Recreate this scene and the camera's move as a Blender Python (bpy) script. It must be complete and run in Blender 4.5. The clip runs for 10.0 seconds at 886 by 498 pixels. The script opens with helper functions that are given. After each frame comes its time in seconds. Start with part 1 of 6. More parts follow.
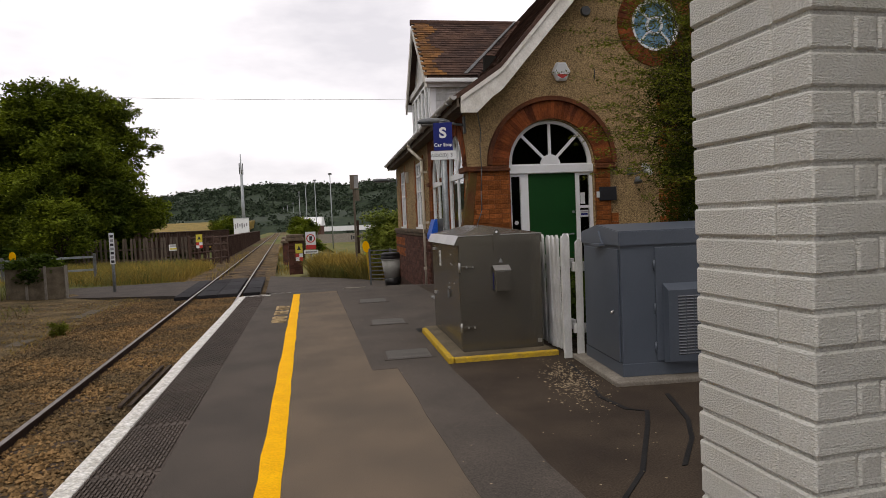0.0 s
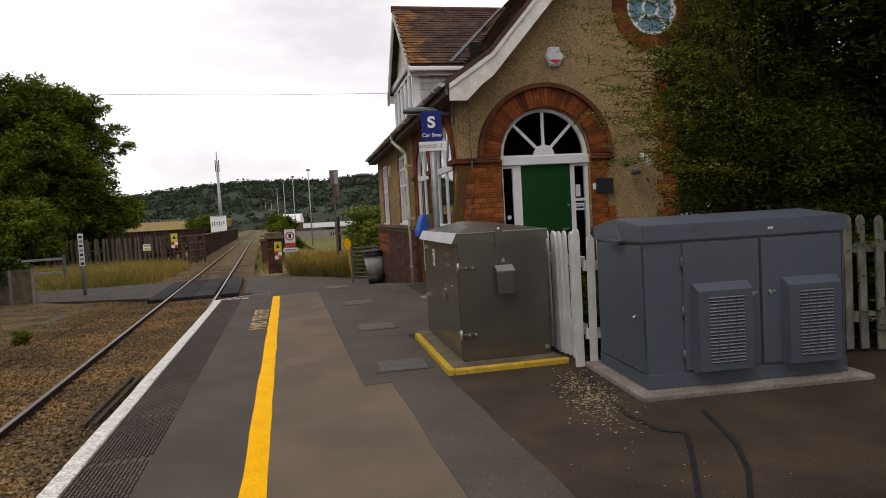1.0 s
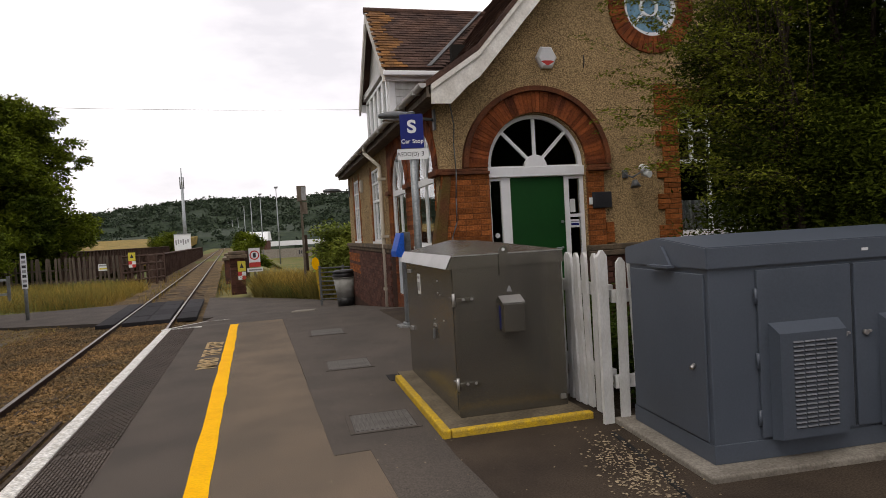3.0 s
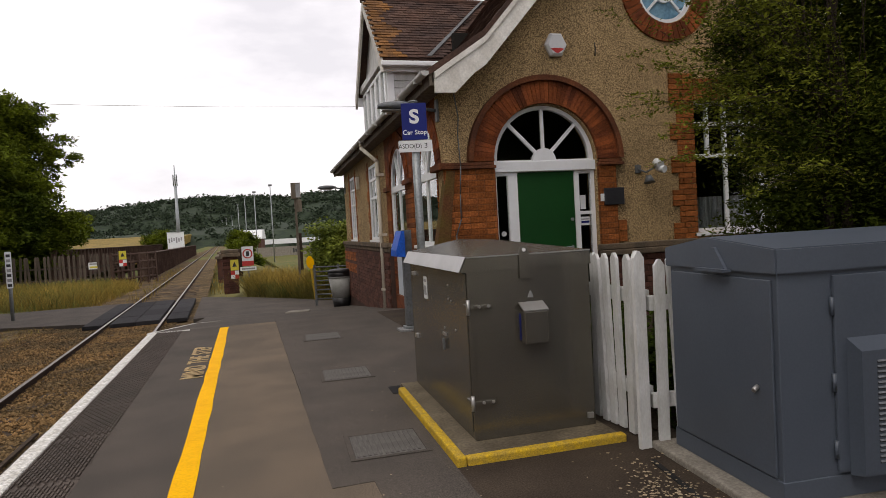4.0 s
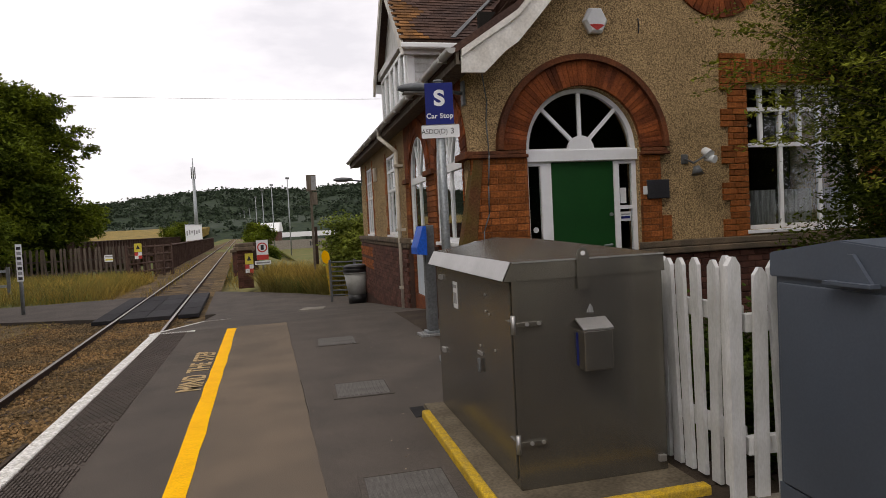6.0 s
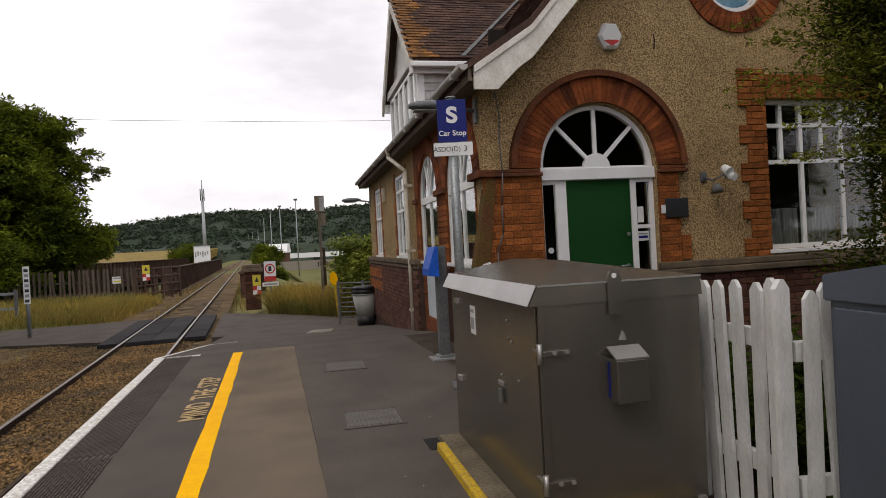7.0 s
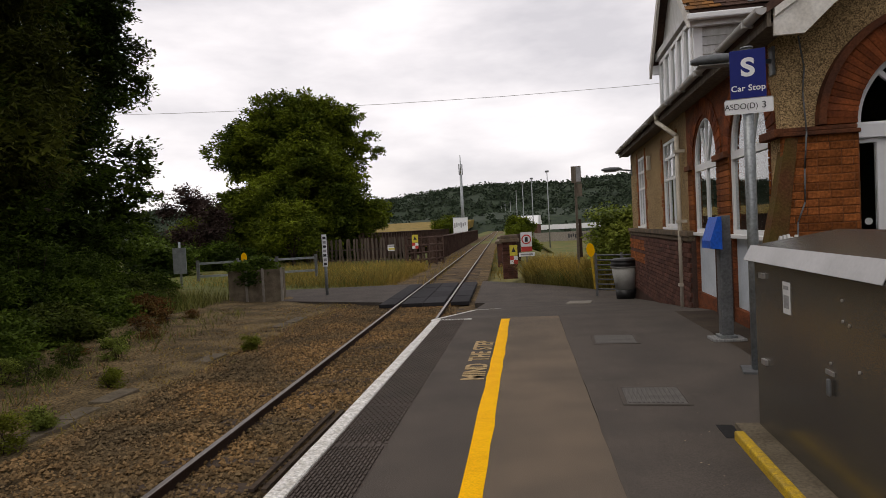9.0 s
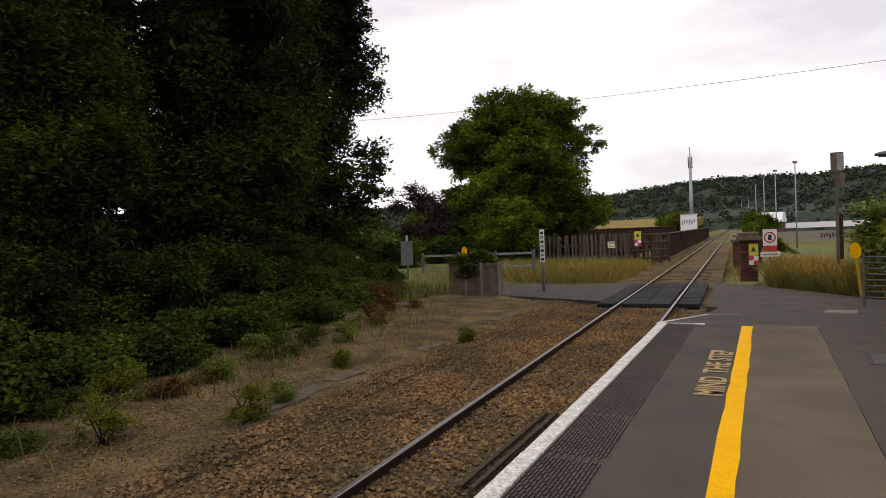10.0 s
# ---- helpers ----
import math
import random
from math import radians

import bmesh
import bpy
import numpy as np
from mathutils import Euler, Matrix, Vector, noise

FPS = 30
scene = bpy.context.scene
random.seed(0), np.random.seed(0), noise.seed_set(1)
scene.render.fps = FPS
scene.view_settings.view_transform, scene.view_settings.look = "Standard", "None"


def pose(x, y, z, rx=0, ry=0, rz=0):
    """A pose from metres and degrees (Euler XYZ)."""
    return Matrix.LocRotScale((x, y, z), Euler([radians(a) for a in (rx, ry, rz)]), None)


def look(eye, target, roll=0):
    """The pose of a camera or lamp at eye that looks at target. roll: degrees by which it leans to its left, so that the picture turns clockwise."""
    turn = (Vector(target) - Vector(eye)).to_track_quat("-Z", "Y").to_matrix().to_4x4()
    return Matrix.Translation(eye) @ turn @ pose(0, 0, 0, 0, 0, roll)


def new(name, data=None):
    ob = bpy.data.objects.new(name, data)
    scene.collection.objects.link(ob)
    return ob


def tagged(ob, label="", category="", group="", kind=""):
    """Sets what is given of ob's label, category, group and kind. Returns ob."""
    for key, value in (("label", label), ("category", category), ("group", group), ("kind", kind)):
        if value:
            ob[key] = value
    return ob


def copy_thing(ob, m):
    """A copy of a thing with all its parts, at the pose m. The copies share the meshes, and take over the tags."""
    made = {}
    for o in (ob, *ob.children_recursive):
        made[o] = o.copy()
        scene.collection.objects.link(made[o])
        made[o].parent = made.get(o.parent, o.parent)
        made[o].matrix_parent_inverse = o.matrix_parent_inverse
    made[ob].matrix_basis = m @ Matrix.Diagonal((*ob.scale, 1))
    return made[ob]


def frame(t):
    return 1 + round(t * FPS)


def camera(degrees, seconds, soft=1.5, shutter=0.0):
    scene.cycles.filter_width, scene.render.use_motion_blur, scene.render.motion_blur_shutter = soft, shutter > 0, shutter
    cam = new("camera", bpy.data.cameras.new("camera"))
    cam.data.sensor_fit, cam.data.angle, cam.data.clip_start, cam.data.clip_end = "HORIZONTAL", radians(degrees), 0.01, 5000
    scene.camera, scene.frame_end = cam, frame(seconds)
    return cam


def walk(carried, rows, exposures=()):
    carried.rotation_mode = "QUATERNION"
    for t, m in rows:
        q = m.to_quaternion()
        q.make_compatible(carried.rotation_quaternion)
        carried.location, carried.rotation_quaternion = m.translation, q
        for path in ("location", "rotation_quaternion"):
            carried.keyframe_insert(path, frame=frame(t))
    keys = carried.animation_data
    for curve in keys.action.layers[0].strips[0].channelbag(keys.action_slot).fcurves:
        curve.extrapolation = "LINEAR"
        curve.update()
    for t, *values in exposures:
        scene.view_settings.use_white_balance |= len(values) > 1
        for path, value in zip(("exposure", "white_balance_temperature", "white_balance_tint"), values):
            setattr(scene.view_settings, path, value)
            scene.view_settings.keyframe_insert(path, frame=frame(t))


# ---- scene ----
cam = camera(70.0, 10.0, soft=0.8)
PATH = [
    (0, (0.216, -0.082, 1.306), (0.67, 1.864, 1.216), -2.4),
    (0.5, (0.195, 0.196, 1.317), (0.691, 2.131, 1.217), -3.2),
    (1, (0.218, 0.535, 1.322), (0.732, 2.465, 1.213), -3.2),
    (1.5, (0.292, 0.831, 1.326), (0.765, 2.772, 1.231), -2.1),
    (2, (0.291, 1.115, 1.33), (0.786, 3.051, 1.25), -3.0),
    (2.5, (0.334, 1.385, 1.329), (0.908, 3.3, 1.272), -3.3),
    (4, (0.422, 2.183, 1.333), (1.047, 4.082, 1.268), -3.2),
    (4.5, (0.483, 2.415, 1.336), (1.07, 4.325, 1.254), -3.4),
    (5, (0.494, 2.566, 1.344), (1.071, 4.478, 1.25), -2.6),
    (6.5, (0.573, 3.087, 1.359), (1.147, 5.002, 1.307), -3.1),
    (7, (0.567, 3.163, 1.36), (1.123, 5.084, 1.344), -3.1),
    (7.5, (0.524, 3.194, 1.36), (0.946, 5.148, 1.335), -2.6),
    (8, (0.497, 3.257, 1.352), (0.722, 5.244, 1.318), -2.6),
    (8.5, (0.428, 3.237, 1.356), (0.434, 5.237, 1.306), -2.9),
    (9, (0.352, 3.276, 1.351), (0.133, 5.263, 1.287), -2.9),
    (9.5, (0.262, 3.5, 1.318), (-0.285, 5.423, 1.267), -2.9),
    (10, (0.252, 3.70, 1.290), (-0.620, 5.499, 1.247), -2.3),
]
walk(cam, [(t, look(eye, target, roll)) for t, eye, target, roll in PATH], [(0, 0.60, 7250, 8), (2.5, 0.71, 7250, 8), (7, 0.68, 7250, 8), (8, 0.46, 7250, 8), (9.5, 0.38, 7250, 8), (10, 0.58, 7250, 8)])

# ---- world and sun: bright overcast ----
world = bpy.data.worlds.new("overcast_sky")
scene.world = world
world.use_nodes = True
wn, wl = world.node_tree.nodes, world.node_tree.links
wn.clear()
w_out, w_bg = wn.new("ShaderNodeOutputWorld"), wn.new("ShaderNodeBackground")
w_sky = wn.new("ShaderNodeTexSky")
w_sky.sky_type, w_sky.sun_disc = "NISHITA", False
w_sky.sun_elevation, w_sky.sun_rotation = radians(52), radians(250)
w_scale = wn.new("ShaderNodeMix")
w_scale.data_type, w_scale.blend_type = "RGBA", "MULTIPLY"
w_scale.inputs[0].default_value = 1.0
w_scale.inputs[7].default_value = (0.1, 0.1, 0.1, 1)
w_tc, w_map = wn.new("ShaderNodeTexCoord"), wn.new("ShaderNodeMapping")
w_map.inputs["Scale"].default_value = (1.4, 1.4, 4.2)
w_noise, w_ramp = wn.new("ShaderNodeTexNoise"), wn.new("ShaderNodeValToRGB")
w_noise.inputs["Scale"].default_value, w_noise.inputs["Detail"].default_value = 2.1, 6
w_noise.inputs["Roughness"].default_value = 0.52
w_ramp.color_ramp.elements[0].position, w_ramp.color_ramp.elements[1].position = 0.34, 0.60
w_ramp.color_ramp.elements[0].color = (0.54, 0.54, 0.63, 1)
w_ramp.color_ramp.elements[1].color = (0.83, 0.82, 0.92, 1)
w_mix = wn.new("ShaderNodeMix")
w_mix.data_type = "RGBA"
w_mix.inputs[0].default_value = 0.93
wl.new(w_tc.outputs["Generated"], w_map.inputs["Vector"])
wl.new(w_map.outputs["Vector"], w_noise.inputs["Vector"])
wl.new(w_noise.outputs["Fac"], w_ramp.inputs["Fac"])
wl.new(w_sky.outputs[0], w_scale.inputs[6])
wl.new(w_scale.outputs[2], w_mix.inputs[6])
wl.new(w_ramp.outputs["Color"], w_mix.inputs[7])
wl.new(w_mix.outputs[2], w_bg.inputs["Color"])
w_bg.inputs["Strength"].default_value = 1.0
wl.new(w_bg.outputs[0], w_out.inputs["Surface"])
sun_data = bpy.data.lights.new("sun", "SUN")
sun_data.energy, sun_data.angle, sun_data.color = 0.5, radians(25), (1.0, 0.96, 0.9)
sun = new("sun", sun_data)
sun.matrix_world = look((-30, -12, 50), (0, 10, 0))


# ---- materials ----
def mat(name, c, rough=0.7, metal=0.0, var=0.25, scale=3.0, fine=60.0, bump=0.15, c2=None, stretch=(1, 1, 1), spec=0.5, vary=0.0, island=0.0, grain=0.25, dist=0.01, world_co=False):
    m = bpy.data.materials.new(name)
    m.use_nodes = True
    n, l = m.node_tree.nodes, m.node_tree.links
    b = n["Principled BSDF"]
    b.inputs["Roughness"].default_value, b.inputs["Metallic"].default_value = rough, metal
    b.inputs["Specular IOR Level"].default_value = spec if rough < 0.75 else min(spec, 0.12)
    if world_co:
        vec = n.new("ShaderNodeNewGeometry").outputs["Position"]
    else:
        vec = n.new("ShaderNodeTexCoord").outputs["Object"]
    mp = n.new("ShaderNodeMapping")
    mp.inputs["Scale"].default_value = stretch
    l.new(vec, mp.inputs["Vector"])
    a, f = n.new("ShaderNodeTexNoise"), n.new("ShaderNodeTexNoise")
    a.inputs["Scale"].default_value, a.inputs["Detail"].default_value = scale, 5
    f.inputs["Scale"].default_value, f.inputs["Detail"].default_value = fine, 3
    l.new(mp.outputs[0], a.inputs["Vector"])
    l.new(mp.outputs[0], f.inputs["Vector"])
    c2 = c2 or tuple(v * (1 - var) for v in c)
    r = n.new("ShaderNodeMapRange")
    r.inputs[1].default_value, r.inputs[2].default_value = 0.36, 0.64
    l.new(a.outputs["Fac"], r.inputs[0])
    mx = n.new("ShaderNodeMix")
    mx.data_type = "RGBA"
    mx.inputs[6].default_value, mx.inputs[7].default_value = (*c, 1), (*c2, 1)
    l.new(r.outputs[0], mx.inputs[0])
    hv = n.new("ShaderNodeHueSaturation")
    g = n.new("ShaderNodeMapRange")
    g.inputs[1].default_value, g.inputs[2].default_value = 0.3, 0.7
    g.inputs[3].default_value, g.inputs[4].default_value = 1 - grain, 1 + grain
    l.new(f.outputs["Fac"], g.inputs[0])
    val = g.outputs[0]
    if vary or island:
        src = n.new("ShaderNodeNewGeometry").outputs["Random Per Island"] if island else n.new("ShaderNodeObjectInfo").outputs["Random"]
        vr, amt = n.new("ShaderNodeMapRange"), island or vary
        vr.inputs[3].default_value, vr.inputs[4].default_value = 1 - amt, 1 + amt
        l.new(src, vr.inputs[0])
        mu = n.new("ShaderNodeMath")
        mu.operation = "MULTIPLY"
        l.new(val, mu.inputs[0])
        l.new(vr.outputs[0], mu.inputs[1])
        val = mu.outputs[0]
    l.new(val, hv.inputs["Value"])
    l.new(mx.outputs[2], hv.inputs["Color"])
    l.new(hv.outputs[0], b.inputs["Base Color"])
    if bump:
        bp = n.new("ShaderNodeBump")
        bp.inputs["Strength"].default_value, bp.inputs["Distance"].default_value = bump, dist
        l.new(f.outputs["Fac"], bp.inputs["Height"])
        l.new(bp.outputs[0], b.inputs["Normal"])
    return m


def pebbledash():
    """Brown roughcast: light and dark chips in a sandy coat."""
    m = mat("pebbledash", (0.35, 0.25, 0.138), 0.95, fine=55, scale=1.2, var=0.22, bump=0.7, dist=0.012, grain=0.12)
    n, l = m.node_tree.nodes, m.node_tree.links
    v, r = n.new("ShaderNodeTexVoronoi"), n.new("ShaderNodeValToRGB")
    v.inputs["Scale"].default_value = 95
    l.new(n["Mapping"].outputs[0], v.inputs["Vector"])
    l.new(v.outputs["Color"], r.inputs["Fac"])
    r.color_ramp.elements[0].color, r.color_ramp.elements[1].color = (0.32, 0.30, 0.27, 1), (1.8, 1.75, 1.65, 1)
    r.color_ramp.elements[0].position, r.color_ramp.elements[1].position = 0.2, 0.85
    mx = n.new("ShaderNodeMix")
    mx.data_type, mx.blend_type = "RGBA", "MULTIPLY"
    mx.inputs[0].default_value = 0.85
    l.new(n["Hue/Saturation/Value"].outputs[0], mx.inputs[6])
    l.new(r.outputs[0], mx.inputs[7])
    l.new(mx.outputs[2], n["Principled BSDF"].inputs["Base Color"])
    return m


def leaf_mat(name, c, c2, island=0.45):
    m = mat(name, c, 0.7, c2=c2, scale=0.35, fine=2.0, bump=0, island=island, spec=0.08, grain=0.2)
    n, l = m.node_tree.nodes, m.node_tree.links
    tr, mx = n.new("ShaderNodeBsdfTranslucent"), n.new("ShaderNodeMixShader")
    mx.inputs[0].default_value = 0.22
    l.new(n["Hue/Saturation/Value"].outputs[0], tr.inputs["Color"])
    l.new(n["Principled BSDF"].outputs[0], mx.inputs[1])
    l.new(tr.outputs[0], mx.inputs[2])
    l.new(mx.outputs[0], n["Material Output"].inputs["Surface"])
    return m


def glass_mat():
    m = bpy.data.materials.new("window_glass")
    m.use_nodes = True
    b = m.node_tree.nodes["Principled BSDF"]
    b.inputs["Base Color"].default_value = (0.9, 0.95, 0.95, 1)
    b.inputs["Roughness"].default_value = 0.02
    b.inputs["Transmission Weight"].default_value = 1.0
    b.inputs["IOR"].default_value = 1.45
    return m


M_ASPH = mat("asphalt_brown", (0.164, 0.126, 0.093), 0.93, scale=1.3, fine=130, c2=(0.116, 0.094, 0.073), bump=0.4, dist=0.005, grain=0.4)
M_ASPH2 = mat("asphalt_grey", (0.096, 0.081, 0.069), 0.92, scale=1.5, fine=140, c2=(0.073, 0.063, 0.055), bump=0.4, dist=0.005, grain=0.36)
# old asphalt, base colour lowered to stand in for shade from the right
M_ASPH_SHADED = mat("asphalt_old_shaded", (0.040, 0.030, 0.023), 0.93, scale=1.8, fine=110, c2=(0.064, 0.048, 0.035), bump=0.45, dist=0.006, grain=0.4)
M_CRUMB = mat("pale_crumbs", (0.34, 0.27, 0.18), 0.95, island=0.4, bump=0)
M_DARK_GROUND = mat("dark_brown_ground", (0.045, 0.032, 0.020), 0.97, scale=2, fine=30, c2=(0.024, 0.018, 0.012), bump=0.8, dist=0.03, grain=0.5)
M_TAR = mat("tar_seal", (0.022, 0.021, 0.021), 0.75, scale=4, fine=90)
M_WHITE_LINE = mat("white_line_paint", (0.80, 0.79, 0.76), 0.8, scale=22, fine=60, c2=(0.54, 0.52, 0.47), bump=0.9, dist=0.012, grain=0.3)
M_YELLOW = mat("yellow_line_paint", (0.95, 0.50, 0.004), 0.8, scale=5, fine=90, c2=(0.88, 0.44, 0.004), grain=0.12, bump=0.2)
M_YELLOW_OLD = mat("worn_yellow_paint", (0.56, 0.36, 0.025), 0.8, scale=22, fine=120, c2=(0.40, 0.27, 0.05), grain=0.3)
M_STENCIL = mat("stencil_paint", (0.52, 0.37, 0.19), 0.8, scale=20, fine=120, c2=(0.33, 0.24, 0.13))
M_TACTILE = mat("coping_slab", (0.112, 0.090, 0.078), 0.9, scale=2, fine=120, c2=(0.080, 0.066, 0.058), vary=0.1)
M_CONC = mat("concrete", (0.27, 0.245, 0.21), 0.9, scale=3, fine=70, c2=(0.18, 0.16, 0.135), bump=0.3)
M_CONC_DK = mat("weathered_concrete", (0.165, 0.135, 0.095), 0.92, scale=3.5, fine=50, c2=(0.095, 0.078, 0.055), bump=0.4)
M_IRON = mat("cover_iron", (0.130, 0.120, 0.110), 0.8, scale=9, fine=120, c2=(0.095, 0.088, 0.080))
M_RAIL_TOP = mat("rail_head_steel", (0.27, 0.24, 0.215), 0.42, metal=0.9, scale=3, fine=60, stretch=(1, 0.1, 1), bump=0.02)
M_RUST = mat("rusty_steel", (0.048, 0.030, 0.022), 0.9, scale=5, fine=70, c2=(0.042, 0.028, 0.022), bump=0.3)
M_SLEEPER = mat("timber_sleeper", (0.085, 0.062, 0.045), 0.92, scale=3, fine=40, stretch=(1, 6, 6), c2=(0.055, 0.042, 0.033), bump=0.4)
M_BALLAST = mat("ballast_stone", (0.255, 0.155, 0.068), 0.95, scale=0.8, fine=25, c2=(0.130, 0.094, 0.052), island=0.55, bump=0.3, world_co=True)
M_BALLAST_BED = mat("ballast_bed", (0.150, 0.102, 0.050), 0.97, scale=1.0, fine=34, c2=(0.074, 0.053, 0.030), bump=1.0, dist=0.03, grain=0.6)
M_SOIL = mat("dry_soil", (0.190, 0.135, 0.068), 0.97, scale=1.6, fine=26, c2=(0.085, 0.064, 0.034), bump=1.0, dist=0.04, grain=0.65)
M_GRASSLAND = mat("grassland", (0.085, 0.105, 0.028), 0.95, scale=0.05, fine=1.5, c2=(0.15, 0.125, 0.045), bump=0.5, dist=0.05)
M_RUBBER = mat("crossing_rubber", (0.030, 0.029, 0.031), 0.92, scale=4, fine=90, c2=(0.036, 0.034, 0.036), vary=0.25)
M_DASH = pebbledash()
M_BRICK = mat("orange_brick", (0.30, 0.096, 0.026), 0.9, scale=3.2, fine=34, c2=(0.135, 0.045, 0.017), vary=0.36, bump=0.6, grain=0.4)
M_BRICK_ARCH = mat("dark_arch_brick", (0.245, 0.068, 0.022), 0.9, scale=4, fine=45, c2=(0.105, 0.032, 0.016), vary=0.3, bump=0.4)
M_HOOD = mat("moulded_brick", (0.165, 0.058, 0.026), 0.88, scale=3, fine=40, c2=(0.085, 0.036, 0.022), bump=0.3)
M_BRICK_SIDE = mat("side_brick", (0.205, 0.062, 0.026), 0.88, scale=3.0, fine=22, c2=(0.105, 0.040, 0.022), bump=0.5, stretch=(1, 1, 3), grain=0.35)
M_BRICK_DK = mat("dark_red_brick", (0.115, 0.048, 0.034), 0.85, scale=3.0, fine=60, c2=(0.055, 0.034, 0.030), vary=0.35, bump=0.4)
M_MORTAR = mat("mortar", (0.25, 0.090, 0.034), 0.95, scale=3, fine=60, c2=(0.13, 0.055, 0.026))
M_MORTAR_DK = mat("dark_mortar", (0.075, 0.045, 0.036), 0.95, scale=4, fine=90)
M_MOSS = mat("mossy_brick", (0.105, 0.076, 0.022), 0.95, scale=3, fine=50, c2=(0.115, 0.050, 0.024), bump=0.5)
M_STONE = mat("stone_sill", (0.17, 0.125, 0.085), 0.9, scale=4, fine=60, c2=(0.10, 0.08, 0.06), bump=0.3)
M_UPVC = mat("white_window_plastic", (0.80, 0.81, 0.83), 0.4, scale=2, fine=20, var=0.06, bump=0, grain=0.02)
M_WHITE_WOOD = mat("white_painted_wood", (0.64, 0.64, 0.635), 0.6, scale=4, fine=40, c2=(0.50, 0.50, 0.48), stretch=(3, 3, 1), bump=0.2, vary=0.06, grain=0.08)
M_SHADED_WOOD = mat("shaded_weathered_wood", (0.22, 0.21, 0.18), 0.8, scale=5, fine=40, c2=(0.09, 0.088, 0.066), stretch=(3, 3, 0.7), bump=0.3, vary=0.2, grain=0.25)
M_BARGE = mat("flaking_white_paint", (0.74, 0.715, 0.67), 0.7, scale=5, fine=40, c2=(0.60, 0.57, 0.52), bump=0.25, grain=0.12)
M_GREEN = mat("green_door_paint", (0.002, 0.052, 0.007), 0.6, spec=0.3, scale=2, fine=30, var=0.12, bump=0.03, grain=0.04)
M_TILE = mat("clay_roof_tile", (0.098, 0.056, 0.042), 0.9, scale=1.6, fine=30, c2=(0.056, 0.036, 0.031), island=0.28, bump=0.3)
M_LICHEN = mat("lichen_tile", (0.21, 0.10, 0.035), 0.95, scale=4, fine=40, c2=(0.11, 0.06, 0.035), island=0.3)
M_LOCKER = mat("locker_steel", (0.205, 0.190, 0.155), 0.24, metal=0.75, scale=1.4, fine=26, c2=(0.165, 0.152, 0.133), bump=0.04, grain=0.06)
M_LOCKER_RIM = mat("bright_steel", (0.42, 0.41, 0.40), 0.38, metal=0.7, scale=4, fine=50, c2=(0.36, 0.35, 0.34), bump=0.03, grain=0.05)
M_CAB = mat("grey_cabinet_paint", (0.080, 0.096, 0.124), 0.42, scale=1.5, fine=90, c2=(0.066, 0.080, 0.104), bump=0.06, grain=0.06, dist=0.002)
M_CAB_LT = mat("cabinet_louvre_paint", (0.165, 0.175, 0.195), 0.5, scale=3, fine=60, bump=0.03)
M_CAB_DK = mat("cabinet_gap", (0.030, 0.033, 0.038), 0.7)
M_STEEL = mat("galvanised_steel", (0.30, 0.32, 0.33), 0.5, metal=0.6, scale=5, fine=40, c2=(0.22, 0.24, 0.25), bump=0.05)
M_STEEL_DK = mat("dull_grey_steel", (0.13, 0.135, 0.14), 0.6, metal=0.3, scale=5, fine=40)
M_BLACK = mat("black_plastic", (0.015, 0.015, 0.016), 0.5, bump=0.05)
M_PIPE = mat("cream_pipe_paint", (0.56, 0.51, 0.43), 0.55, scale=2, fine=30, c2=(0.44, 0.39, 0.32), bump=0.03, grain=0.06)
M_BIN = mat("bin_panel_grey", (0.36, 0.36, 0.34), 0.6, scale=3, fine=30, c2=(0.28, 0.28, 0.26), bump=0.03, grain=0.08)
M_GUTTER = mat("pale_gutter_plastic", (0.42, 0.41, 0.40), 0.5, scale=3, fine=30, c2=(0.30, 0.29, 0.27), bump=0.03, grain=0.08)
M_GREY_PL = mat("grey_plastic", (0.22, 0.215, 0.205), 0.6, scale=4, fine=40, var=0.2)
M_BLUE = mat("blue_sign", (0.006, 0.014, 0.150), 0.6, spec=0.25, scale=3, fine=40, var=0.08, bump=0.02, grain=0.04)
M_BLUE_BR = mat("bright_blue_plastic", (0.004, 0.09, 0.52), 0.5, spec=0.3, scale=3, fine=40, var=0.15, bump=0.02)
M_SIGN_W = mat("sign_white", (0.72, 0.73, 0.74), 0.5, scale=3, fine=30, var=0.06, bump=0, grain=0.03)
M_SIGN_Y = mat("sign_yellow", (0.62, 0.52, 0.05), 0.5, var=0.1, bump=0)
M_SIGN_R = mat("sign_red", (0.50, 0.035, 0.03), 0.5, var=0.1, bump=0)
M_INK = mat("sign_ink", (0.02, 0.02, 0.025), 0.5, bump=0)
M_SIGN_G = mat("sign_grey_bars", (0.30, 0.30, 0.31), 0.5, bump=0)
M_PANEL = mat("pale_blue_board", (0.55, 0.60, 0.66), 0.6, scale=2, fine=30, c2=(0.47, 0.52, 0.58), bump=0.05, grain=0.06)
M_WHITE_BRICK = mat("white_painted_brick", (0.60, 0.60, 0.575), 0.6, scale=7, fine=150, c2=(0.55, 0.545, 0.51), vary=0.05, bump=0.9, dist=0.006, grain=0.14, stretch=(1, 1, 1.7))
M_WHITE_JOINT = mat("painted_joint", (0.56, 0.56, 0.53), 0.8, scale=12, fine=150, c2=(0.46, 0.45, 0.42), bump=0.6)
M_GIRDER = mat("brown_girder_paint", (0.060, 0.036, 0.028), 0.8, scale=1.2, fine=20, c2=(0.085, 0.055, 0.042), bump=0.2)
M_PALISADE = mat("weathered_palisade", (0.115, 0.090, 0.070), 0.85, scale=3, fine=30, c2=(0.075, 0.060, 0.05), vary=0.25)
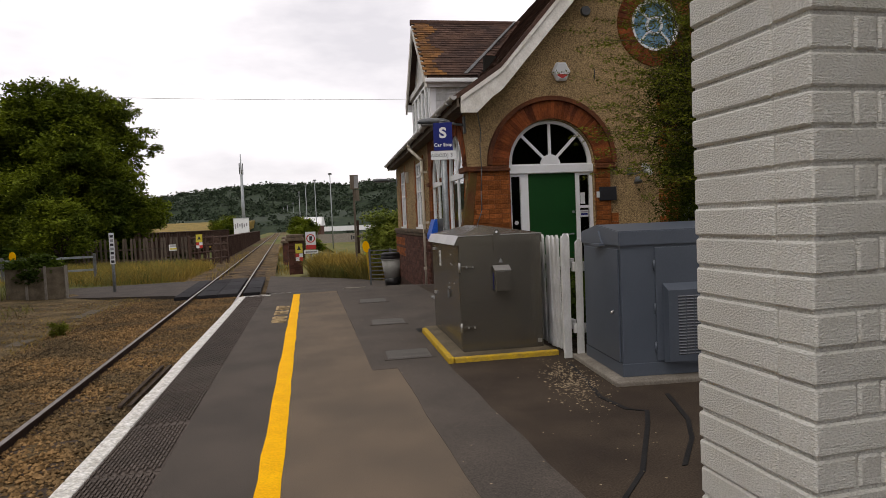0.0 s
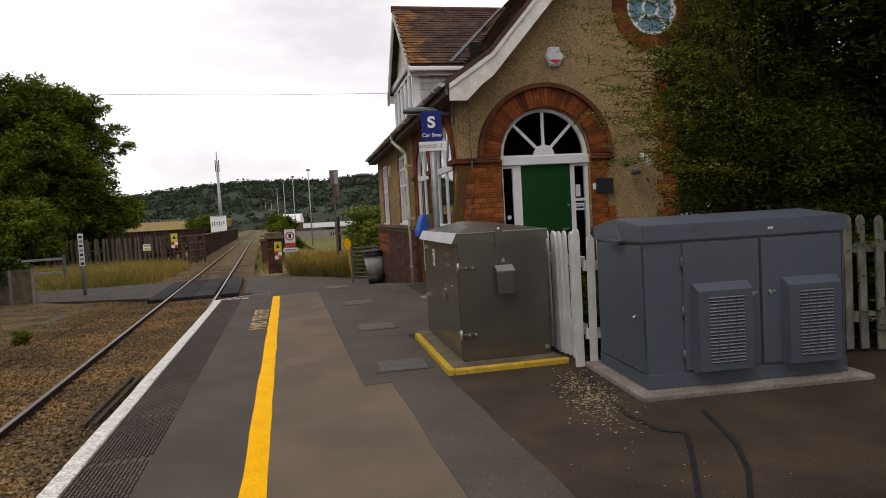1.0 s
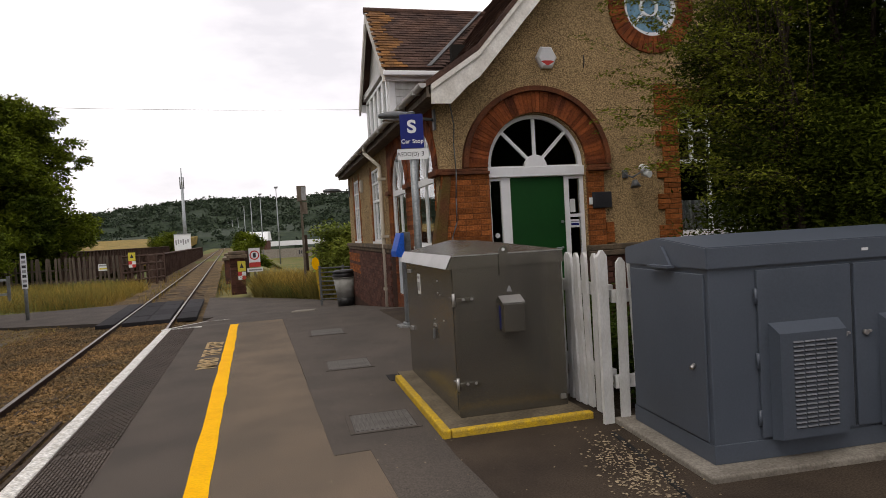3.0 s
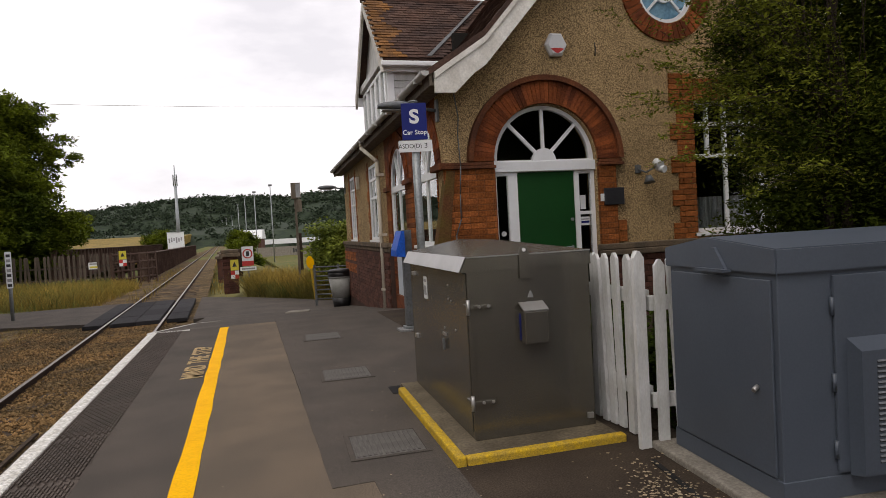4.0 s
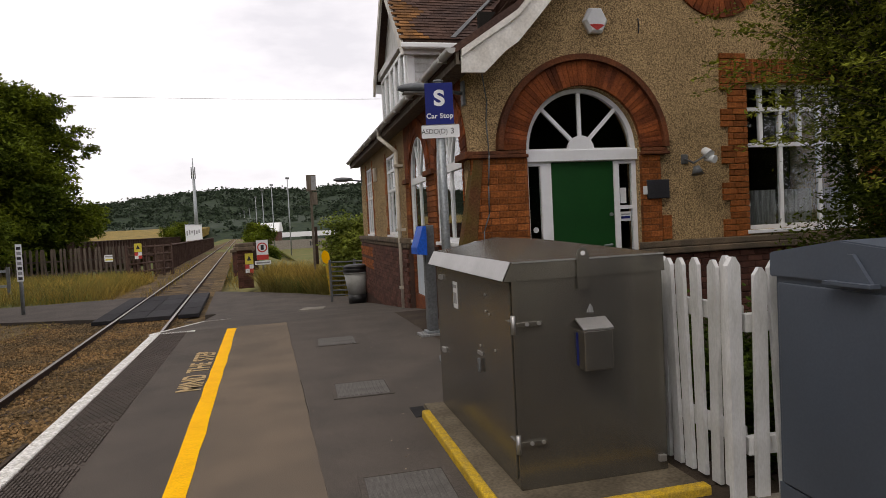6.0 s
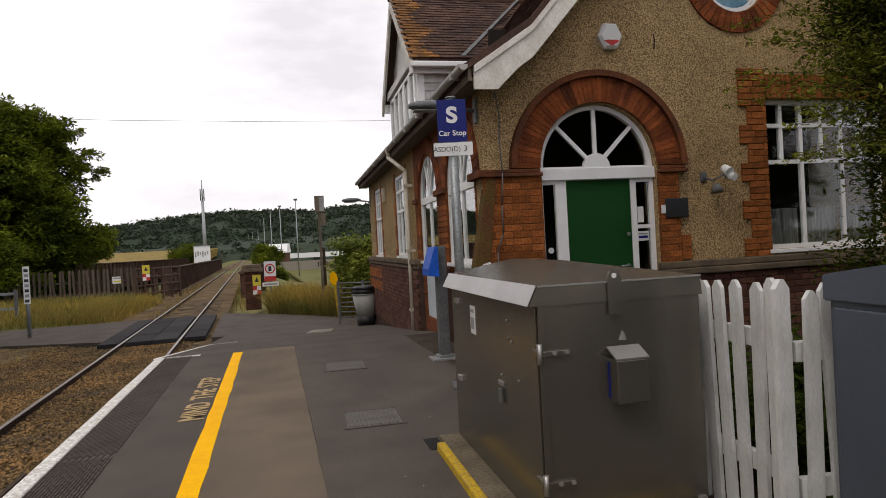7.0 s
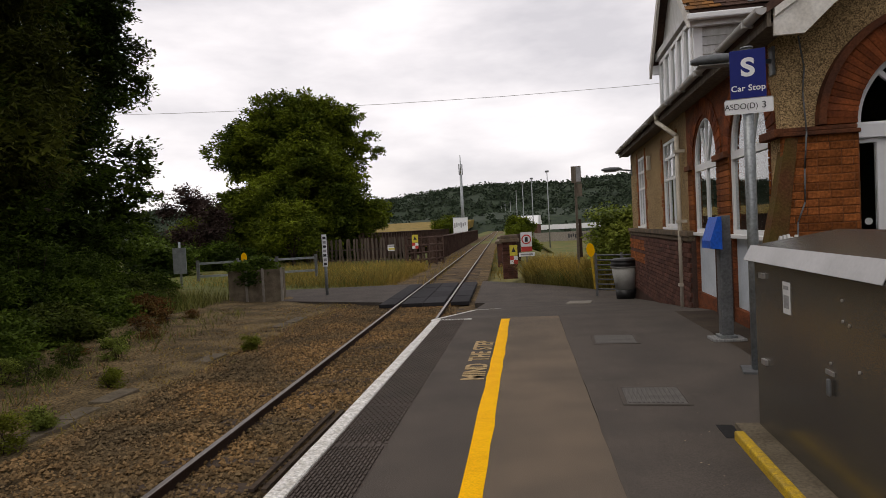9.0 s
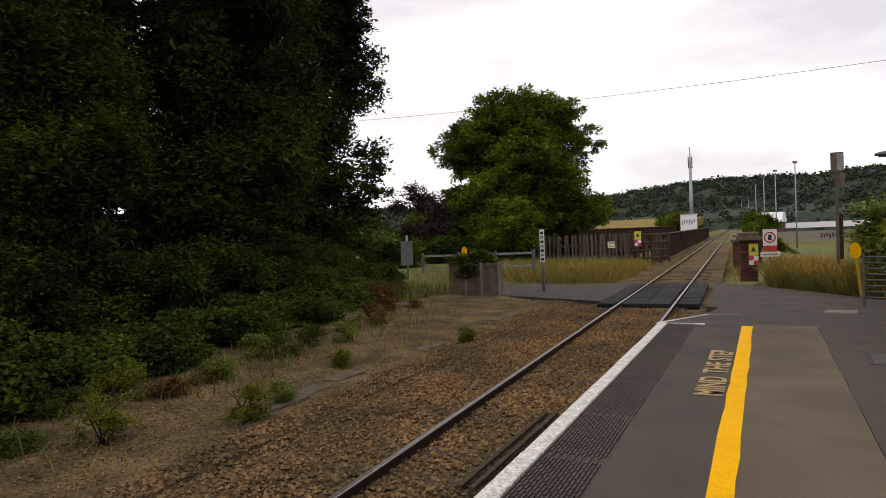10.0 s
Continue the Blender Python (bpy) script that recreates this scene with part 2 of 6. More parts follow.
M_BARK = mat("bark", (0.055, 0.042, 0.032), 0.95, scale=4, fine=30, stretch=(3, 3, 0.6), bump=0.8, dist=0.03)
M_LEAF_TREE = leaf_mat("field_tree_leaf", (0.125, 0.155, 0.011), (0.036, 0.055, 0.006))
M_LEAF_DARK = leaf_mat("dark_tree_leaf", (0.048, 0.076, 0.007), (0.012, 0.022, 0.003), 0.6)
M_LEAF_WILLOW = leaf_mat("drooping_leaf", (0.072, 0.080, 0.009), (0.026, 0.032, 0.005))
M_LEAF_BUSH = leaf_mat("shrub_leaf", (0.070, 0.092, 0.008), (0.016, 0.026, 0.004))
M_LEAF_UNDER = leaf_mat("undergrowth_leaf", (0.088, 0.130, 0.014), (0.018, 0.034, 0.006))
M_LEAF_BRIGHT = leaf_mat("hedge_leaf", (0.22, 0.25, 0.045), (0.075, 0.115, 0.022))
M_LEAF_EDGE = leaf_mat("bramble_leaf", (0.070, 0.088, 0.012), (0.026, 0.042, 0.008))
M_LEAF_SPRAY = leaf_mat("young_shoot_leaf", (0.165, 0.180, 0.020), (0.075, 0.090, 0.010))
M_LEAF_RUST = leaf_mat("rusty_dock_leaf", (0.150, 0.066, 0.022), (0.080, 0.060, 0.014))
M_LEAF_PURPLE = leaf_mat("purple_leaf", (0.050, 0.030, 0.026), (0.032, 0.024, 0.020))
M_GRASS_DRY = leaf_mat("dry_grass", (0.36, 0.24, 0.060), (0.19, 0.15, 0.032))
M_GRASS_GR = leaf_mat("green_grass", (0.115, 0.14, 0.032), (0.19, 0.16, 0.05))
M_WOODS = leaf_mat("distant_woods", (0.042, 0.058, 0.032), (0.025, 0.038, 0.025), 0.35)
M_GLASS = glass_mat()
M_UNLIT_ROOM = mat("unlit_room", (0.02, 0.018, 0.016), 0.9, bump=0)
M_CURTAIN = mat("net_curtain", (0.30, 0.30, 0.30), 0.9, scale=6, fine=30, stretch=(6, 6, 0.3), c2=(0.16, 0.16, 0.16))
M_BLUE_GLASS = mat("pale_blue_glazing", (0.22, 0.38, 0.50), 0.15, scale=3, fine=20, c2=(0.12, 0.24, 0.34), bump=0)
M_LAMP = mat("lamp_housing", (0.12, 0.13, 0.14), 0.5, scale=4, fine=30)
M_WIRE = mat("wire", (0.40, 0.40, 0.42), 0.6, bump=0)
M_OLD_TIMBER = mat("grey_timber", (0.17, 0.14, 0.11), 0.9, scale=4, fine=40, stretch=(4, 4, 0.5), c2=(0.11, 0.09, 0.07))


# ---- building helpers ----
def bx(bm, x0, x1, y0, y1, z0, z1, bevel=0.0):
    v = [bm.verts.new((x, y, z)) for z in (z0, z1) for y in (y0, y1) for x in (x0, x1)]
    fs = [bm.faces.new([v[i] for i in q]) for q in ((0, 2, 3, 1), (4, 5, 7, 6), (0, 1, 5, 4), (2, 6, 7, 3), (0, 4, 6, 2), (1, 3, 7, 5))]
    if bevel:
        bmesh.ops.bevel(bm, geom=list({e for f in fs for e in f.edges}), offset=bevel, segments=2, affect="EDGES", profile=0.5)
    return bm


def box(*a, **k):
    return bx(bmesh.new(), *a, **k)


def tube(bm, p, q, r, r2=None, seg=10):
    """A straight round bar from p to q, tapering from r to r2."""
    p, q = Vector(p), Vector(q)
    r2 = r if r2 is None else r2
    z = (q - p).normalized()
    x = z.orthogonal().normalized()
    y = z.cross(x)
    rings = []
    for c, rad in ((p, r), (q, r2)):
        rings.append([bm.verts.new(c + rad * (math.cos(2 * math.pi * i / seg) * x + math.sin(2 * math.pi * i / seg) * y)) for i in range(seg)])
    for i in range(seg):
        j = (i + 1) % seg
        f = bm.faces.new((rings[0][i], rings[0][j], rings[1][j], rings[1][i]))
        f.smooth = True
    bm.faces.new(rings[0][::-1])
    bm.faces.new(rings[1])
    return bm


def pipe(points, r, seg=10):
    bm = bmesh.new()
    for a, b in zip(points, points[1:]):
        tube(bm, a, b, r, seg=seg)
    return bm


def prism(bm, outline, way):
    """A closed outline of 3D points pushed along way."""
    a = [bm.verts.new(p) for p in outline]
    b = [bm.verts.new(Vector(p) + Vector(way)) for p in outline]
    n = len(a)
    bm.faces.new(a)
    bm.faces.new(b[::-1])
    for i in range(n):
        bm.faces.new((a[(i + 1) % n], a[i], b[i], b[(i + 1) % n]))
    bmesh.ops.recalc_face_normals(bm, faces=bm.faces)
    return bm


def plate(outline, holes, to3, way):
    """A flat plate with holes: outline and holes in (u, v), to3 maps them to 3D, way is its thickness."""
    bm = bmesh.new()
    way = Vector(way)
    for shift in (Vector((0, 0, 0)), way):
        edges = []
        for loop in (outline, *holes):
            vs = [bm.verts.new(Vector(to3(u, v)) + shift) for u, v in loop]
            edges += [bm.edges.new((vs[i], vs[(i + 1) % len(vs)])) for i in range(len(vs))]
        bmesh.ops.triangle_fill(bm, edges=edges, use_beauty=True)
    for loop in (outline, *holes):
        for i in range(len(loop)):
            p, q = Vector(to3(*loop[i])), Vector(to3(*loop[(i + 1) % len(loop)]))
            bm.faces.new([bm.verts.new(k) for k in (p, q, q + way, p + way)])
    bmesh.ops.remove_doubles(bm, verts=bm.verts, dist=1e-5)
    bmesh.ops.recalc_face_normals(bm, faces=bm.faces)
    return bm


def mesh_of(bm, name, material):
    me = bpy.data.meshes.new(name)
    bm.to_mesh(me)
    bm.free()
    me.materials.append(material)
    return me


def part(name, bm, material, parent=None, label="", m=None):
    """Links a bmesh as one mesh object under a thing or part."""
    ob = new(name, mesh_of(bm, name, material))
    if parent:
        ob.parent = parent
    if m is not None:
        ob.matrix_basis = m
    if label:
        ob["label"] = label
    return ob


def thing(name, label, category, m=None, group="", kind=""):
    ob = new(name)
    ob.empty_display_size = 0.2
    if m is not None:
        ob.matrix_basis = m
    return tagged(ob, label, category, group, kind)


def solo(name, bm, material, label, category="", m=None, group="", kind=""):
    ob = part(name, bm, material, None, "", m)
    return tagged(ob, label, category, group, kind)


def raw(name, verts, faces, material):
    me = bpy.data.meshes.new(name)
    me.from_pydata(verts.tolist() if hasattr(verts, "tolist") else verts, [], faces.tolist() if hasattr(faces, "tolist") else faces)
    me.materials.append(material)
    return me


def piece(name, me, parent, x, y, z, rz=0.0, m=None):
    ob = new(name, me)
    ob.parent = parent
    ob.matrix_basis = m if m is not None else pose(x, y, z, 0, 0, rz)
    return ob


BRICKS = {}


def brick_mesh(l, d, h, material, worn=0.004):
    key = (round(l, 3), round(d, 3), round(h, 3), material.name)
    if key not in BRICKS:
        bm = box(0, l, 0, d, 0, h)
        bmesh.ops.bevel(bm, geom=bm.edges[:], offset=worn, segments=1, affect="EDGES")
        BRICKS[key] = mesh_of(bm, "brick", material)
    return BRICKS[key]


def text(words, size, material, parent, m, name="lettering", wide=1.0, spacing=1.0, bold=0.0):
    cu = bpy.data.curves.new(name, "FONT")
    cu.body, cu.size, cu.extrude, cu.align_x, cu.space_character, cu.offset = words, size, 0.0015, "CENTER", spacing, bold * size
    tmp = bpy.data.objects.new(name, cu)
    scene.collection.objects.link(tmp)
    bpy.context.view_layer.update()
    me = bpy.data.meshes.new_from_object(tmp.evaluated_get(bpy.context.evaluated_depsgraph_get()))
    bpy.data.objects.remove(tmp)
    me.name = name
    me.materials.clear()
    me.materials.append(material)
    ob = new(name, me)
    ob.parent = parent
    ob.matrix_basis = m @ Matrix.Diagonal((wide, 1, 1, 1))
    return ob


def leaf_cloud(name, pts, size, material, rng, droop=0.0, slim=0.5, upright=0.0, flat=1.0):
    """Many folded leaves, one at each point, as one mesh."""
    n = len(pts)
    a = rng.normal(size=(n, 3))
    a[:, 2] = a[:, 2] * (1 - droop) - 1.5 * droop
    a[:, 2] = a[:, 2] * (1 - 0.5 * flat) + upright * 3
    a /= np.linalg.norm(a, axis=1)[:, None]
    b = np.cross(a, rng.normal(size=(n, 3)) * (1 - 0.5 * flat) + [0, 0, flat])
    b /= np.linalg.norm(b, axis=1)[:, None] + 1e-9
    s = size * rng.uniform(0.6, 1.3, (n, 1))
    tip, mid = pts + a * s, pts + a * s * 0.45
    nor = np.cross(a, b) * s * 0.12
    verts = np.stack([pts, mid + b * s * slim * 0.5 + nor, tip, mid - b * s * slim * 0.5 + nor], 1).reshape(-1, 3)
    faces = np.arange(4 * n).reshape(n, 4)
    me = raw(name, verts, np.concatenate([faces[:, [0, 1, 2]], faces[:, [0, 2, 3]]]), material)
    return me


def clumps(rng, blobs, per, leaves, spread):
    """Points in small clumps over the outer parts of a set of blobs: rows of (centre, radii)."""
    out = []
    for c, r in blobs:
        c, r = np.array(c), np.array(r)
        d = rng.normal(size=(per, 3))
        d /= np.linalg.norm(d, axis=1)[:, None]
        cc = c + d * r * rng.uniform(0.55, 1.0, (per, 1))
        p = cc[:, None] + np.clip(rng.normal(size=(per, leaves, 3)), -1.6, 1.6) * spread * rng.uniform(0.5, 1.2, (per, 1, 1)) * [1, 1, 0.6]
        out.append(p.reshape(-1, 3))
    return np.concatenate(out)


# ---- ground, platform, track ----
SLOPE = 0.0192  # the platform's line drifts right as it goes on


def ramp(y):
    return -0.82 * min(1.0, max(0.0, (y - 12.6) / 8.7))


def rail_x(off, y):
    return -1.34 + off - 0.0157 * (y - 3.2)


RNG = np.random.default_rng(7)


def ground_height(x, y):
    d = x - rail_x(-0.72, y)
    h = -0.97 + 0.05 * noise.noise((x * 0.35, y * 0.35, 0))
    if y > 52 and abs(d) > 5:
        h -= min(4.5, (y - 52) * 0.2) * min(1, (abs(d) - 5) / 6)
    if -4.9 < x < 0.5 and y < 80:
        h -= 0.3
    if x < -6.5:
        h += min(0.5, (-6.5 - x) * 0.06)
    return h


gx = [-900, -500, -250, -120, -60, -40] + [-30 + 1.0 * i for i in range(61)] + [40, 60, 120, 250, 500, 900]
gy = [-200, -100, -40] + [-20 + 1.0 * i for i in range(100)] + [90, 110, 150, 220, 350, 600, 1000]
gv = [(x, y, ground_height(x, y)) for y in gy for x in gx]
gf = [(j * len(gx) + i, j * len(gx) + i + 1, (j + 1) * len(gx) + i + 1, (j + 1) * len(gx) + i) for j in range(len(gy) - 1) for i in range(len(gx) - 1)]
ground = tagged(new("ground", raw("ground", gv, gf, M_GRASSLAND)), "rough grass and dry earth beside the railway", "ground", kind="structure")


def strip(name, pts, z0, material, label, thick=0.3, kind="structure", category="ground"):
    """A flat sheet on an outline of (x, y), z0 a number or a function of (x, y)."""
    f = z0 if callable(z0) else lambda x, y: z0
    bm = prism(bmesh.new(), [(x, y, f(x, y)) for x, y in pts], (0, 0, -thick))
    return solo(name, bm, material, label, category, kind=kind)


def sheet(name, x0, x1, y0, y1, nx, ny, zf, material, label, category="ground", xf=None):
    """A grid between x0 and x1 along y, heights by zf."""
    v = []
    for j in range(ny + 1):
        y = y0 + (y1 - y0) * j / ny
        for i in range(nx + 1):
            x = x0 + (x1 - x0) * i / nx
            x = xf(x, y) if xf else x
            v.append((x, y, zf(x, y)))
    f = [(j * (nx + 1) + i, j * (nx + 1) + i + 1, (j + 1) * (nx + 1) + i + 1, (j + 1) * (nx + 1) + i) for j in range(ny) for i in range(nx)]
    me = raw(name, v, f, material)
    for p in me.polygons:
        p.use_smooth = True
    return tagged(new(name, me), label, category, kind="structure")


sheet("trackside", -9.5, -4.6, -12, 25.0, 26, 150, lambda x, y: -0.89 - 0.10 * min(1, max(0, (x + 5.3) / 0.6)) + 0.05 * noise.noise((x * 0.9, y * 0.9, 3)) + 0.03 * noise.noise((x * 4, y * 4, 3)) + 0.05 * max(0, -6 - x), M_SOIL, "bare dry soil with scattered stones beside the track")
sheet("track_bed", -3.4, 1.0, -12, 75, 14, 350, lambda x, y: -0.955 + 0.03 * noise.noise((x * 2.5, y * 2.5, 9)) + 0.02 * noise.noise((x * 9, y * 9, 2)), M_BALLAST_BED, "brown stone ballast bed of the single track", xf=lambda x, y: rail_x(x, y))

sheet("far_track_bed", -4.6, 2.2, 75.2, 480, 6, 90, lambda x, y: -0.96 + 0.03 * noise.noise((x * 1.5, y * 1.5, 9)), M_BALLAST_BED, "brown ballast of the track running on over the bridge", xf=lambda x, y: rail_x(x, y))

# stones
n_st = 58000
sx = rail_x(0, 0) + RNG.uniform(-3.7, 0.35, n_st)
sy = 3 + 21 * RNG.uniform(0, 1, n_st) ** 1.4
sx = sx - 0.0157 * sy
ss = RNG.uniform(0.012, 0.033, n_st) * np.where(sx < -3.6, 0.9, 1.0)
sz = np.full(n_st, -0.945) + RNG.uniform(-0.012, 0.02, n_st)
sz = np.where(sx < -4.6, -0.90, sz)
octa = np.array([[1, 0, 0], [0, 1, 0], [-1, 0, 0], [0, -1, 0], [0, 0, 0.8], [0, 0, -0.8]], float)
ot = np.array([[0, 1, 4], [1, 2, 4], [2, 3, 4], [3, 0, 4], [1, 0, 5], [2, 1, 5], [3, 2, 5], [0, 3, 5]])
sv = octa[None] * RNG.uniform(0.6, 1.4, (n_st, 6, 1)) * ss[:, None, None]
an = RNG.uniform(0, 6.28, n_st)
ca, sa = np.cos(an)[:, None], np.sin(an)[:, None]
sv = np.stack([sv[..., 0] * ca - sv[..., 1] * sa + sx[:, None], sv[..., 0] * sa + sv[..., 1] * ca + sy[:, None], sv[..., 2] + sz[:, None]], -1)
tagged(new("ballast_stones", raw("ballast_stones", sv.reshape(-1, 3), (ot[None] + 6 * np.arange(n_st)[:, None, None]).reshape(-1, 3), M_BALLAST)), "loose brown and grey ballast stones", "ballast", kind="stuff")

# rails and sleepers
RAIL_PROFILE = [(-0.075, -0.16), (0.075, -0.16), (0.075, -0.145), (0.012, -0.125), (0.012, -0.045), (0.036, -0.032), (0.036, -0.004), (-0.036, -0.004), (-0.036, -0.032), (-0.012, -0.045), (-0.012, -0.125), (-0.075, -0.145)]
for off in (0.0, -1.47):
    rail = thing("rail", "worn steel running rail with rusty web and bright top", "rail", group="running rails")
    a, b = -12.0, 480.0
    way = (rail_x(off, b) - rail_x(off, a), b - a, 0)
    part("rail_web", prism(bmesh.new(), [(rail_x(off, a) + x, a, -0.82 + z) for x, z in RAIL_PROFILE], way), M_RUST, rail)
    part("rail_head", prism(bmesh.new(), [(rail_x(off, a) + x, a, -0.82 + z) for x, z in ((-0.032, -0.004), (0.032, -0.004), (0.022, 0.003), (-0.022, 0.003))], way), M_RAIL_TOP, rail, "polished steel running surface")
sleeper_me = mesh_of(box(-1.25, 1.25, -0.125, 0.125, -0.13, 0, bevel=0.012), "sleeper", M_SLEEPER)
for i in range(56):
    y = 2.0 + 0.68 * i
    ob = new("sleeper", sleeper_me)
    ob.matrix_basis = pose(rail_x(-0.735, y), y, -0.948 + RNG.uniform(-0.008, 0.008), 0, 0, 0.9 + RNG.uniform(-1, 1))
    tagged(ob, "weathered timber railway sleeper half sunk in ballast", "sleeper", group="sleepers")
for k, (ox, yy) in enumerate(((-0.66, 8.6), (-0.54, 8.6), (-0.40, 8.5), (-0.28, 8.5))):
    solo("loose_timber", prism(bmesh.new(), [(rail_x(ox, yy), yy, -0.90), (rail_x(ox, yy) + 0.05, yy, -0.90), (rail_x(ox, yy) + 0.05, yy, -0.87), (rail_x(ox, yy), yy, -0.87)], (0.06, 2.4, 0.0)), M_SLEEPER, "old timber batten lying between the rails", "timber", group="loose timbers")

# old edging stones along the far side
ey = -2.0
while ey < 20:
    l = RNG.uniform(0.7, 1.7)
    if RNG.uniform() < (0.2 if ey < 8 else 0.5):
        ey += l
        continue
    solo("edging_stone", box(-0.16, 0.16, 0, l - RNG.uniform(0.02, 0.3), -0.12, RNG.uniform(-0.01, 0.03), bevel=0.012), M_CONC_DK, "old weathered stone edging sunk in the soil", "edging stone", pose(-5.55 + RNG.uniform(-0.06, 0.06), ey, -0.87, 0, 0, RNG.uniform(-2, 2)), group="edging stones")
    ey += l

# platform
PE = -1.15


def px(x, y):
    return x + 0.027 + SLOPE * y


def plat(name, x0, x1, y0, y1, z, material, label, thick=0.01, wob=0.0, parent=None):
    n = max(1, int((y1 - y0) / 0.35)) if wob else 1
    left = [(px(x0, y0 + (y1 - y0) * i / n) + RNG.uniform(-wob, wob), y0 + (y1 - y0) * i / n, z) for i in range(n + 1)]
    right = [(px(x1, y0 + (y1 - y0) * i / n) + RNG.uniform(-wob, wob), y0 + (y1 - y0) * i / n, z) for i in range(n + 1)]
    bm = bmesh.new()
    for i in range(n):
        prism(bm, [left[i], right[i], right[i + 1], left[i + 1]], (0, 0, -thick))
    bmesh.ops.remove_doubles(bm, verts=bm.verts, dist=1e-5)
    inner = [f for f in bm.faces if abs(f.normal.y) > 0.9 and y0 + 0.01 < f.calc_center_median().y < y1 - 0.01]
    bmesh.ops.delete(bm, geom=inner, context="FACES_ONLY")
    return solo(name, bm, material, label, "platform surface", kind="structure")


platform = solo("platform", prism(bmesh.new(), [(px(PE + 0.10, y), y, -0.012) if s == 0 else (x, y, -0.012) for s, x, y in ((0, 0, -14), (1, 9.5, -14), (1, 9.5, 12.6), (0, 0, 12.6))], (0, 0, -1.0)), M_ASPH, "brown worn asphalt railway platform", "platform", kind="structure")
platform_wall = solo("platform_wall", prism(bmesh.new(), [(px(PE + 0.05, -14), -14, -0.09), (px(PE + 0.10, -14), -14, -0.09), (px(PE + 0.10, 12.6), 12.6, -0.09), (px(PE + 0.05, 12.6), 12.6, -0.09)], (0, 0, -0.95)), M_BRICK_DK, "dark brick face of the platform", "wall", kind="structure")
plat("walkway", -0.008, 0.70, -14, 12.6, 0.0, M_ASPH, "brown asphalt walkway", 0.02)
plat("walkway_inner", 0.70, 0.93, -14, 5.5, 0.0, M_ASPH, "brown asphalt walkway", 0.02)
plat("walkway_side", 0.93, 9.2, -14, 5.5, 0.0, M_ASPH_SHADED, "old patched asphalt with tree shade put into its colour", 0.02)
plat("resurfaced_strip", 0.70, 2.35, 5.505, 11.05, 0.002, M_ASPH2, "smooth grey resurfaced asphalt strip", 0.02, 0.008)
plat("trench_patch", 0.92, 1.38, -3, 5.5, 0.004, M_ASPH2, "narrow grey asphalt trench repair", 0.01, 0.010)
plat("walkway_rear", 2.355, 9.2, 5.505, 12.6, 0.0, M_ASPH_SHADED, "old asphalt by the building with shade put into its colour", 0.02)
# dark brown sheet laid over the asphalt behind the picket fence
strip("dark_ground_sheet", [(2.84, 5.5), (9.2, 5.0), (9.2, 9.1), (3.2, 9.5), (2.95, 9.5)], 0.012, M_DARK_GROUND, "dark brown ground sheet behind the picket fence", 0.02)
plat("walkway_end", 0.705, 2.35, 11.055, 12.6, 0.0, M_ASPH2, "brown asphalt at the platform end", 0.02)
plat("edge_strip", -0.66, -0.01, -14, 12.6, 0.0, M_ASPH2, "grey asphalt strip behind the platform edge", 0.02)
plat("yellow_line", -0.13, -0.002, -14, 12.45, 0.004, M_YELLOW, "bright yellow painted safety line", 0.012, 0.006)
for tname, pts in (("tar_joint", [(2.52, 5.1), (2.40, 4.5), (2.28, 4.02), (2.31, 3.70), (2.41, 3.62), (2.27, 3.38), (2.10, 3.12), (1.86, 2.75), (1.62, 2.50)]), ("tar_joint", [(2.75, 3.92), (2.64, 3.62), (2.55, 3.38), (2.37, 3.08), (2.1, 2.75)])):
    bm = bmesh.new()
    for (xa, ya), (xb, yb) in zip(pts, pts[1:]):
        prism(bm, [(xa - 0.017, ya, 0.005), (xa + 0.017, ya, 0.005), (xb + 0.017, yb, 0.005), (xb - 0.017, yb, 0.005)], (0, 0, -0.008))
    solo(tname, bm, M_TAR, "black tar sealing strip in the asphalt", "tar strip", kind="structure")

# the sloping end of the platform, down to the foot crossing
bm = bmesh.new()
for j in range(24):
    ya, yb = 12.61 + (21.3 - 12.61) * j / 24, 12.61 + (21.3 - 12.61) * (j + 1) / 24

    def le(y):
        return -0.90 + 0.42 * min(1, (y - 12.61) / 3.4)

    prism(bm, [(le(ya), ya, ramp(ya)), (9.4, ya, ramp(ya)), (9.4, yb, ramp(yb)), (le(yb), yb, ramp(yb))], (0, 0, -0.4))
solo("platform_ramp", bm, M_ASPH2, "grey asphalt ramp from the platform end to the crossing", "ramp", kind="structure")
bm = bmesh.new()
for (xa, ya), (xb, yb), w in (((-0.90, 12.62), (-0.48, 16.0), 0.06), ((-0.48, 16.0), (0.0, 16.3), 0.05)):
    prism(bm, [(xa, ya, ramp(ya) + 0.004), (xa + w, ya, ramp(ya) + 0.004), (xb + w, yb, ramp(yb) + 0.004), (xb, yb, ramp(yb) + 0.004)], (0, 0, -0.006))
prism(bm, [(-0.9, 12.5, 0.006), (-0.30, 12.5, 0.006), (-0.30, 12.58, 0.006), (-0.9, 12.58, 0.006)], (0, 0, -0.008))
solo("white_edge_line", bm, M_WHITE_LINE, "worn white line at the ramp edge", "line", kind="structure")
solo("path", prism(bmesh.new(), [(-0.80, 21.3, -0.822), (9.4, 21.3, -0.822), (5.0, 22.6, -0.822), (3.2, 23.3, -0.822), (2.2, 25.0, -0.822), (0.7, 27.0, -0.822), (-0.9, 28.6, -0.822)], (0, 0, -0.3)), M_ASPH2, "grey asphalt path beside the crossing", "path", kind="structure")
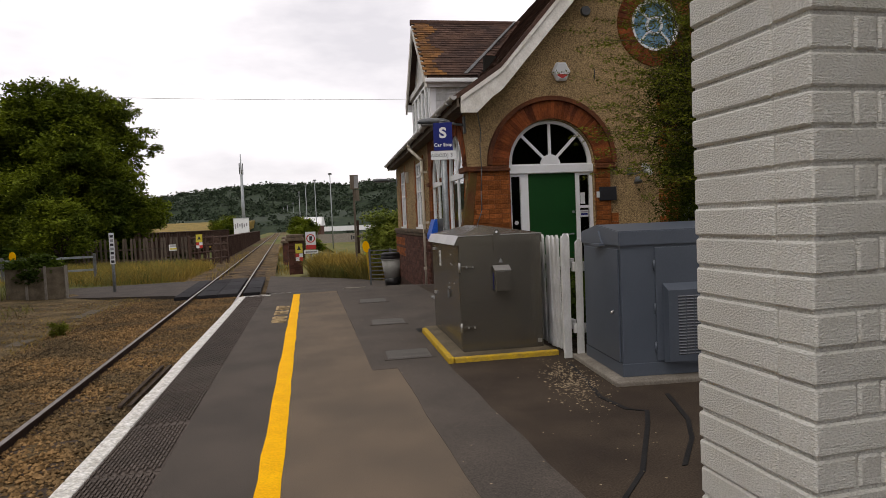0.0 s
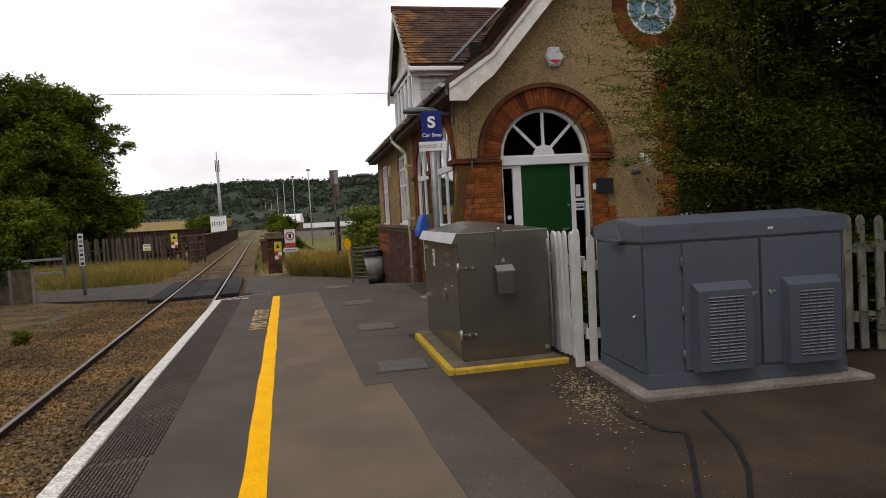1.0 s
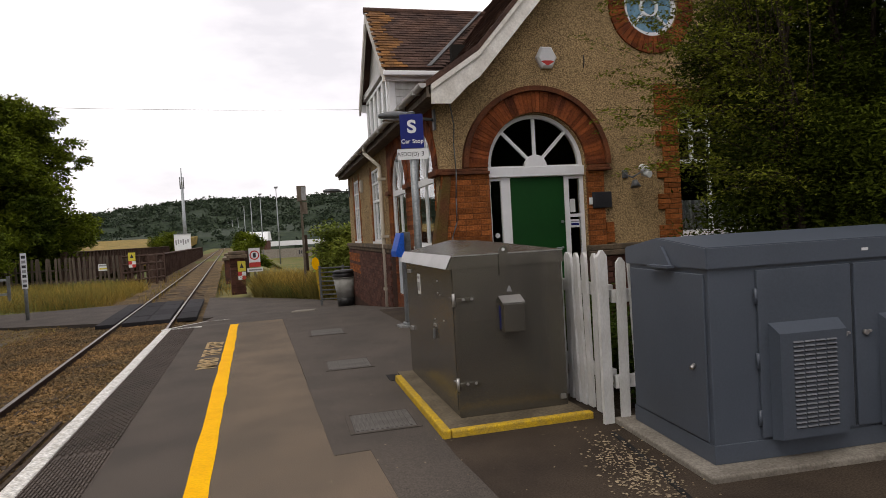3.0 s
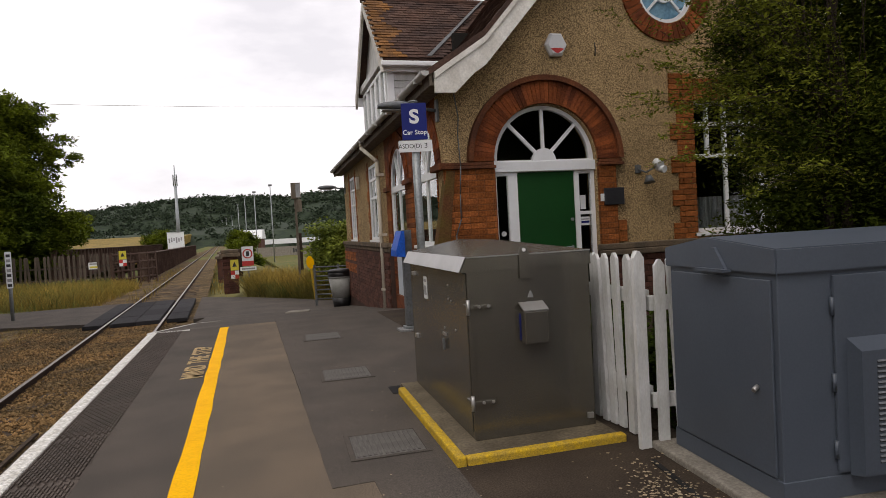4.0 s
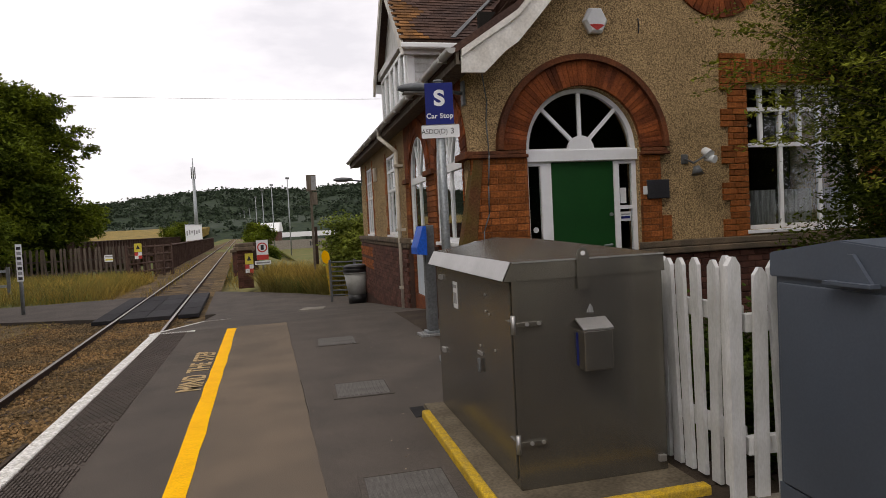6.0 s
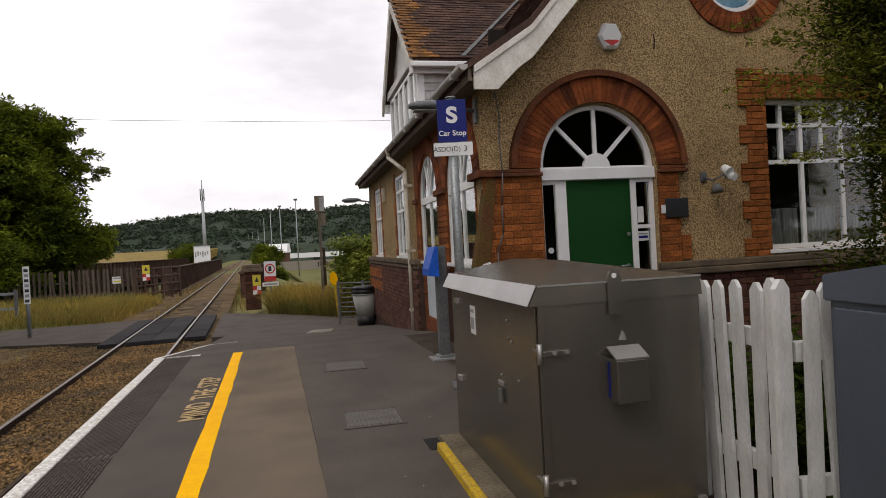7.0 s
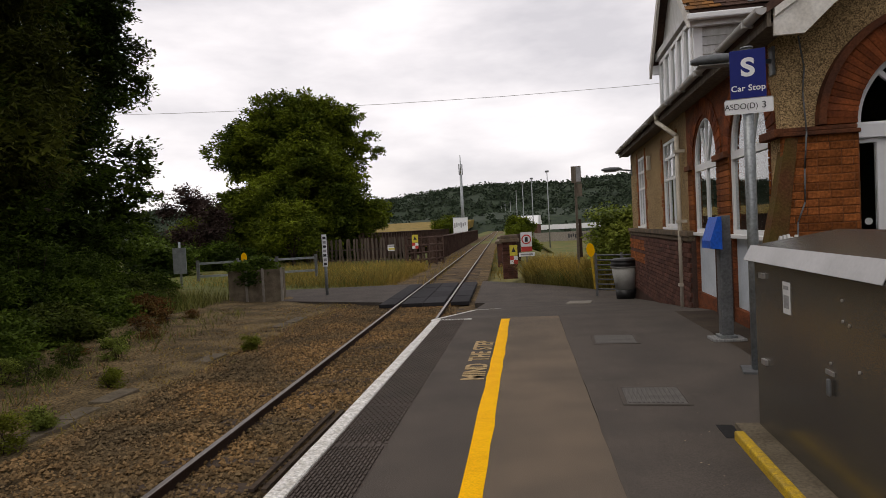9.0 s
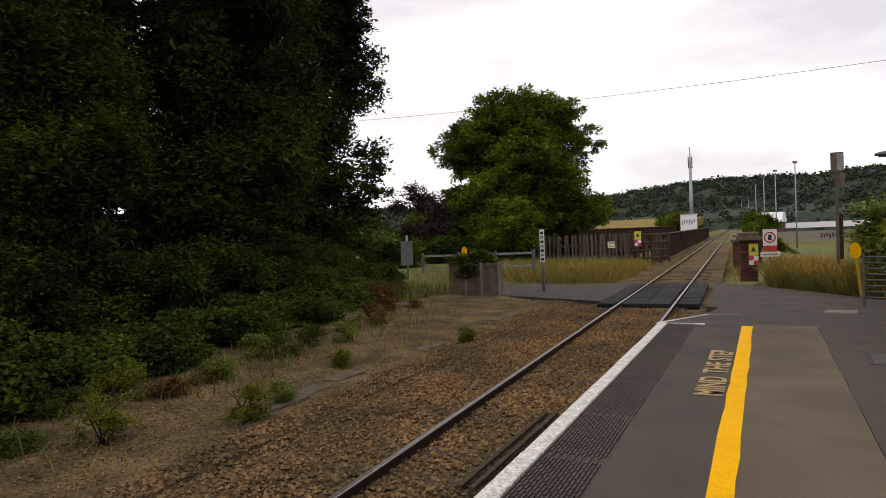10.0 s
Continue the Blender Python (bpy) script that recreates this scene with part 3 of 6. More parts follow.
solo("path_west", prism(bmesh.new(), [(-22, 24.2, -0.74), (-9, 24.3, -0.80), (-3.5, 22.4, -0.835), (-3.5, 28.6, -0.835), (-6.4, 28.3, -0.82), (-12, 27.5, -0.78), (-22, 27.5, -0.74)], (0, 0, -0.3)), M_ASPH2, "grey asphalt path beyond the track", "path", kind="structure")
crossing = thing("foot_crossing", "black rubber panel crossing between the rails", "crossing", pose(rail_x(-0.735, 25), 25, -0.82, 0, 0, 0.9), kind="structure")
for cx0, cx1 in ((-1.32, -0.82), (-0.64, 0.0), (0.005, 0.64), (0.82, 1.38)):
    for k in range(4):
        ln = 1.62
        part("panel", box(cx0 + 0.006, cx1 - 0.006, -3.3 + k * ln + 0.012, -3.3 + (k + 1) * ln, -0.1, 0.012 + RNG.uniform(-0.004, 0.008), bevel=0.012), M_RUBBER, crossing)

# loose stones on the soil
n_s2 = 5200
x2 = RNG.uniform(-8.6, -4.5, n_s2)
y2 = 3 + 20 * RNG.uniform(0, 1, n_s2) ** 1.3
r2_ = RNG.uniform(0.008, 0.026, n_s2)
v2 = octa[None] * RNG.uniform(0.5, 1.4, (n_s2, 6, 1)) * r2_[:, None, None] + np.stack([x2, y2, -0.885 + 0.05 * np.maximum(0, -6 - x2) - 0.07 * np.clip((x2 + 5.3) / 0.6, 0, 1)], -1)[:, None]
tagged(new("soil_stones", raw("soil_stones", v2.reshape(-1, 3), (ot[None] + 6 * np.arange(n_s2)[:, None, None]).reshape(-1, 3), M_BALLAST)), "small stones scattered on dry soil", "stones", kind="stuff")

# crumbs of pale stone and litter specks on the old asphalt
n_cr = 1200
cx, cy = RNG.normal(2.27, 0.10, n_cr), RNG.normal(4.50, 0.30, n_cr)
cx -= (cy - 4.45) * -0.25
far_ = RNG.uniform(size=n_cr) < 0.4
cx, cy = np.where(far_, RNG.uniform(0.2, 2.6, n_cr), cx), np.where(far_, RNG.uniform(1.8, 10.5, n_cr), cy)
cs_ = RNG.uniform(0.003, 0.012, n_cr) * np.where(far_, 0.6, 1)
cv = octa[None] * RNG.uniform(0.5, 1.4, (n_cr, 6, 1)) * cs_[:, None, None] * [1, 1, 0.4] + np.stack([cx, cy, np.full(n_cr, 0.005)], -1)[:, None]
tagged(new("crumbs", raw("crumbs", cv.reshape(-1, 3), (ot[None] + 6 * np.arange(n_cr)[:, None, None]).reshape(-1, 3), M_CRUMB)), "pale stone crumbs scattered on the asphalt", "crumbs", kind="stuff")

# inspection covers
def cover(x, y, w, d, rz, ribs=True):
    c = thing("inspection_cover", "ribbed metal inspection cover set in asphalt", "manhole cover", pose(x, y, 0.004, 0, 0, rz), group="inspection covers")
    part("frame", plate([(-w / 2 - 0.03, -d / 2 - 0.03), (w / 2 + 0.03, -d / 2 - 0.03), (w / 2 + 0.03, d / 2 + 0.03), (-w / 2 - 0.03, d / 2 + 0.03)], [[(-w / 2, -d / 2), (w / 2, -d / 2), (w / 2, d / 2), (-w / 2, d / 2)]], lambda u, v: (u, v, 0.0), (0, 0, 0.004)), M_ASPH2, c)
    lid_ = part("lid", box(-w / 2 + 0.004, w / 2 - 0.004, -d / 2 + 0.004, d / 2 - 0.004, -0.02, 0.003), M_IRON, c)
    if ribs:
        k = int(w / 0.034)
        rib = mesh_of(box(0, 0.017, -d / 2 + 0.02, d / 2 - 0.02, 0.003, 0.007), "rib", M_IRON)
        for i in range(k):
            piece("rib", rib, lid_, -w / 2 + 0.014 + i * (w - 0.028) / k, 0, 0)
    return c


cover(1.25, 6.06, 0.43, 0.43, -4)
cover(1.36, 8.19, 0.43, 0.47, -4)
cover(1.45, 10.57, 0.44, 0.52, -4)
solo("concrete_slab", box(-0.27, 0.27, -0.9, 0.9, -0.05, 0.02, bevel=0.01), M_CONC, "pale concrete cover slab in the path", "slab", Matrix.Translation((1.85, 18.3, ramp(18.3))) @ pose(0, 0, 0, -5.4, 0, -8))

# lettering on the platform: two columns of old stencil paint
stencil = thing("stencil", "faded sand-coloured stencilled warning beside the yellow line", "stencil", pose(px(-0.262, 9.75), 9.78, 0.0055, 0, 0, 90 - 1.1))
for word, at in (("MIND", -0.64), ("THE", 0.06), ("STEP", 0.66)):
    text(word, 0.29, M_STENCIL, stencil, pose(at, -0.105, 0), "stencil_word", 0.86, 1.05, bold=0.02)

# ---- the station building (local axes: x along the gable, y along the side) ----
BM = pose(3.676, 9.766, 0, 0, 0, -3)
building = thing("station_building", "single-storey station building, brown pebbledash and orange brick arches", "building", BM)
WX, LEN, RIGHT = -0.68, 10.8, 6.0


def arc(cx, cz, r, a0=0.0, a1=180.0, n=24):
    return [(cx + r * math.cos(radians(a0 + (a1 - a0) * i / n)), cz + r * math.sin(radians(a0 + (a1 - a0) * i / n))) for i in range(n + 1)]


def arch_hole(x0, x1, z0, spring):
    c, r = (x0 + x1) / 2, (x1 - x0) / 2
    return [(x0, z0), (x1, z0)] + arc(c, spring, r)


DOOR = (0.0, 1.47)
hole_door = arch_hole(*DOOR, 0.12, 2.16)
hole_win = [(3.03, 1.07), (4.86, 1.07), (4.86, 2.95), (3.03, 2.95)]
ROS = (2.66, 4.46)
hole_ros = arc(*ROS, 0.44, 0, 360, 32)[:-1]
EAVE = 3.10
gable = [(WX, -0.3), (RIGHT, -0.3), (RIGHT, EAVE), (5.44, 3.50), (2.62, 6.70), (-0.2, 3.50), (WX, EAVE)]
part("gable_wall", plate(gable, [hole_door, hole_win, hole_ros], lambda u, v: (u, 0, v), (0, 0.28, 0)), M_DASH, building, "brown pebbledash gable wall")
S_ARCH = ((0.32, 1.74), (2.33, 3.66))
S_RECT = ((4.92, 6.20, 1.17, 2.76), (8.45, 9.55, 1.17, 2.80))
side_holes = [arch_hole(a, b, 0.18, 2.08) for a, b in S_ARCH] + [[(a, z0), (b, z0), (b, z1), (a, z1)] for a, b, z0, z1 in S_RECT]
part("brick_wall", plate([(0.28, -1.2), (4.10, -1.2), (4.10, EAVE + 0.02), (0.28, EAVE + 0.02)], side_holes[:2], lambda u, v: (WX, u, v), (0.28, 0, 0)), M_BRICK_SIDE, building, "dark red brick side wall with arches")
part("side_wall", plate([(4.10, -1.2), (LEN, -1.2), (LEN, EAVE + 0.02), (4.10, EAVE + 0.02)], side_holes[2:], lambda u, v: (WX, u, v), (0.28, 0, 0)), M_DASH, building, "pebbledash side wall with tall windows")
part("rear_wall", box(WX + 0.28, RIGHT, LEN - 0.28, LEN, -1.2, EAVE), M_DASH, building)
part("far_wall", box(RIGHT - 0.28, RIGHT, 0.28, LEN - 0.28, -1.2, EAVE), M_DASH, building)
part("rear_gable", prism(bmesh.new(), [(WX, LEN - 0.28, EAVE), (RIGHT, LEN - 0.28, EAVE), (2.62, LEN - 0.28, 6.75)], (0, 0.28, 0)), M_DASH, building)
# near-black floor and added backings: the unlit rooms' darkness put into colour
part("inner_floor", box(WX + 0.3, RIGHT - 0.3, 0.3, LEN - 0.3, -0.1, 0.1), M_UNLIT_ROOM, building)
part("dark_backing", box(WX + 0.9, RIGHT - 0.3, 2.2, 2.3, 0.1, 4.5), M_UNLIT_ROOM, building)
part("dark_backing", box(WX + 1.6, WX + 1.7, 2.35, LEN - 0.3, 0.1, 4.5), M_UNLIT_ROOM, building)

# plinth of dark brick with a stone string course
PL = 0.98
part("plinth_core", box(1.40 + 0.03, RIGHT, -0.06, -0.002, -0.3, PL - 0.06), M_MORTAR_DK, building)
part("string_course", box(1.43, RIGHT, -0.10, -0.004, PL - 0.06, PL + 0.02, bevel=0.012), M_STONE, building, "stone string course")
part("string_course", box(1.43, RIGHT, -0.135, -0.004, PL - 0.14, PL - 0.064, bevel=0.012), M_STONE, building)
for a, b in ((0.10, 0.30), (1.76, 2.31), (3.68, LEN)):
    part("plinth_core", box(WX - 0.07, WX - 0.002, a, b, -1.2, PL - 0.06 + 0.1), M_MORTAR_DK, building)
for a, b in ((3.68, LEN + 0.05),):
    part("string_course", box(WX - 0.13, WX - 0.003, a, b, PL + 0.05, PL + 0.14, bevel=0.012), M_STONE, building)
    part("string_course", box(WX - 0.10, WX - 0.003, a, b, PL - 0.03, PL + 0.046, bevel=0.012), M_STONE, building)

# roof: two main slopes with a flared foot, and the dormer
RID, RX, FRONT = 6.95, 2.62, -0.42


def roof_z(x):
    x = x if x < RX else 2 * RX - x
    return 3.24 + 0.665 * (x + 0.87) if x < -0.2 else 3.686 + 1.13 * (x + 0.2)


prof = [-0.93, -0.86, -0.6, -0.35, -0.2] + [-0.2 + (RX + 0.2) * i / 5 for i in range(1, 6)]
left_top = [(x, roof_z(x)) for x in prof]
whole = left_top + [(2 * RX - x, z) for x, z in left_top[-2::-1]]
out = [(x, FRONT, z) for x, z in whole] + [(x, FRONT, z - 0.10) for x, z in whole[::-1]]
part("roof_deck", prism(bmesh.new(), out, (0, LEN + 0.9, 0)), M_TILE, building, "dark clay tile roof")


def tile_rows(name, origin, along, up, nor, w, h, rows, cols, skip, material, label):
    """Overlapping plain tiles as one mesh: small tilted slabs, each an island."""
    o, a, u, n = (Vector(k) for k in (origin, along, up, nor))
    verts, faces = [], []
    for r in range(rows):
        for c in range(cols):
            s = (c + 0.5 * (r % 2)) * w
            base = o + a * s + u * (r * h)
            if skip(base):
                continue
            lift = 0.014 + RNG.uniform(-0.003, 0.006)
            q = [base + n * lift, base + a * (w - 0.006) + n * lift, base + a * (w - 0.006) + u * (h * 1.25), base + u * (h * 1.25)]
            k = len(verts)
            verts += [tuple(p) for p in q] + [tuple(p - n * 0.012) for p in q[:2]]
            faces += [(k, k + 1, k + 2, k + 3), (k + 4, k + 5, k + 1, k), (k + 4, k, k + 3), (k + 1, k + 5, k + 2)]
    me = raw(name, verts, faces, material)
    ob = new(name, me)
    ob.parent = building
    tagged(ob, label, "", kind="stuff")
    return ob


sl = math.hypot(1, 0.665)
tile_rows("roof_tiles", (-0.96, FRONT - 0.02, 3.19), (0, 1, 0), (1 / sl, 0, 0.665 / sl), (-0.665 / sl, 0, 1 / sl), 0.17, 0.105, 9, 66, lambda p: p.x > -0.2, M_TILE, "dark brown clay tiles on the flared foot")
sl = math.hypot(1, 1.13)
tile_rows("roof_tiles", (-0.21, FRONT - 0.02, 3.69), (0, 1, 0), (1 / sl, 0, 1.13 / sl), (-1.13 / sl, 0, 1 / sl), 0.17, 0.105, 42, 66, lambda p: p.x > RX - 0.05, M_TILE, "dark brown clay tiles")

# bargeboards with a flared foot
for sgn in (1, -1):
    def bxx(x):
        return x if sgn > 0 else 2 * RX - x
    top = [(x, roof_z(x) - 0.06) for x in prof]
    low = [(x, roof_z(x) - 0.40) for x in prof if x > -0.4]
    o = top[1:] + low[::-1] + [(-0.605, 2.945), (-0.86, 2.945)]
    part("bargeboard", prism(bmesh.new(), [(bxx(x), FRONT - 0.002, z) for x, z in o], (0, -0.035, 0)), M_BARGE, building, "flaking white bargeboard")
    part("barge_trim", prism(bmesh.new(), [(bxx(x), FRONT - 0.038, z) for x, z in [(x, z - 0.0) for x, z in top[1:]] + [(x, z - 0.075) for x, z in top[:0:-1]]], (0, -0.022, 0)), M_BARGE, building)
    part("verge_tiles", prism(bmesh.new(), [(bxx(x), FRONT - 0.06, z) for x, z in [(x, z + 0.085) for x, z in top] + [(x, z + 0.005) for x, z in top[::-1]]], (0, 0.075, 0)), M_TILE, building)
part("soffit", box(-0.88, WX - 0.002, FRONT, LEN + 0.35, 3.04, 3.08), M_OLD_TIMBER, building)
part("fascia", box(-0.92, -0.884, FRONT - 0.03, LEN + 0.37, 3.03, 3.19), M_OLD_TIMBER, building)
gut = bmesh.new()
prism(gut, [(-0.925 - 0.05 + 0.05 * math.cos(radians(a)), FRONT - 0.06, 3.185 + 0.05 * math.sin(radians(a))) for a in range(180, 361, 20)] + [(-0.925, FRONT - 0.06, 3.197), (-1.025, FRONT - 0.06, 3.197)], (0, LEN + 0.86, 0))
part("gutter", gut, M_GUTTER, building, "pale plastic gutter with brackets")
for i in range(11):
    part("gutter_bracket", box(-1.032, -0.92, FRONT + 0.3 + i, FRONT + 0.335 + i, 3.125, 3.2), M_GUTTER, building)
DPY = 4.30
part("downpipe", pipe([(-0.975, DPY + 0.7, 3.15), (-0.975, DPY + 0.7, 3.03), (-0.79, DPY, 2.68), (-0.79, DPY, -0.32)], 0.037, 12), M_PIPE, building, "cream painted downpipe")
for z in (2.4, 1.25, 0.2):
    part("pipe_clip", box(-0.84, WX - 0.002, DPY - 0.06, DPY + 0.06, z, z + 0.05), M_PIPE, building)

# door surround: brick piers with battered corner, arch of voussoirs, hood mould
CH = 0.0775


def brick_field(parent, x0, x1, z0, z1, y, mater, d=0.055, lens=(0.215, 0.1025), jitter=0.003, flip=None):
    """Courses of single bricks over a rectangle of the front face."""
    r, z = 0, z0
    while z + CH <= z1 + 0.02:
        x = x0
        k = r % 2
        while x < x1 - 0.02:
            l = lens[k % 2]
            if x == x0 and r % 2:
                l = lens[1]
            l = min(l, x1 - x)
            if l > 0.03:
                piece("brick", brick_mesh(l - 0.008, d, CH - 0.009, mater), parent, x, y - d + RNG.uniform(-jitter, jitter), z)
            x += l
            k += 1 if r % 3 == 0 else 2 * (k % 2 == 0) or 1
        z += CH
        r += 1


part("pier_core", box(WX - 0.006, DOOR[0] - 0.005, -0.0515, -0.002, -0.05, 2.06), M_MORTAR, building)
part("pier_core", box(DOOR[1] + 0.005, 1.736, -0.0515, -0.002, -0.05, 2.06), M_MORTAR, building)
brick_field(building, WX - 0.01, DOOR[0] - 0.005, 0.84, 2.06, -0.002, M_BRICK)
brick_field(building, DOOR[1] + 0.005, 1.74, 0.98, 2.06, -0.002, M_BRICK)
for z in (1.02, 1.17):
    piece("brick", brick_mesh(0.12, 0.055, 0.145, M_BRICK), building, 1.745, -0.057, z)
bat = bmesh.new()
prism(bat, [(WX + 0.13, -0.075, 2.05), (WX + 0.02, -0.075, 2.05), (WX - 0.08, -0.075, 1.5), (WX - 0.19, -0.075, 0.95), (WX - 0.19, -0.075, -0.3), (WX + 0.0, -0.075, -0.3), (WX + 0.0, -0.075, 0.95), (WX + 0.06, -0.075, 1.5)], (0, 0.17, 0))
part("corner_buttress", bat, M_MOSS, building, "sloping mossy brick buttress")
ACX, ASP, RI, RO = 0.735, 2.16, 0.745, 1.085
nv = 46
for i in range(nv):
    a0, a1 = 180 * i / nv + 0.16, 180 * (i + 1) / nv - 0.16
    q = [(ACX + r * math.cos(radians(a)), -0.05 + RNG.uniform(-0.003, 0.003), ASP + r * math.sin(radians(a))) for r, a in ((RI, a0), (RO - 0.05, a0), (RO - 0.05, a1), (RI, a1))]
    part("voussoir", prism(bmesh.new(), q, (0, 0.048, 0)), M_BRICK_ARCH, building)
part("arch_core", plate(arc(ACX, ASP, RO - 0.05, 0, 180, 40) + arc(ACX, ASP, RI, 180, 0, 40), [], lambda u, v: (u, -0.035, v), (0, 0.033, 0)), M_MORTAR, building)
part("hood_mould", plate(arc(ACX, ASP, RO + 0.02, 0, 180, 40) + arc(ACX, ASP, RO - 0.048, 180, 0, 40), [], lambda u, v: (u, -0.10, v), (0, 0.098, 0)), M_HOOD, building, "moulded brick hood over the arch")
for a, b in ((WX - 0.08, DOOR[0] - 0.006), (DOOR[1] + 0.006, 1.84)):
    part("impost", box(a, b, -0.105, -0.002, 2.065, 2.105, bevel=0.008), M_HOOD, building, "moulded brick impost band")
    part("impost", box(a + 0.02, b - 0.02, -0.085, -0.002, 2.108, 2.148, bevel=0.008), M_HOOD, building)
part("impost", box(WX - 0.09, WX - 0.003, -0.105, 0.36, 2.065, 2.148, bevel=0.008), M_HOOD, building)

# entrance: frame, fanlight, door leaf, side lights
entrance = part("entrance_frame", plate(arch_hole(DOOR[0] + 0.004, DOOR[1] - 0.004, 0.14, 2.16), [[(0.05, 0.16), (0.205, 0.16), (0.205, 1.975), (0.05, 1.975)], [(0.34, 0.16), (1.165, 0.16), (1.165, 2.015), (0.34, 2.015)], [(1.235, 0.16), (1.41, 0.16), (1.41, 1.975), (1.235, 1.975)], arc(ACX, 2.175, 0.665, 0, 180, 30)], lambda u, v: (u, 0.07, v), (0, 0.06, 0)), M_UPVC, building, "white door frame with arched fanlight")
part("transom", box(DOOR[0] - 0.015, DOOR[1] + 0.015, 0.03, 0.07, 2.02, 2.155, bevel=0.006), M_UPVC, entrance)
part("fan_boss", prism(bmesh.new(), [(u, 0.05, v) for u, v in arc(ACX, 2.156, 0.17, 0, 180, 20)], (0, 0.05, 0)), M_UPVC, entrance)
for a in (45, 90, 135):
    c, s = math.cos(radians(a)), math.sin(radians(a))
    px_, pz_ = -s * 0.022, c * 0.022
    part("fan_bar", prism(bmesh.new(), [(ACX + 0.15 * c - px_, 0.075, 2.165 + 0.15 * s - pz_), (ACX + 0.67 * c - px_, 0.075, 2.165 + 0.67 * s - pz_), (ACX + 0.67 * c + px_, 0.075, 2.165 + 0.67 * s + pz_), (ACX + 0.15 * c + px_, 0.075, 2.165 + 0.15 * s + pz_)], (0, 0.035, 0)), M_UPVC, entrance)
part("pane", prism(bmesh.new(), [(u, 0.10, v) for u, v in arc(ACX, 2.175, 0.67, 0, 180, 30)], (0, 0.008, 0)), M_GLASS, entrance)
part("pane", box(0.05, 0.205, 0.10, 0.108, 0.16, 1.975), M_GLASS, entrance)
part("pane", box(1.235, 1.41, 0.10, 0.108, 0.16, 1.975), M_GLASS, entrance)
part("glazing_bar", box(1.225, 1.42, 0.075, 0.11, 1.42, 1.465), M_UPVC, entrance)
part("notice", box(1.255, 1.335, 0.094, 0.098, 1.49, 1.68), M_SIGN_W, entrance, "white paper notice")
part("notice", box(1.24, 1.39, 0.094, 0.098, 1.27, 1.385), M_SIGN_W, entrance)
part("notice_lines", box(1.255, 1.375, 0.091, 0.0935, 1.345, 1.36), M_SIGN_G, entrance)
part("notice_lines", box(1.255, 1.375, 0.091, 0.0935, 1.30, 1.33), M_BLUE, entrance)
leaf = part("door_leaf", box(0.344, 1.161, 0.085, 0.13, 0.16, 2.011), M_GREEN, building, "plain dark green painted door")
part("door_lock", tube(bmesh.new(), (1.115, 0.085, 1.36), (1.115, 0.06, 1.36), 0.022, seg=14), M_STEEL, leaf)
part("door_handle", pipe([(1.10, 0.085, 1.0), (1.10, 0.045, 0.99), (0.99, 0.045, 0.985)], 0.011), M_STEEL, leaf)
part("door_number_disc", tube(bmesh.new(), (0.125, 0.096, 1.215), (0.125, 0.088, 1.215), 0.034, seg=18), M_SIGN_W, entrance)
part("door_handle", pipe([(0.10, 0.098, 1.02), (0.10, 0.06, 1.02), (0.115, 0.06, 0.92)], 0.012), M_STEEL, entrance)
part("threshold", box(DOOR[0] - 0.1, DOOR[1] + 0.1, -0.35, 0.28, -0.05, 0.12, bevel=0.015), M_STONE, building, "worn stone doorstep")


def casement(name, x0, x1, z0, z1, m, posts, rails, arched=None, label="white window", sill=True, depth=0.09):
    """A window in local axes: x across, y into the wall, z up. posts and rails: places of the bars."""
    t = 0.055
    outer = arch_hole(x0, x1, z0, arched) if arched else [(x0, z0), (x1, z0), (x1, z1), (x0, z1)]
    if arched:
        c, r = (x0 + x1) / 2, (x1 - x0) / 2 - t
        inner = [[(x0 + t, z0 + t), (x1 - t, z0 + t), (x1 - t, arched - 0.06), (x0 + t, arched - 0.06)], arc(c, arched + 0.04, r - 0.01)]
    else:
        inner = [[(x0 + t, z0 + t), (x1 - t, z0 + t), (x1 - t, z1 - t), (x0 + t, z1 - t)]]
    w = part(name, plate(outer, inner, lambda u, v: (u, depth, v), (0, 0.07, 0)), M_UPVC, building, label, m)
    for p, a, b in posts:
        part("glazing_bar", box(p - 0.025, p + 0.025, depth + 0.008, depth + 0.06, a, b), M_UPVC, w)
    for r_, a, b in rails:
        part("glazing_bar", box(a, b, depth + 0.004, depth + 0.062, r_ - 0.025, r_ + 0.025), M_UPVC, w)
    zt = arched - 0.06 if arched else z1 - t
    part("pane", box(x0 + t, x1 - t, depth + 0.03, depth + 0.036, z0 + t, zt), M_GLASS, w)
    if arched:
        part("pane", prism(bmesh.new(), [(u, depth + 0.03, v) for u, v in arc((x0 + x1) / 2, arched + 0.04, (x1 - x0) / 2 - t - 0.01)], (0, 0.006, 0)), M_GLASS, w)
        for a in (60, 90, 120):
            c, s = math.cos(radians(a)), math.sin(radians(a))
            cx, R = (x0 + x1) / 2, (x1 - x0) / 2 - t
            part("glazing_bar", prism(bmesh.new(), [(cx - s * 0.02, depth + 0.01, arched + c * 0.02), (cx + R * c - s * 0.02, depth + 0.01, arched + 0.03 + R * s + c * 0.02), (cx + R * c + s * 0.02, depth + 0.01, arched + 0.03 + R * s - c * 0.02), (cx + s * 0.02, depth + 0.01, arched - c * 0.02)], (0, 0.05, 0)), M_UPVC, w)
    if sill:
        part("sill", box(x0 - 0.05, x1 + 0.05, -0.04, depth + 0.05, z0 - 0.05, z0 - 0.002, bevel=0.006), M_UPVC, w)
    return w


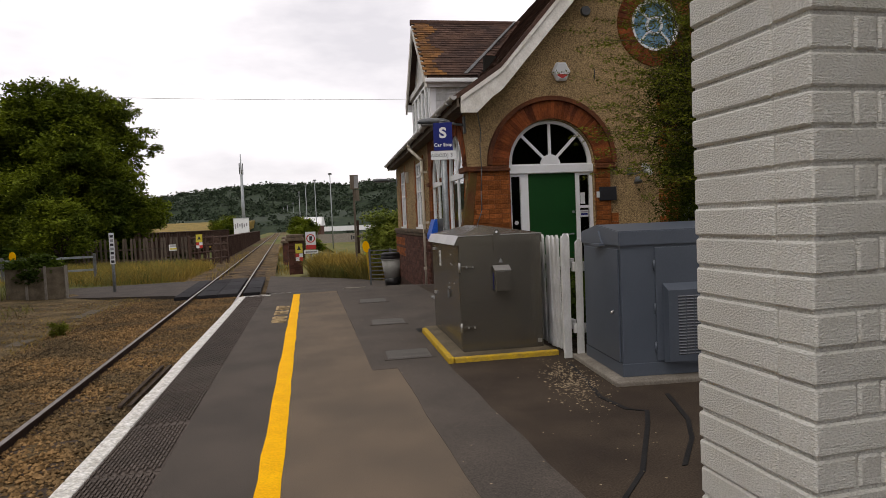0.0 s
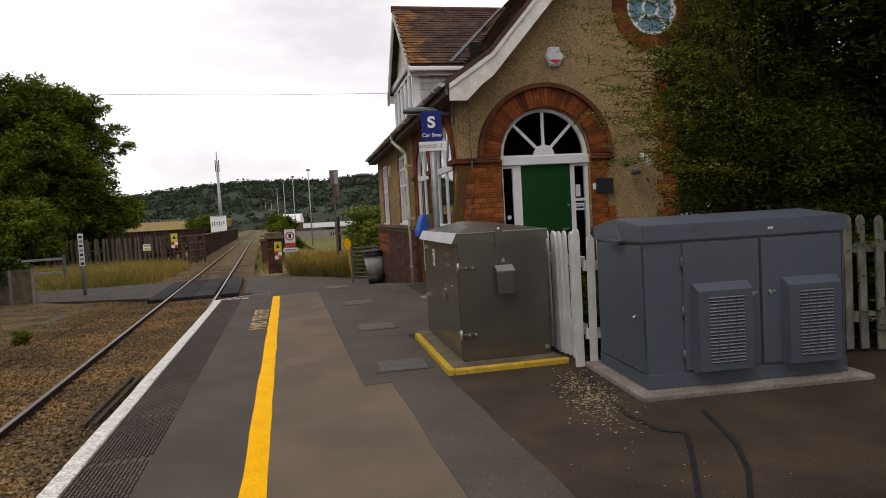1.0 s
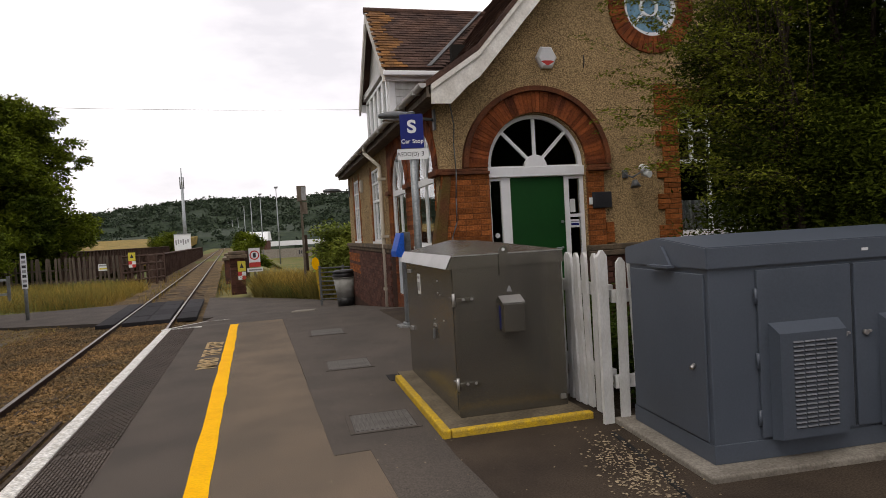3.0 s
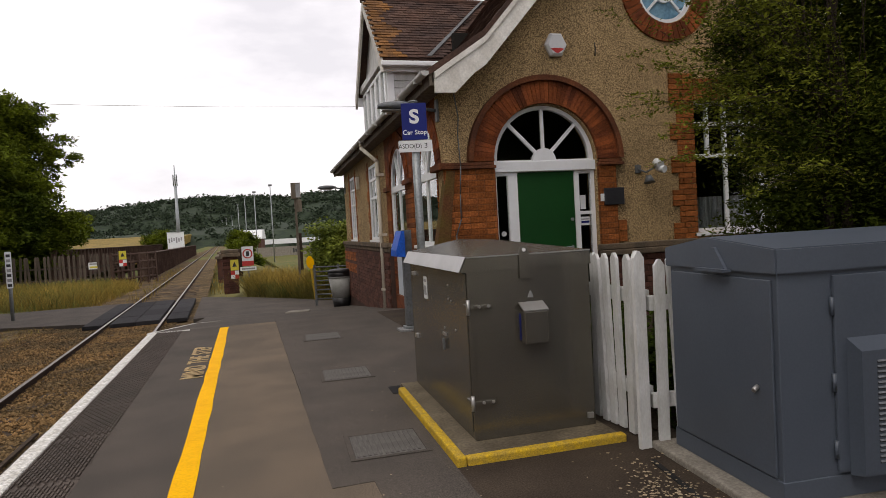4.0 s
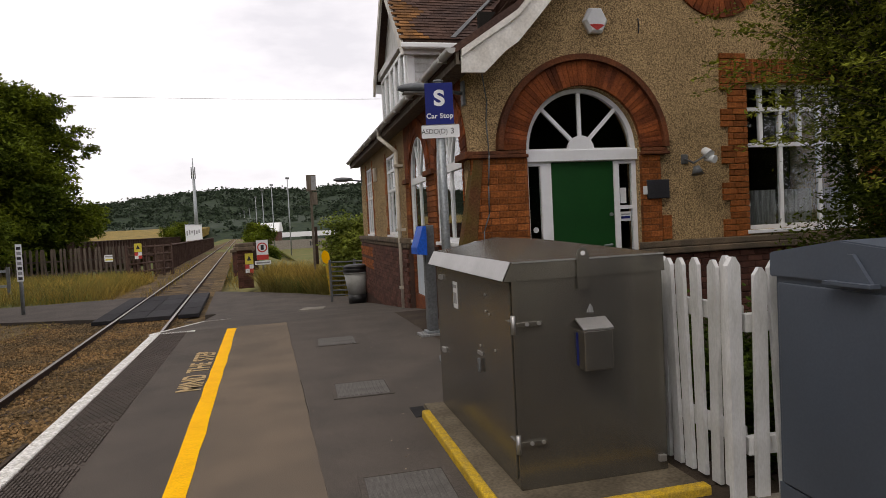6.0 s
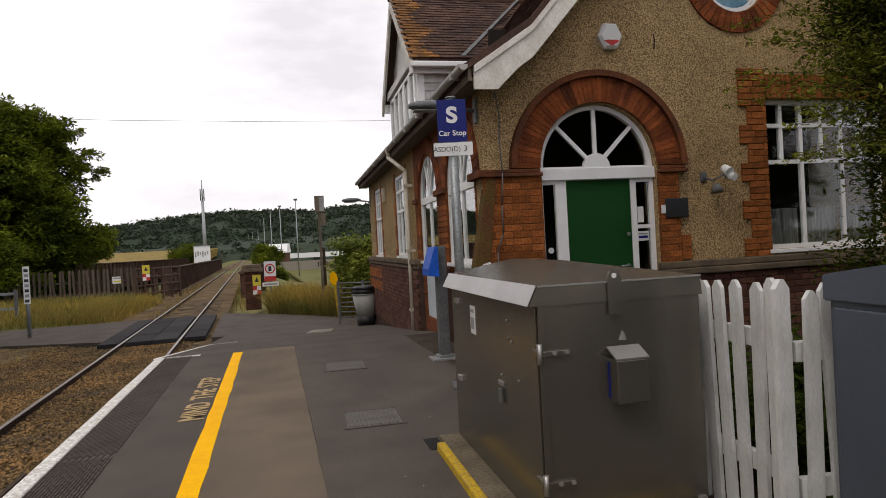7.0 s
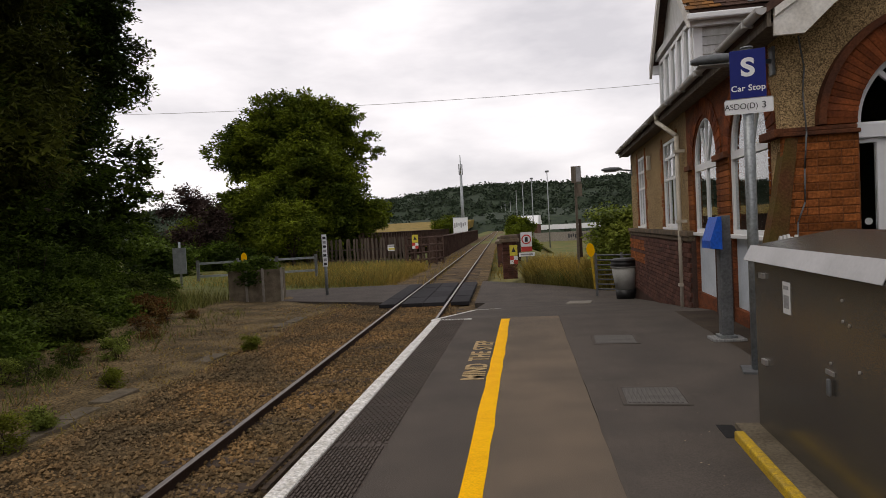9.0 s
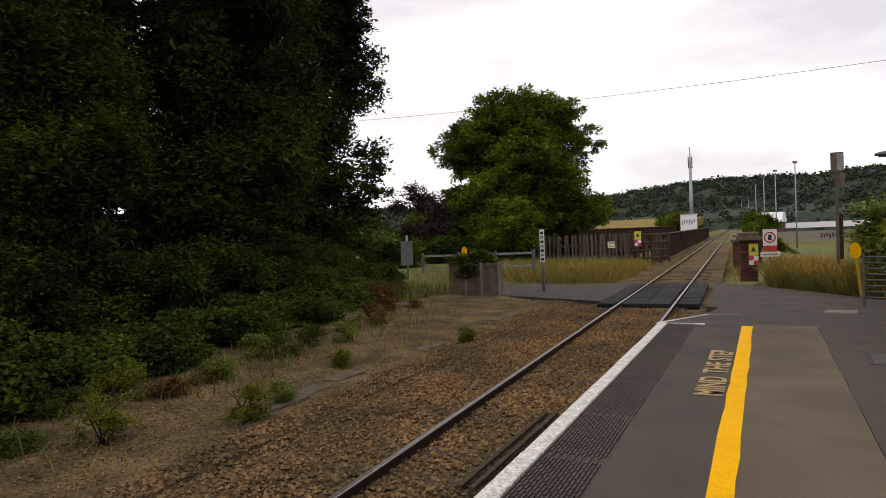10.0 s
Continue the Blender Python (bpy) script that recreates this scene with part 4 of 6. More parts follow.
# front window with curtains
fw = casement("window", 3.03, 4.86, 1.07, 2.95, None, [(3.63, 1.12, 2.9), (4.25, 1.12, 2.9), (3.33, 2.2, 2.9), (3.94, 2.2, 2.9), (4.55, 2.2, 2.9)], [(2.17, 3.07, 4.82), (2.63, 3.07, 4.82)], label="wide white casement window with net curtains")
for a in (3.10, 3.68, 4.30):
    bm = bmesh.new()
    for i in range(16):
        x = a + 0.50 * i / 16
        y0, y1 = 0.20 + 0.012 * math.sin(i * 1.9), 0.20 + 0.012 * math.sin((i + 1) * 1.9)
        f = bm.faces.new([bm.verts.new(k) for k in ((x, y0, 1.10), (x + 0.50 / 16, y1, 1.10), (x + 0.50 / 16, y1, 1.58), (x, y0, 1.58))])
    part("net_curtain", bm, M_CURTAIN, fw, "grey net curtain")


def side_m():
    # local x runs along the side wall, local y into the building
    return Matrix(((0, 1, 0, WX), (1, 0, 0, 0), (0, 0, 1, 0), (0, 0, 0, 1)))


for a, b in S_ARCH:
    casement("window", a, b, 1.10, 0, side_m(), [((a + b) / 2, 1.15, 2.02)], [], 2.08, "tall white arched window", True, 0.015)
    part("infill_panel", box(a + 0.01, b - 0.01, 0.05, 0.10, 0.18, 1.04), M_PANEL, building, "pale blue-white boarded panel", side_m())
    c = (a + b) / 2
    for i in range(22):
        a0, a1 = 180 * i / 22 + 0.5, 180 * (i + 1) / 22 - 0.5
        q = [(-0.02, c + r * math.cos(radians(k)), 2.10 + r * math.sin(radians(k))) for r, k in ((0.69, a0), (0.93, a0), (0.93, a1), (0.69, a1))]
        part("voussoir", prism(bmesh.new(), [(WX - 0.02, y, z) for _, y, z in q], (0.018, 0, 0)), M_BRICK_ARCH, building)
for a, b in ((0.30, 0.32), (1.74, 2.33), (3.66, 4.02)):
    r, z = 0, 1.06
    while z < 2.06:
        piece("brick", brick_mesh(b - a - 0.004, 0.016, CH - 0.008, M_BRICK), building, 0, 0, 0, m=side_m() @ pose(a, -0.018, z))
        z += CH
        r += 1
    part("impost", box(a, b, -0.07, -0.003, 2.06, 2.14, bevel=0.008), M_HOOD, building, "", side_m())
for a, b, z0, z1 in S_RECT:
    n = 2 if b - a > 1 else 1
    casement("window", a, b, z0, z1, side_m(), [(a + (b - a) * (i + 1) / (n + 1), z0 + 0.05, z1 - 0.05) for i in range(n)], [(2.06, a + 0.05, b - 0.05), (2.45, a + 0.05, b - 0.05)], None, "tall white casement window", True, 0.01)
    for e, wdt in ((a, -1), (b, 1)):
        z, r = z0 - 0.08, 0
        while z < z1 + 0.1:
            l = (0.22, 0.11)[(r // 3) % 2]
            piece("brick", brick_mesh(l, 0.03, CH - 0.008, M_BRICK), building, 0, 0, 0, m=side_m() @ pose(e if wdt > 0 else e - l, -0.012, z))
            z += CH
            r += 1
# quoins round the front window
z, r = 1.0, 0
while z < 3.28:
    l = (0.39, 0.28)[(r // 3) % 2]
    if z > 3.0:
        l = 0.39
    for e, s in ((3.025, -1), (4.865, 1)):
        lens_ = (0.215, l - 0.215) if r % 2 else (l - 0.215, 0.215)
        x = e if s > 0 else e - l
        for q in lens_:
            piece("brick", brick_mesh(q - 0.007, 0.03, CH - 0.009, M_BRICK), building, x, -0.032 + RNG.uniform(-0.002, 0.002), z)
            x += q
    z += CH
    r += 1
x = 3.03
while x < 4.85:
    piece("brick", brick_mesh(0.068, 0.03, 0.30, M_BRICK), building, x, -0.032 + RNG.uniform(-0.002, 0.002), 2.95)
    x += 0.0755
# dark plinth bricks on the front and the side
for r in range(11):
    z = PL - 0.145 - CH * (r + 1)
    x = 1.46 - (0.11 if r % 2 else 0)
    while x < 5.0:
        if x > 1.43:
            piece("brick", brick_mesh(0.215, 0.03, CH - 0.009, M_BRICK_DK), building, x, -0.088, z)
        x += 0.2245
for r in range(17):
    z = PL - 0.05 - CH * (r + 1)
    y = 3.71 + (0.11 if r % 2 else 0)
    while y < LEN - 0.2:
        piece("brick", brick_mesh(0.215, 0.03, CH - 0.009, M_BRICK if (y > 8.2 and r < 9 and r % 4) else M_BRICK_DK), building, 0, 0, 0, m=side_m() @ pose(y, -0.098, z))
        y += 0.2245

# round window in the gable
for i in range(44):
    a0, a1 = 360 * i / 44 + 0.5, 360 * (i + 1) / 44 - 0.5
    part("voussoir", prism(bmesh.new(), [(ROS[0] + q * math.cos(radians(k)), -0.03, ROS[1] + q * math.sin(radians(k))) for q, k in ((0.45, a0), (0.70, a0), (0.70, a1), (0.45, a1))], (0, 0.028, 0)), M_BRICK_ARCH, building)
ros = part("round_window", plate(arc(*ROS, 0.44, 0, 360, 40)[:-1], [arc(*ROS, 0.385, 0, 360, 40)[:-1]], lambda u, v: (u, 0.02, v), (0, 0.08, 0)), M_UPVC, building, "round window with pale blue glazing")
part("hub", plate(arc(*ROS, 0.15, 0, 360, 30)[:-1], [arc(*ROS, 0.115, 0, 360, 30)[:-1]], lambda u, v: (u, 0.03, v), (0, 0.05, 0)), M_UPVC, ros)
part("pane", prism(bmesh.new(), [(u, 0.07, v) for u, v in arc(*ROS, 0.40, 0, 360, 40)[:-1]], (0, 0.01, 0)), M_BLUE_GLASS, ros)
for a in range(45, 360, 90):
    c, s = math.cos(radians(a)), math.sin(radians(a))
    part("spoke", prism(bmesh.new(), [(ROS[0] + q * c + e * s * 0.016, 0.035, ROS[1] + q * s - e * c * 0.016) for q, e in ((0.14, 1), (0.40, 1), (0.40, -1), (0.14, -1))], (0, 0.035, 0)), M_UPVC, ros)

# dormer over the side: ridge across the main roof
DY, DH, DZ, DR = 4.65, 1.52, 4.32, 5.90
DW = DH - 0.14
dormer = part("dormer_wall", prism(bmesh.new(), [(WX + 0.02, DY - DW, 3.1), (WX + 0.02, DY + DW, 3.1), (WX + 0.02, DY + DW, DZ + 0.1), (WX + 0.02, DY, DR - 0.16), (WX + 0.02, DY - DW, DZ + 0.1)], (2.2, 0, 0)), M_WHITE_WOOD, building, "white weatherboarded dormer")
for k in range(9):
    part("board", prism(bmesh.new(), [(WX + 0.03, DY - DW - 0.002, 3.2 + k * 0.13), (WX + 0.03, DY - DW - 0.026, 3.2 + k * 0.13), (WX + 0.03, DY - DW - 0.006, 3.327 + k * 0.13), (WX + 0.03, DY - DW - 0.002, 3.327 + k * 0.13)], (1.6, 0, 0)), M_WHITE_WOOD, dormer)
part("corner_board", box(WX - 0.03, WX + 0.09, DY - DW - 0.05, DY - DW + 0.05, 3.2, DZ + 0.1), M_UPVC, dormer)
for k in range(5):
    y0 = DY - DW + 0.06 + k * 0.53
    part("window", plate([(y0, 3.35), (y0 + 0.5, 3.35), (y0 + 0.5, 4.28), (y0, 4.28)], [[(y0 + 0.06, 3.41), (y0 + 0.44, 3.41), (y0 + 0.44, 4.22), (y0 + 0.06, 4.22)]], lambda u, v: (WX - 0.05, u, v), (0.06, 0, 0)), M_UPVC, dormer)
    part("pane", box(WX - 0.02, WX - 0.012, y0 + 0.06, y0 + 0.44, 3.41, 4.22), M_GLASS, dormer)
part("band", box(WX - 0.09, WX + 0.01, DY - DW - 0.06, DY + DW + 0.06, 4.33, 4.46), M_WHITE_WOOD, dormer)
for s in (-1, 1):
    part("dormer_roof", prism(bmesh.new(), [(-0.80, DY, DR), (-0.80, DY + s * (DH + 0.12), DZ - 0.02), (-0.80, DY + s * (DH + 0.12), DZ - 0.10), (-0.80, DY, DR - 0.10)], (3.7, 0, 0)), M_TILE, dormer, "brown tiled dormer roof")
    part("bargeboard", prism(bmesh.new(), [(-0.85, DY, DR - 0.03), (-0.85, DY + s * (DH + 0.13), DZ - 0.05), (-0.85, DY + s * (DH + 0.13), DZ - 0.26), (-0.85, DY, DR - 0.24)], (0.045, 0, 0)), M_BARGE, dormer)
    part("gutter", box(-0.84, 1.3, DY + s * (DH + 0.125) - 0.05, DY + s * (DH + 0.125) + 0.05, DZ - 0.16, DZ - 0.07, bevel=0.02), M_UPVC, dormer)
    part("fascia", box(-0.81, 1.3, DY + s * (DH - 0.02) - 0.03, DY + s * (DH - 0.02) + 0.03, DZ - 0.22, DZ - 0.05), M_UPVC, dormer)
ds = math.hypot(DH + 0.12, DR - DZ)
uy, uz = (DH + 0.12) / ds, (DR - DZ) / ds
tile_rows("dormer_tiles", (-0.86, DY - DH - 0.14, DZ - 0.015), (1, 0, 0), (0, uy, uz), (0, -uz, uy), 0.165, 0.10, 26, 23, lambda p: p.x > -0.89 + (p.z - 3.25) * 0.885 + 0.16 or p.y > DY - 0.03 or p.x < -0.56 + 0.12 * math.sin(p.y * 9), M_TILE, "brown clay tiles on the dormer")
tile_rows("dormer_tiles", (-0.86, DY - DH - 0.14, DZ - 0.015), (1, 0, 0), (0, uy, uz), (0, -uz, uy), 0.165, 0.10, 26, 6, lambda p: p.y > DY - 0.03 or p.x >= -0.56 + 0.12 * math.sin(p.y * 9), M_LICHEN, "orange lichen on the verge tiles")
part("ridge", tube(bmesh.new(), (-0.87, DY, DR - 0.02), (1.9, DY, DR - 0.02), 0.07, seg=12), M_TILE, dormer)
part("lead_valley", prism(bmesh.new(), [(-0.02, DY - DH - 0.1, DZ + 0.0), (0.06, DY - DH - 0.1, DZ + 0.0), (1.65, DY - 0.03, DR - 0.0), (1.60, DY - 0.03, DR - 0.0)], (0, -0.03, 0.03)), M_STEEL_DK, dormer)

# fittings on the building
alarm = thing("alarm_box", "white six-sided alarm box with red lower part", "alarm", BM @ pose(0.935, -0.002, 3.665))
hexa = [(0.155 * math.cos(radians(a)), 0.17 * math.sin(radians(a))) for a in range(0, 360, 60)]
hexb = [(x * 0.8, z * 0.8) for x, z in hexa]
bm = bmesh.new()
va = [[bm.verts.new((x, y, z)) for x, z in h] for h, y in ((hexa, 0.0), (hexa, -0.05), (hexb, -0.085))]
for p, q in zip(va, va[1:]):
    for i in range(6):
        bm.faces.new((p[i], p[(i + 1) % 6], q[(i + 1) % 6], q[i]))
bm.faces.new(va[-1])
part("cover", bm, M_SIGN_W, alarm)
part("red_base", prism(bmesh.new(), [(-0.098, -0.089, -0.062), (-0.05, -0.089, -0.052), (0.05, -0.089, -0.052), (0.098, -0.089, -0.062), (0.012, -0.089, -0.118), (-0.012, -0.089, -0.118)], (0, 0.006, 0)), M_SIGN_R, alarm, "red lens")
solo("plaque", box(-0.15, 0.15, -0.03, 0, -0.115, 0.115, bevel=0.008), M_INK, "dark metal wall plaque beside the door", "plaque", BM @ pose(1.675, -0.06, 1.64))
solo("door_bell", box(-0.03, 0.03, -0.02, 0, -0.05, 0.05, bevel=0.006), M_SIGN_W, "small cream entry button box", "button box", BM @ pose(1.505, -0.06, 1.63))
fl = thing("wall_floodlight", "white twin security lamp on a bracket", "lamp", BM @ pose(2.14, 0, 2.0))
part("base", box(-0.09, 0.0, -0.03, -0.001, -0.06, 0.06, bevel=0.01), M_STEEL_DK, fl)
part("arm", pipe([(-0.05, -0.03, 0.0), (0.0, -0.14, -0.06), (0.16, -0.14, 0.02)], 0.012), M_STEEL_DK, fl)
part("head", tube(bmesh.new(), (0.18, -0.10, 0.09), (0.19, -0.20, 0.03), 0.05, 0.06, 14), M_SIGN_W, fl)
part("head", tube(bmesh.new(), (0.20, -0.10, 0.0), (0.24, -0.22, -0.03), 0.04, 0.05, 14), M_SIGN_W, fl)
part("dome", tube(bmesh.new(), (0.05, -0.12, -0.10), (0.05, -0.14, -0.20), 0.035, 0.075, 14), M_STEEL_DK, fl)
solo("wall_vent", tube(bmesh.new(), (0, 0, 0), (0, -0.05, 0), 0.085, 0.075, 20), M_STEEL_DK, "round grey vent on the gable", "vent", BM @ pose(1.40, -0.001, 4.66))
solo("wall_crack_hook", pipe([(0, -0.008, 0.09), (0.008, -0.012, 0.0), (-0.004, -0.01, -0.09)], 0.008, 6), M_INK, "dark iron hook on the gable", "hook", BM @ pose(1.525, 0, 3.63))
solo("wall_cable", pipe([(-0.50, -0.02, 3.03), (-0.46, -0.03, 2.72), (-0.48, -0.03, 2.5), (-0.49, -0.12, 2.1), (-0.50, -0.075, 1.75), (-0.505, -0.075, 1.43), (-0.58, -0.09, 1.24), (-0.60, -0.1, 0.6)], 0.008, 8), M_STEEL_DK, "thin cable running down the gable corner", "cable", BM)


def bracket_lamp(m, label):
    l = thing("bracket_lamp", label, "lamp", m, group="platform lamps")
    part("wall_plate", box(-0.03, 0.0, -0.05, 0.05, -0.14, 0.14, bevel=0.006), M_LAMP, l)
    part("arm", pipe([(-0.02, 0, 0.0), (-0.30, 0, 0.04)], 0.022), M_LAMP, l)
    bm = bmesh.new()
    rings = []
    for x, w, h in ((-0.26, 0.05, 0.03), (-0.34, 0.09, 0.06), (-0.55, 0.11, 0.075), (-0.70, 0.09, 0.06), (-0.78, 0.035, 0.03)):
        rings.append([bm.verts.new((x, w * math.cos(2 * math.pi * i / 12), 0.05 + h * math.sin(2 * math.pi * i / 12) * (1 if math.sin(2 * math.pi * i / 12) > 0 else 0.55))) for i in range(12)])
    for p, q in zip(rings, rings[1:]):
        for i in range(12):
            bm.faces.new((p[i], p[(i + 1) % 12], q[(i + 1) % 12], q[i])).smooth = True
    bm.faces.new(rings[0])
    bm.faces.new(rings[-1][::-1])
    part("head", bm, M_LAMP, l)
    part("lens", box(-0.72, -0.40, -0.07, 0.07, -0.005, 0.012, bevel=0.008), M_GREY_PL, l, "grey plastic lens")


bracket_lamp(BM @ pose(WX, 0.12, 2.84), "grey platform lamp on the building corner")
bracket_lamp(BM @ pose(WX, LEN - 0.25, 2.62), "grey platform lamp at the far corner")
solo("wall_box", box(-0.07, 0, -0.09, 0.09, -0.15, 0.15, bevel=0.008), M_PIPE, "small cream box on the side wall", "wall box", BM @ pose(WX - 0.002, 7.7, 2.55))

# ---- white brick pier ----
pier = thing("brick_pier", "white painted brick pier with thick paint over rough joints", "pier", pose(1.163, 0.915, 0))
PC, PW, PD = 0.0706, 1.2, 0.362
part("pier_core", box(0.0065, PW, 0.0065, PD - 0.0065, 0, 2.74), M_WHITE_JOINT, pier)
for r in range(39):
    z, odd = -0.0258 + r * PC, r % 2
    row_f = [(0.0, 0.102), (0.102, 0.055)] + [(0.157 + 0.208 * i, 0.208) for i in range(5)] if odd else [(0.208 * i, 0.208) for i in range(5)]
    hgt = PC - 0.0075
    # the side of the pier, one long painted-over course
    piece("brick", brick_mesh(0.096 if odd else 0.2, PD - 0.1, hgt, M_WHITE_BRICK, 0.0045), pier, RNG.uniform(-0.0025, 0.0015), 0.1, z + RNG.uniform(-0.0015, 0.0015))
    for k, (a, l) in enumerate(row_f):
        piece("brick", brick_mesh(l - 0.005, 0.0985, hgt, M_WHITE_BRICK, 0.0045), pier, a + (RNG.uniform(-0.0025, 0.0015) if k == 0 else 0), RNG.uniform(-0.002, 0.002), z + RNG.uniform(-0.0015, 0.0015))

# ---- unseen walls and canopy behind the pier, added to shade its front and the cabinet ----
shelter = thing("platform_shelter", "unseen white walls and flat canopy added to block sky light", "shelter", pose(0, 0, 0))
part("back_wall", box(3.4, 3.7, -10, 1.2, 0, 2.74), M_WHITE_BRICK, shelter)
part("canopy", box(1.0, 4.0, -10, 1.15, 2.75, 2.93, bevel=0.02), M_OLD_TIMBER, shelter, "added flat canopy that keeps the sky off the pier")
part("end_wall", box(2.366, 3.395, 0.95, 1.2, 0, 2.74), M_WHITE_BRICK, shelter)
part("far_end_wall", box(0.9, 3.395, -10, -9.7, 0, 2.74), M_WHITE_BRICK, shelter)

# ---- steel locker on a kerbed base ----
LM = pose(1.735, 5.73, 0, 0, 0, -3.3)
kerb = thing("locker_base", "concrete base with worn yellow painted kerb", "kerb", LM)
part("concrete_bed", box(-0.14, 0.84, -0.198, 1.66, -0.02, 0.038), M_CONC_DK, kerb)
part("kerb_strip", box(-0.20, -0.142, -0.265, 1.46, -0.02, 0.055, bevel=0.012), M_YELLOW_OLD, kerb, "worn yellow kerb edge")
part("kerb_strip", box(-0.138, 0.86, -0.265, -0.20, -0.02, 0.045, bevel=0.010), M_YELLOW_OLD, kerb)
solo("asphalt_patch", box(-0.24, -0.142, 1.47, 1.72, -0.01, 0.006), M_TAR, "small dark asphalt patch at the kerb end", "patch", LM, kind="structure")
LW, LD, LH = 0.80, 1.64, 1.06
locker = thing("steel_locker", "large grey-brown steel storage locker with sloping lid", "locker", LM @ pose(0, 0, 0.036))
part("body", box(0, LW, 0, LD, 0, LH, bevel=0.006), M_LOCKER, locker)
part("side_door", box(-0.012, -0.001, 0.03, LD - 0.05, 0.05, LH - 0.04, bevel=0.003), M_LOCKER, locker)
part("corner_angle", box(-0.010, 0.018, -0.010, 0.0, 0.02, LH - 0.02), M_LOCKER, locker)
lid = bmesh.new()
o, t = 0.05, 0.085
v = [lid.verts.new(p) for p in ((-o, -0.006, LH - 0.035), (LW + 0.012, -0.006, LH - 0.035), (LW + 0.012, LD + 0.02, LH - 0.035), (-o, LD + 0.02, LH - 0.035), (-0.005, -0.004, LH + t - 0.03), (LW + 0.008, -0.004, LH + t - 0.03), (LW + 0.008, LD + 0.01, LH + t - 0.03), (-0.005, LD + 0.01, LH + t - 0.03), (LW * 0.42, LD * 0.30, LH + 0.145), (LW * 0.42, LD * 0.78, LH + 0.145))]
for q in ((0, 1, 5, 4), (1, 2, 6, 5), (2, 3, 7, 6), (3, 0, 4, 7), (4, 5, 8), (5, 6, 9, 8), (6, 7, 9), (7, 4, 8, 9), (3, 2, 1, 0)):
    lid.faces.new([v[i] for i in q])
lidp = part("lid", lid, M_LOCKER, locker, "sloping folded steel lid")
rim = bmesh.new()
prism(rim, [(-o - 0.004, -0.006, LH - 0.033), (-0.009, -0.004, LH + t - 0.028), (-0.009, LD + 0.01, LH + t - 0.028), (-o - 0.004, LD + 0.02, LH - 0.033)], (-0.003, 0, 0.002))
part("lid_edge", rim, M_LOCKER_RIM, lidp, "bright folded lid edge")
# thin strip of brighter steel along the lid's front edge
part("lid_lip", box(-0.004, LW + 0.01, -0.0085, -0.0045, LH + t - 0.036, LH + t - 0.028), M_LOCKER_RIM, lidp, "thin bright strip along the front edge of the lid")
part("hasp", prism(bmesh.new(), [(0.36 + 0.033 * x, -0.010, z) for x, z in ((-1, 0.965), (1, 0.965), (1, 1.13), (0.7, 1.16), (0, 1.172), (-0.7, 1.16), (-1, 1.13))], (0, -0.008, 0)), M_LOCKER, locker)
part("hasp_eye", tube(bmesh.new(), (0.36, -0.018, 1.14), (0.36, -0.020, 1.14), 0.012, seg=12), M_SIGN_W, locker)
for z in (0.22, 0.80):
    h = part("hinge", box(0.0, 0.135, -0.016, -0.001, z, z + 0.026, bevel=0.003), M_LOCKER, locker, "steel strap hinge")
    part("hinge_pin", tube(bmesh.new(), (-0.012, -0.012, z - 0.03), (-0.012, -0.012, z + 0.06), 0.012, seg=10), M_LOCKER_RIM, h)
    part("hinge_leaf", box(-0.022, -0.011, 0.0, 0.09, z + 0.004, z + 0.028), M_LOCKER, h)
    for bxx_ in (0.055, 0.115):
        part("bolt", tube(bmesh.new(), (bxx_, -0.016, z + 0.016), (bxx_, -0.024, z + 0.016), 0.010, seg=10), M_LOCKER_RIM, h)
lt = part("latch", box(-0.02, -0.010, 0.52, 0.60, 0.565, 0.585), M_LOCKER_RIM, locker, "sliding bolt with padlock")
part("padlock", box(-0.035, -0.018, 0.535, 0.565, 0.47, 0.55, bevel=0.008), M_STEEL_DK, lt)
part("latch", box(-0.03, -0.008, 1.40, 1.47, 0.42, 0.45), M_LOCKER_RIM, locker)
part("latch", box(-0.03, -0.008, 1.40, 1.47, 0.93, 0.96), M_LOCKER_RIM, locker)
part("notice_label", box(-0.0155, -0.0125, 1.02, 1.12, 0.77, 0.94), M_SIGN_W, locker, "small white label")
part("notice_bars", box(-0.0175, -0.0157, 1.035, 1.105, 0.90, 0.92), M_SIGN_G, locker)
part("notice_bars", box(-0.0175, -0.0157, 1.035, 1.105, 0.80, 0.87), M_SIGN_G, locker)
for yy, zz in ((0.42, 0.83), (0.36, 0.82), (0.42, 0.92), (0.55, 0.62), (0.28, 0.64)):
    part("bolt", tube(bmesh.new(), (-0.012, yy, zz), (-0.018, yy, zz), 0.007, seg=8), M_LOCKER_RIM, locker)
part("paint_chip", prism(bmesh.new(), [(0.375, -0.0005, 0.845), (0.415, -0.0005, 0.842), (0.408, -0.0005, 0.872), (0.396, -0.0005, 0.89), (0.385, -0.0005, 0.868)], (0, -0.001, 0)), M_CURTAIN, locker)
dis = part("dispenser_box", box(0.317, 0.470, -0.085, -0.002, 0.572, 0.768, bevel=0.006), M_LOCKER, locker, "small steel box with bright sloping top")
part("box_lid", prism(bmesh.new(), [(0.313, -0.089, 0.769), (0.313, -0.002, 0.812), (0.313, -0.002, 0.820), (0.313, -0.091, 0.777)], (0.161, 0, 0)), M_LOCKER_RIM, dis, "bright steel lid")
part("box_side", box(0.3135, 0.3165, -0.020, -0.004, 0.59, 0.752), M_BLUE, dis)
part("lifting_lug", box(0.74, 0.78, -0.02, 0, 0.05, 0.085, bevel=0.004), M_LOCKER_RIM, locker)

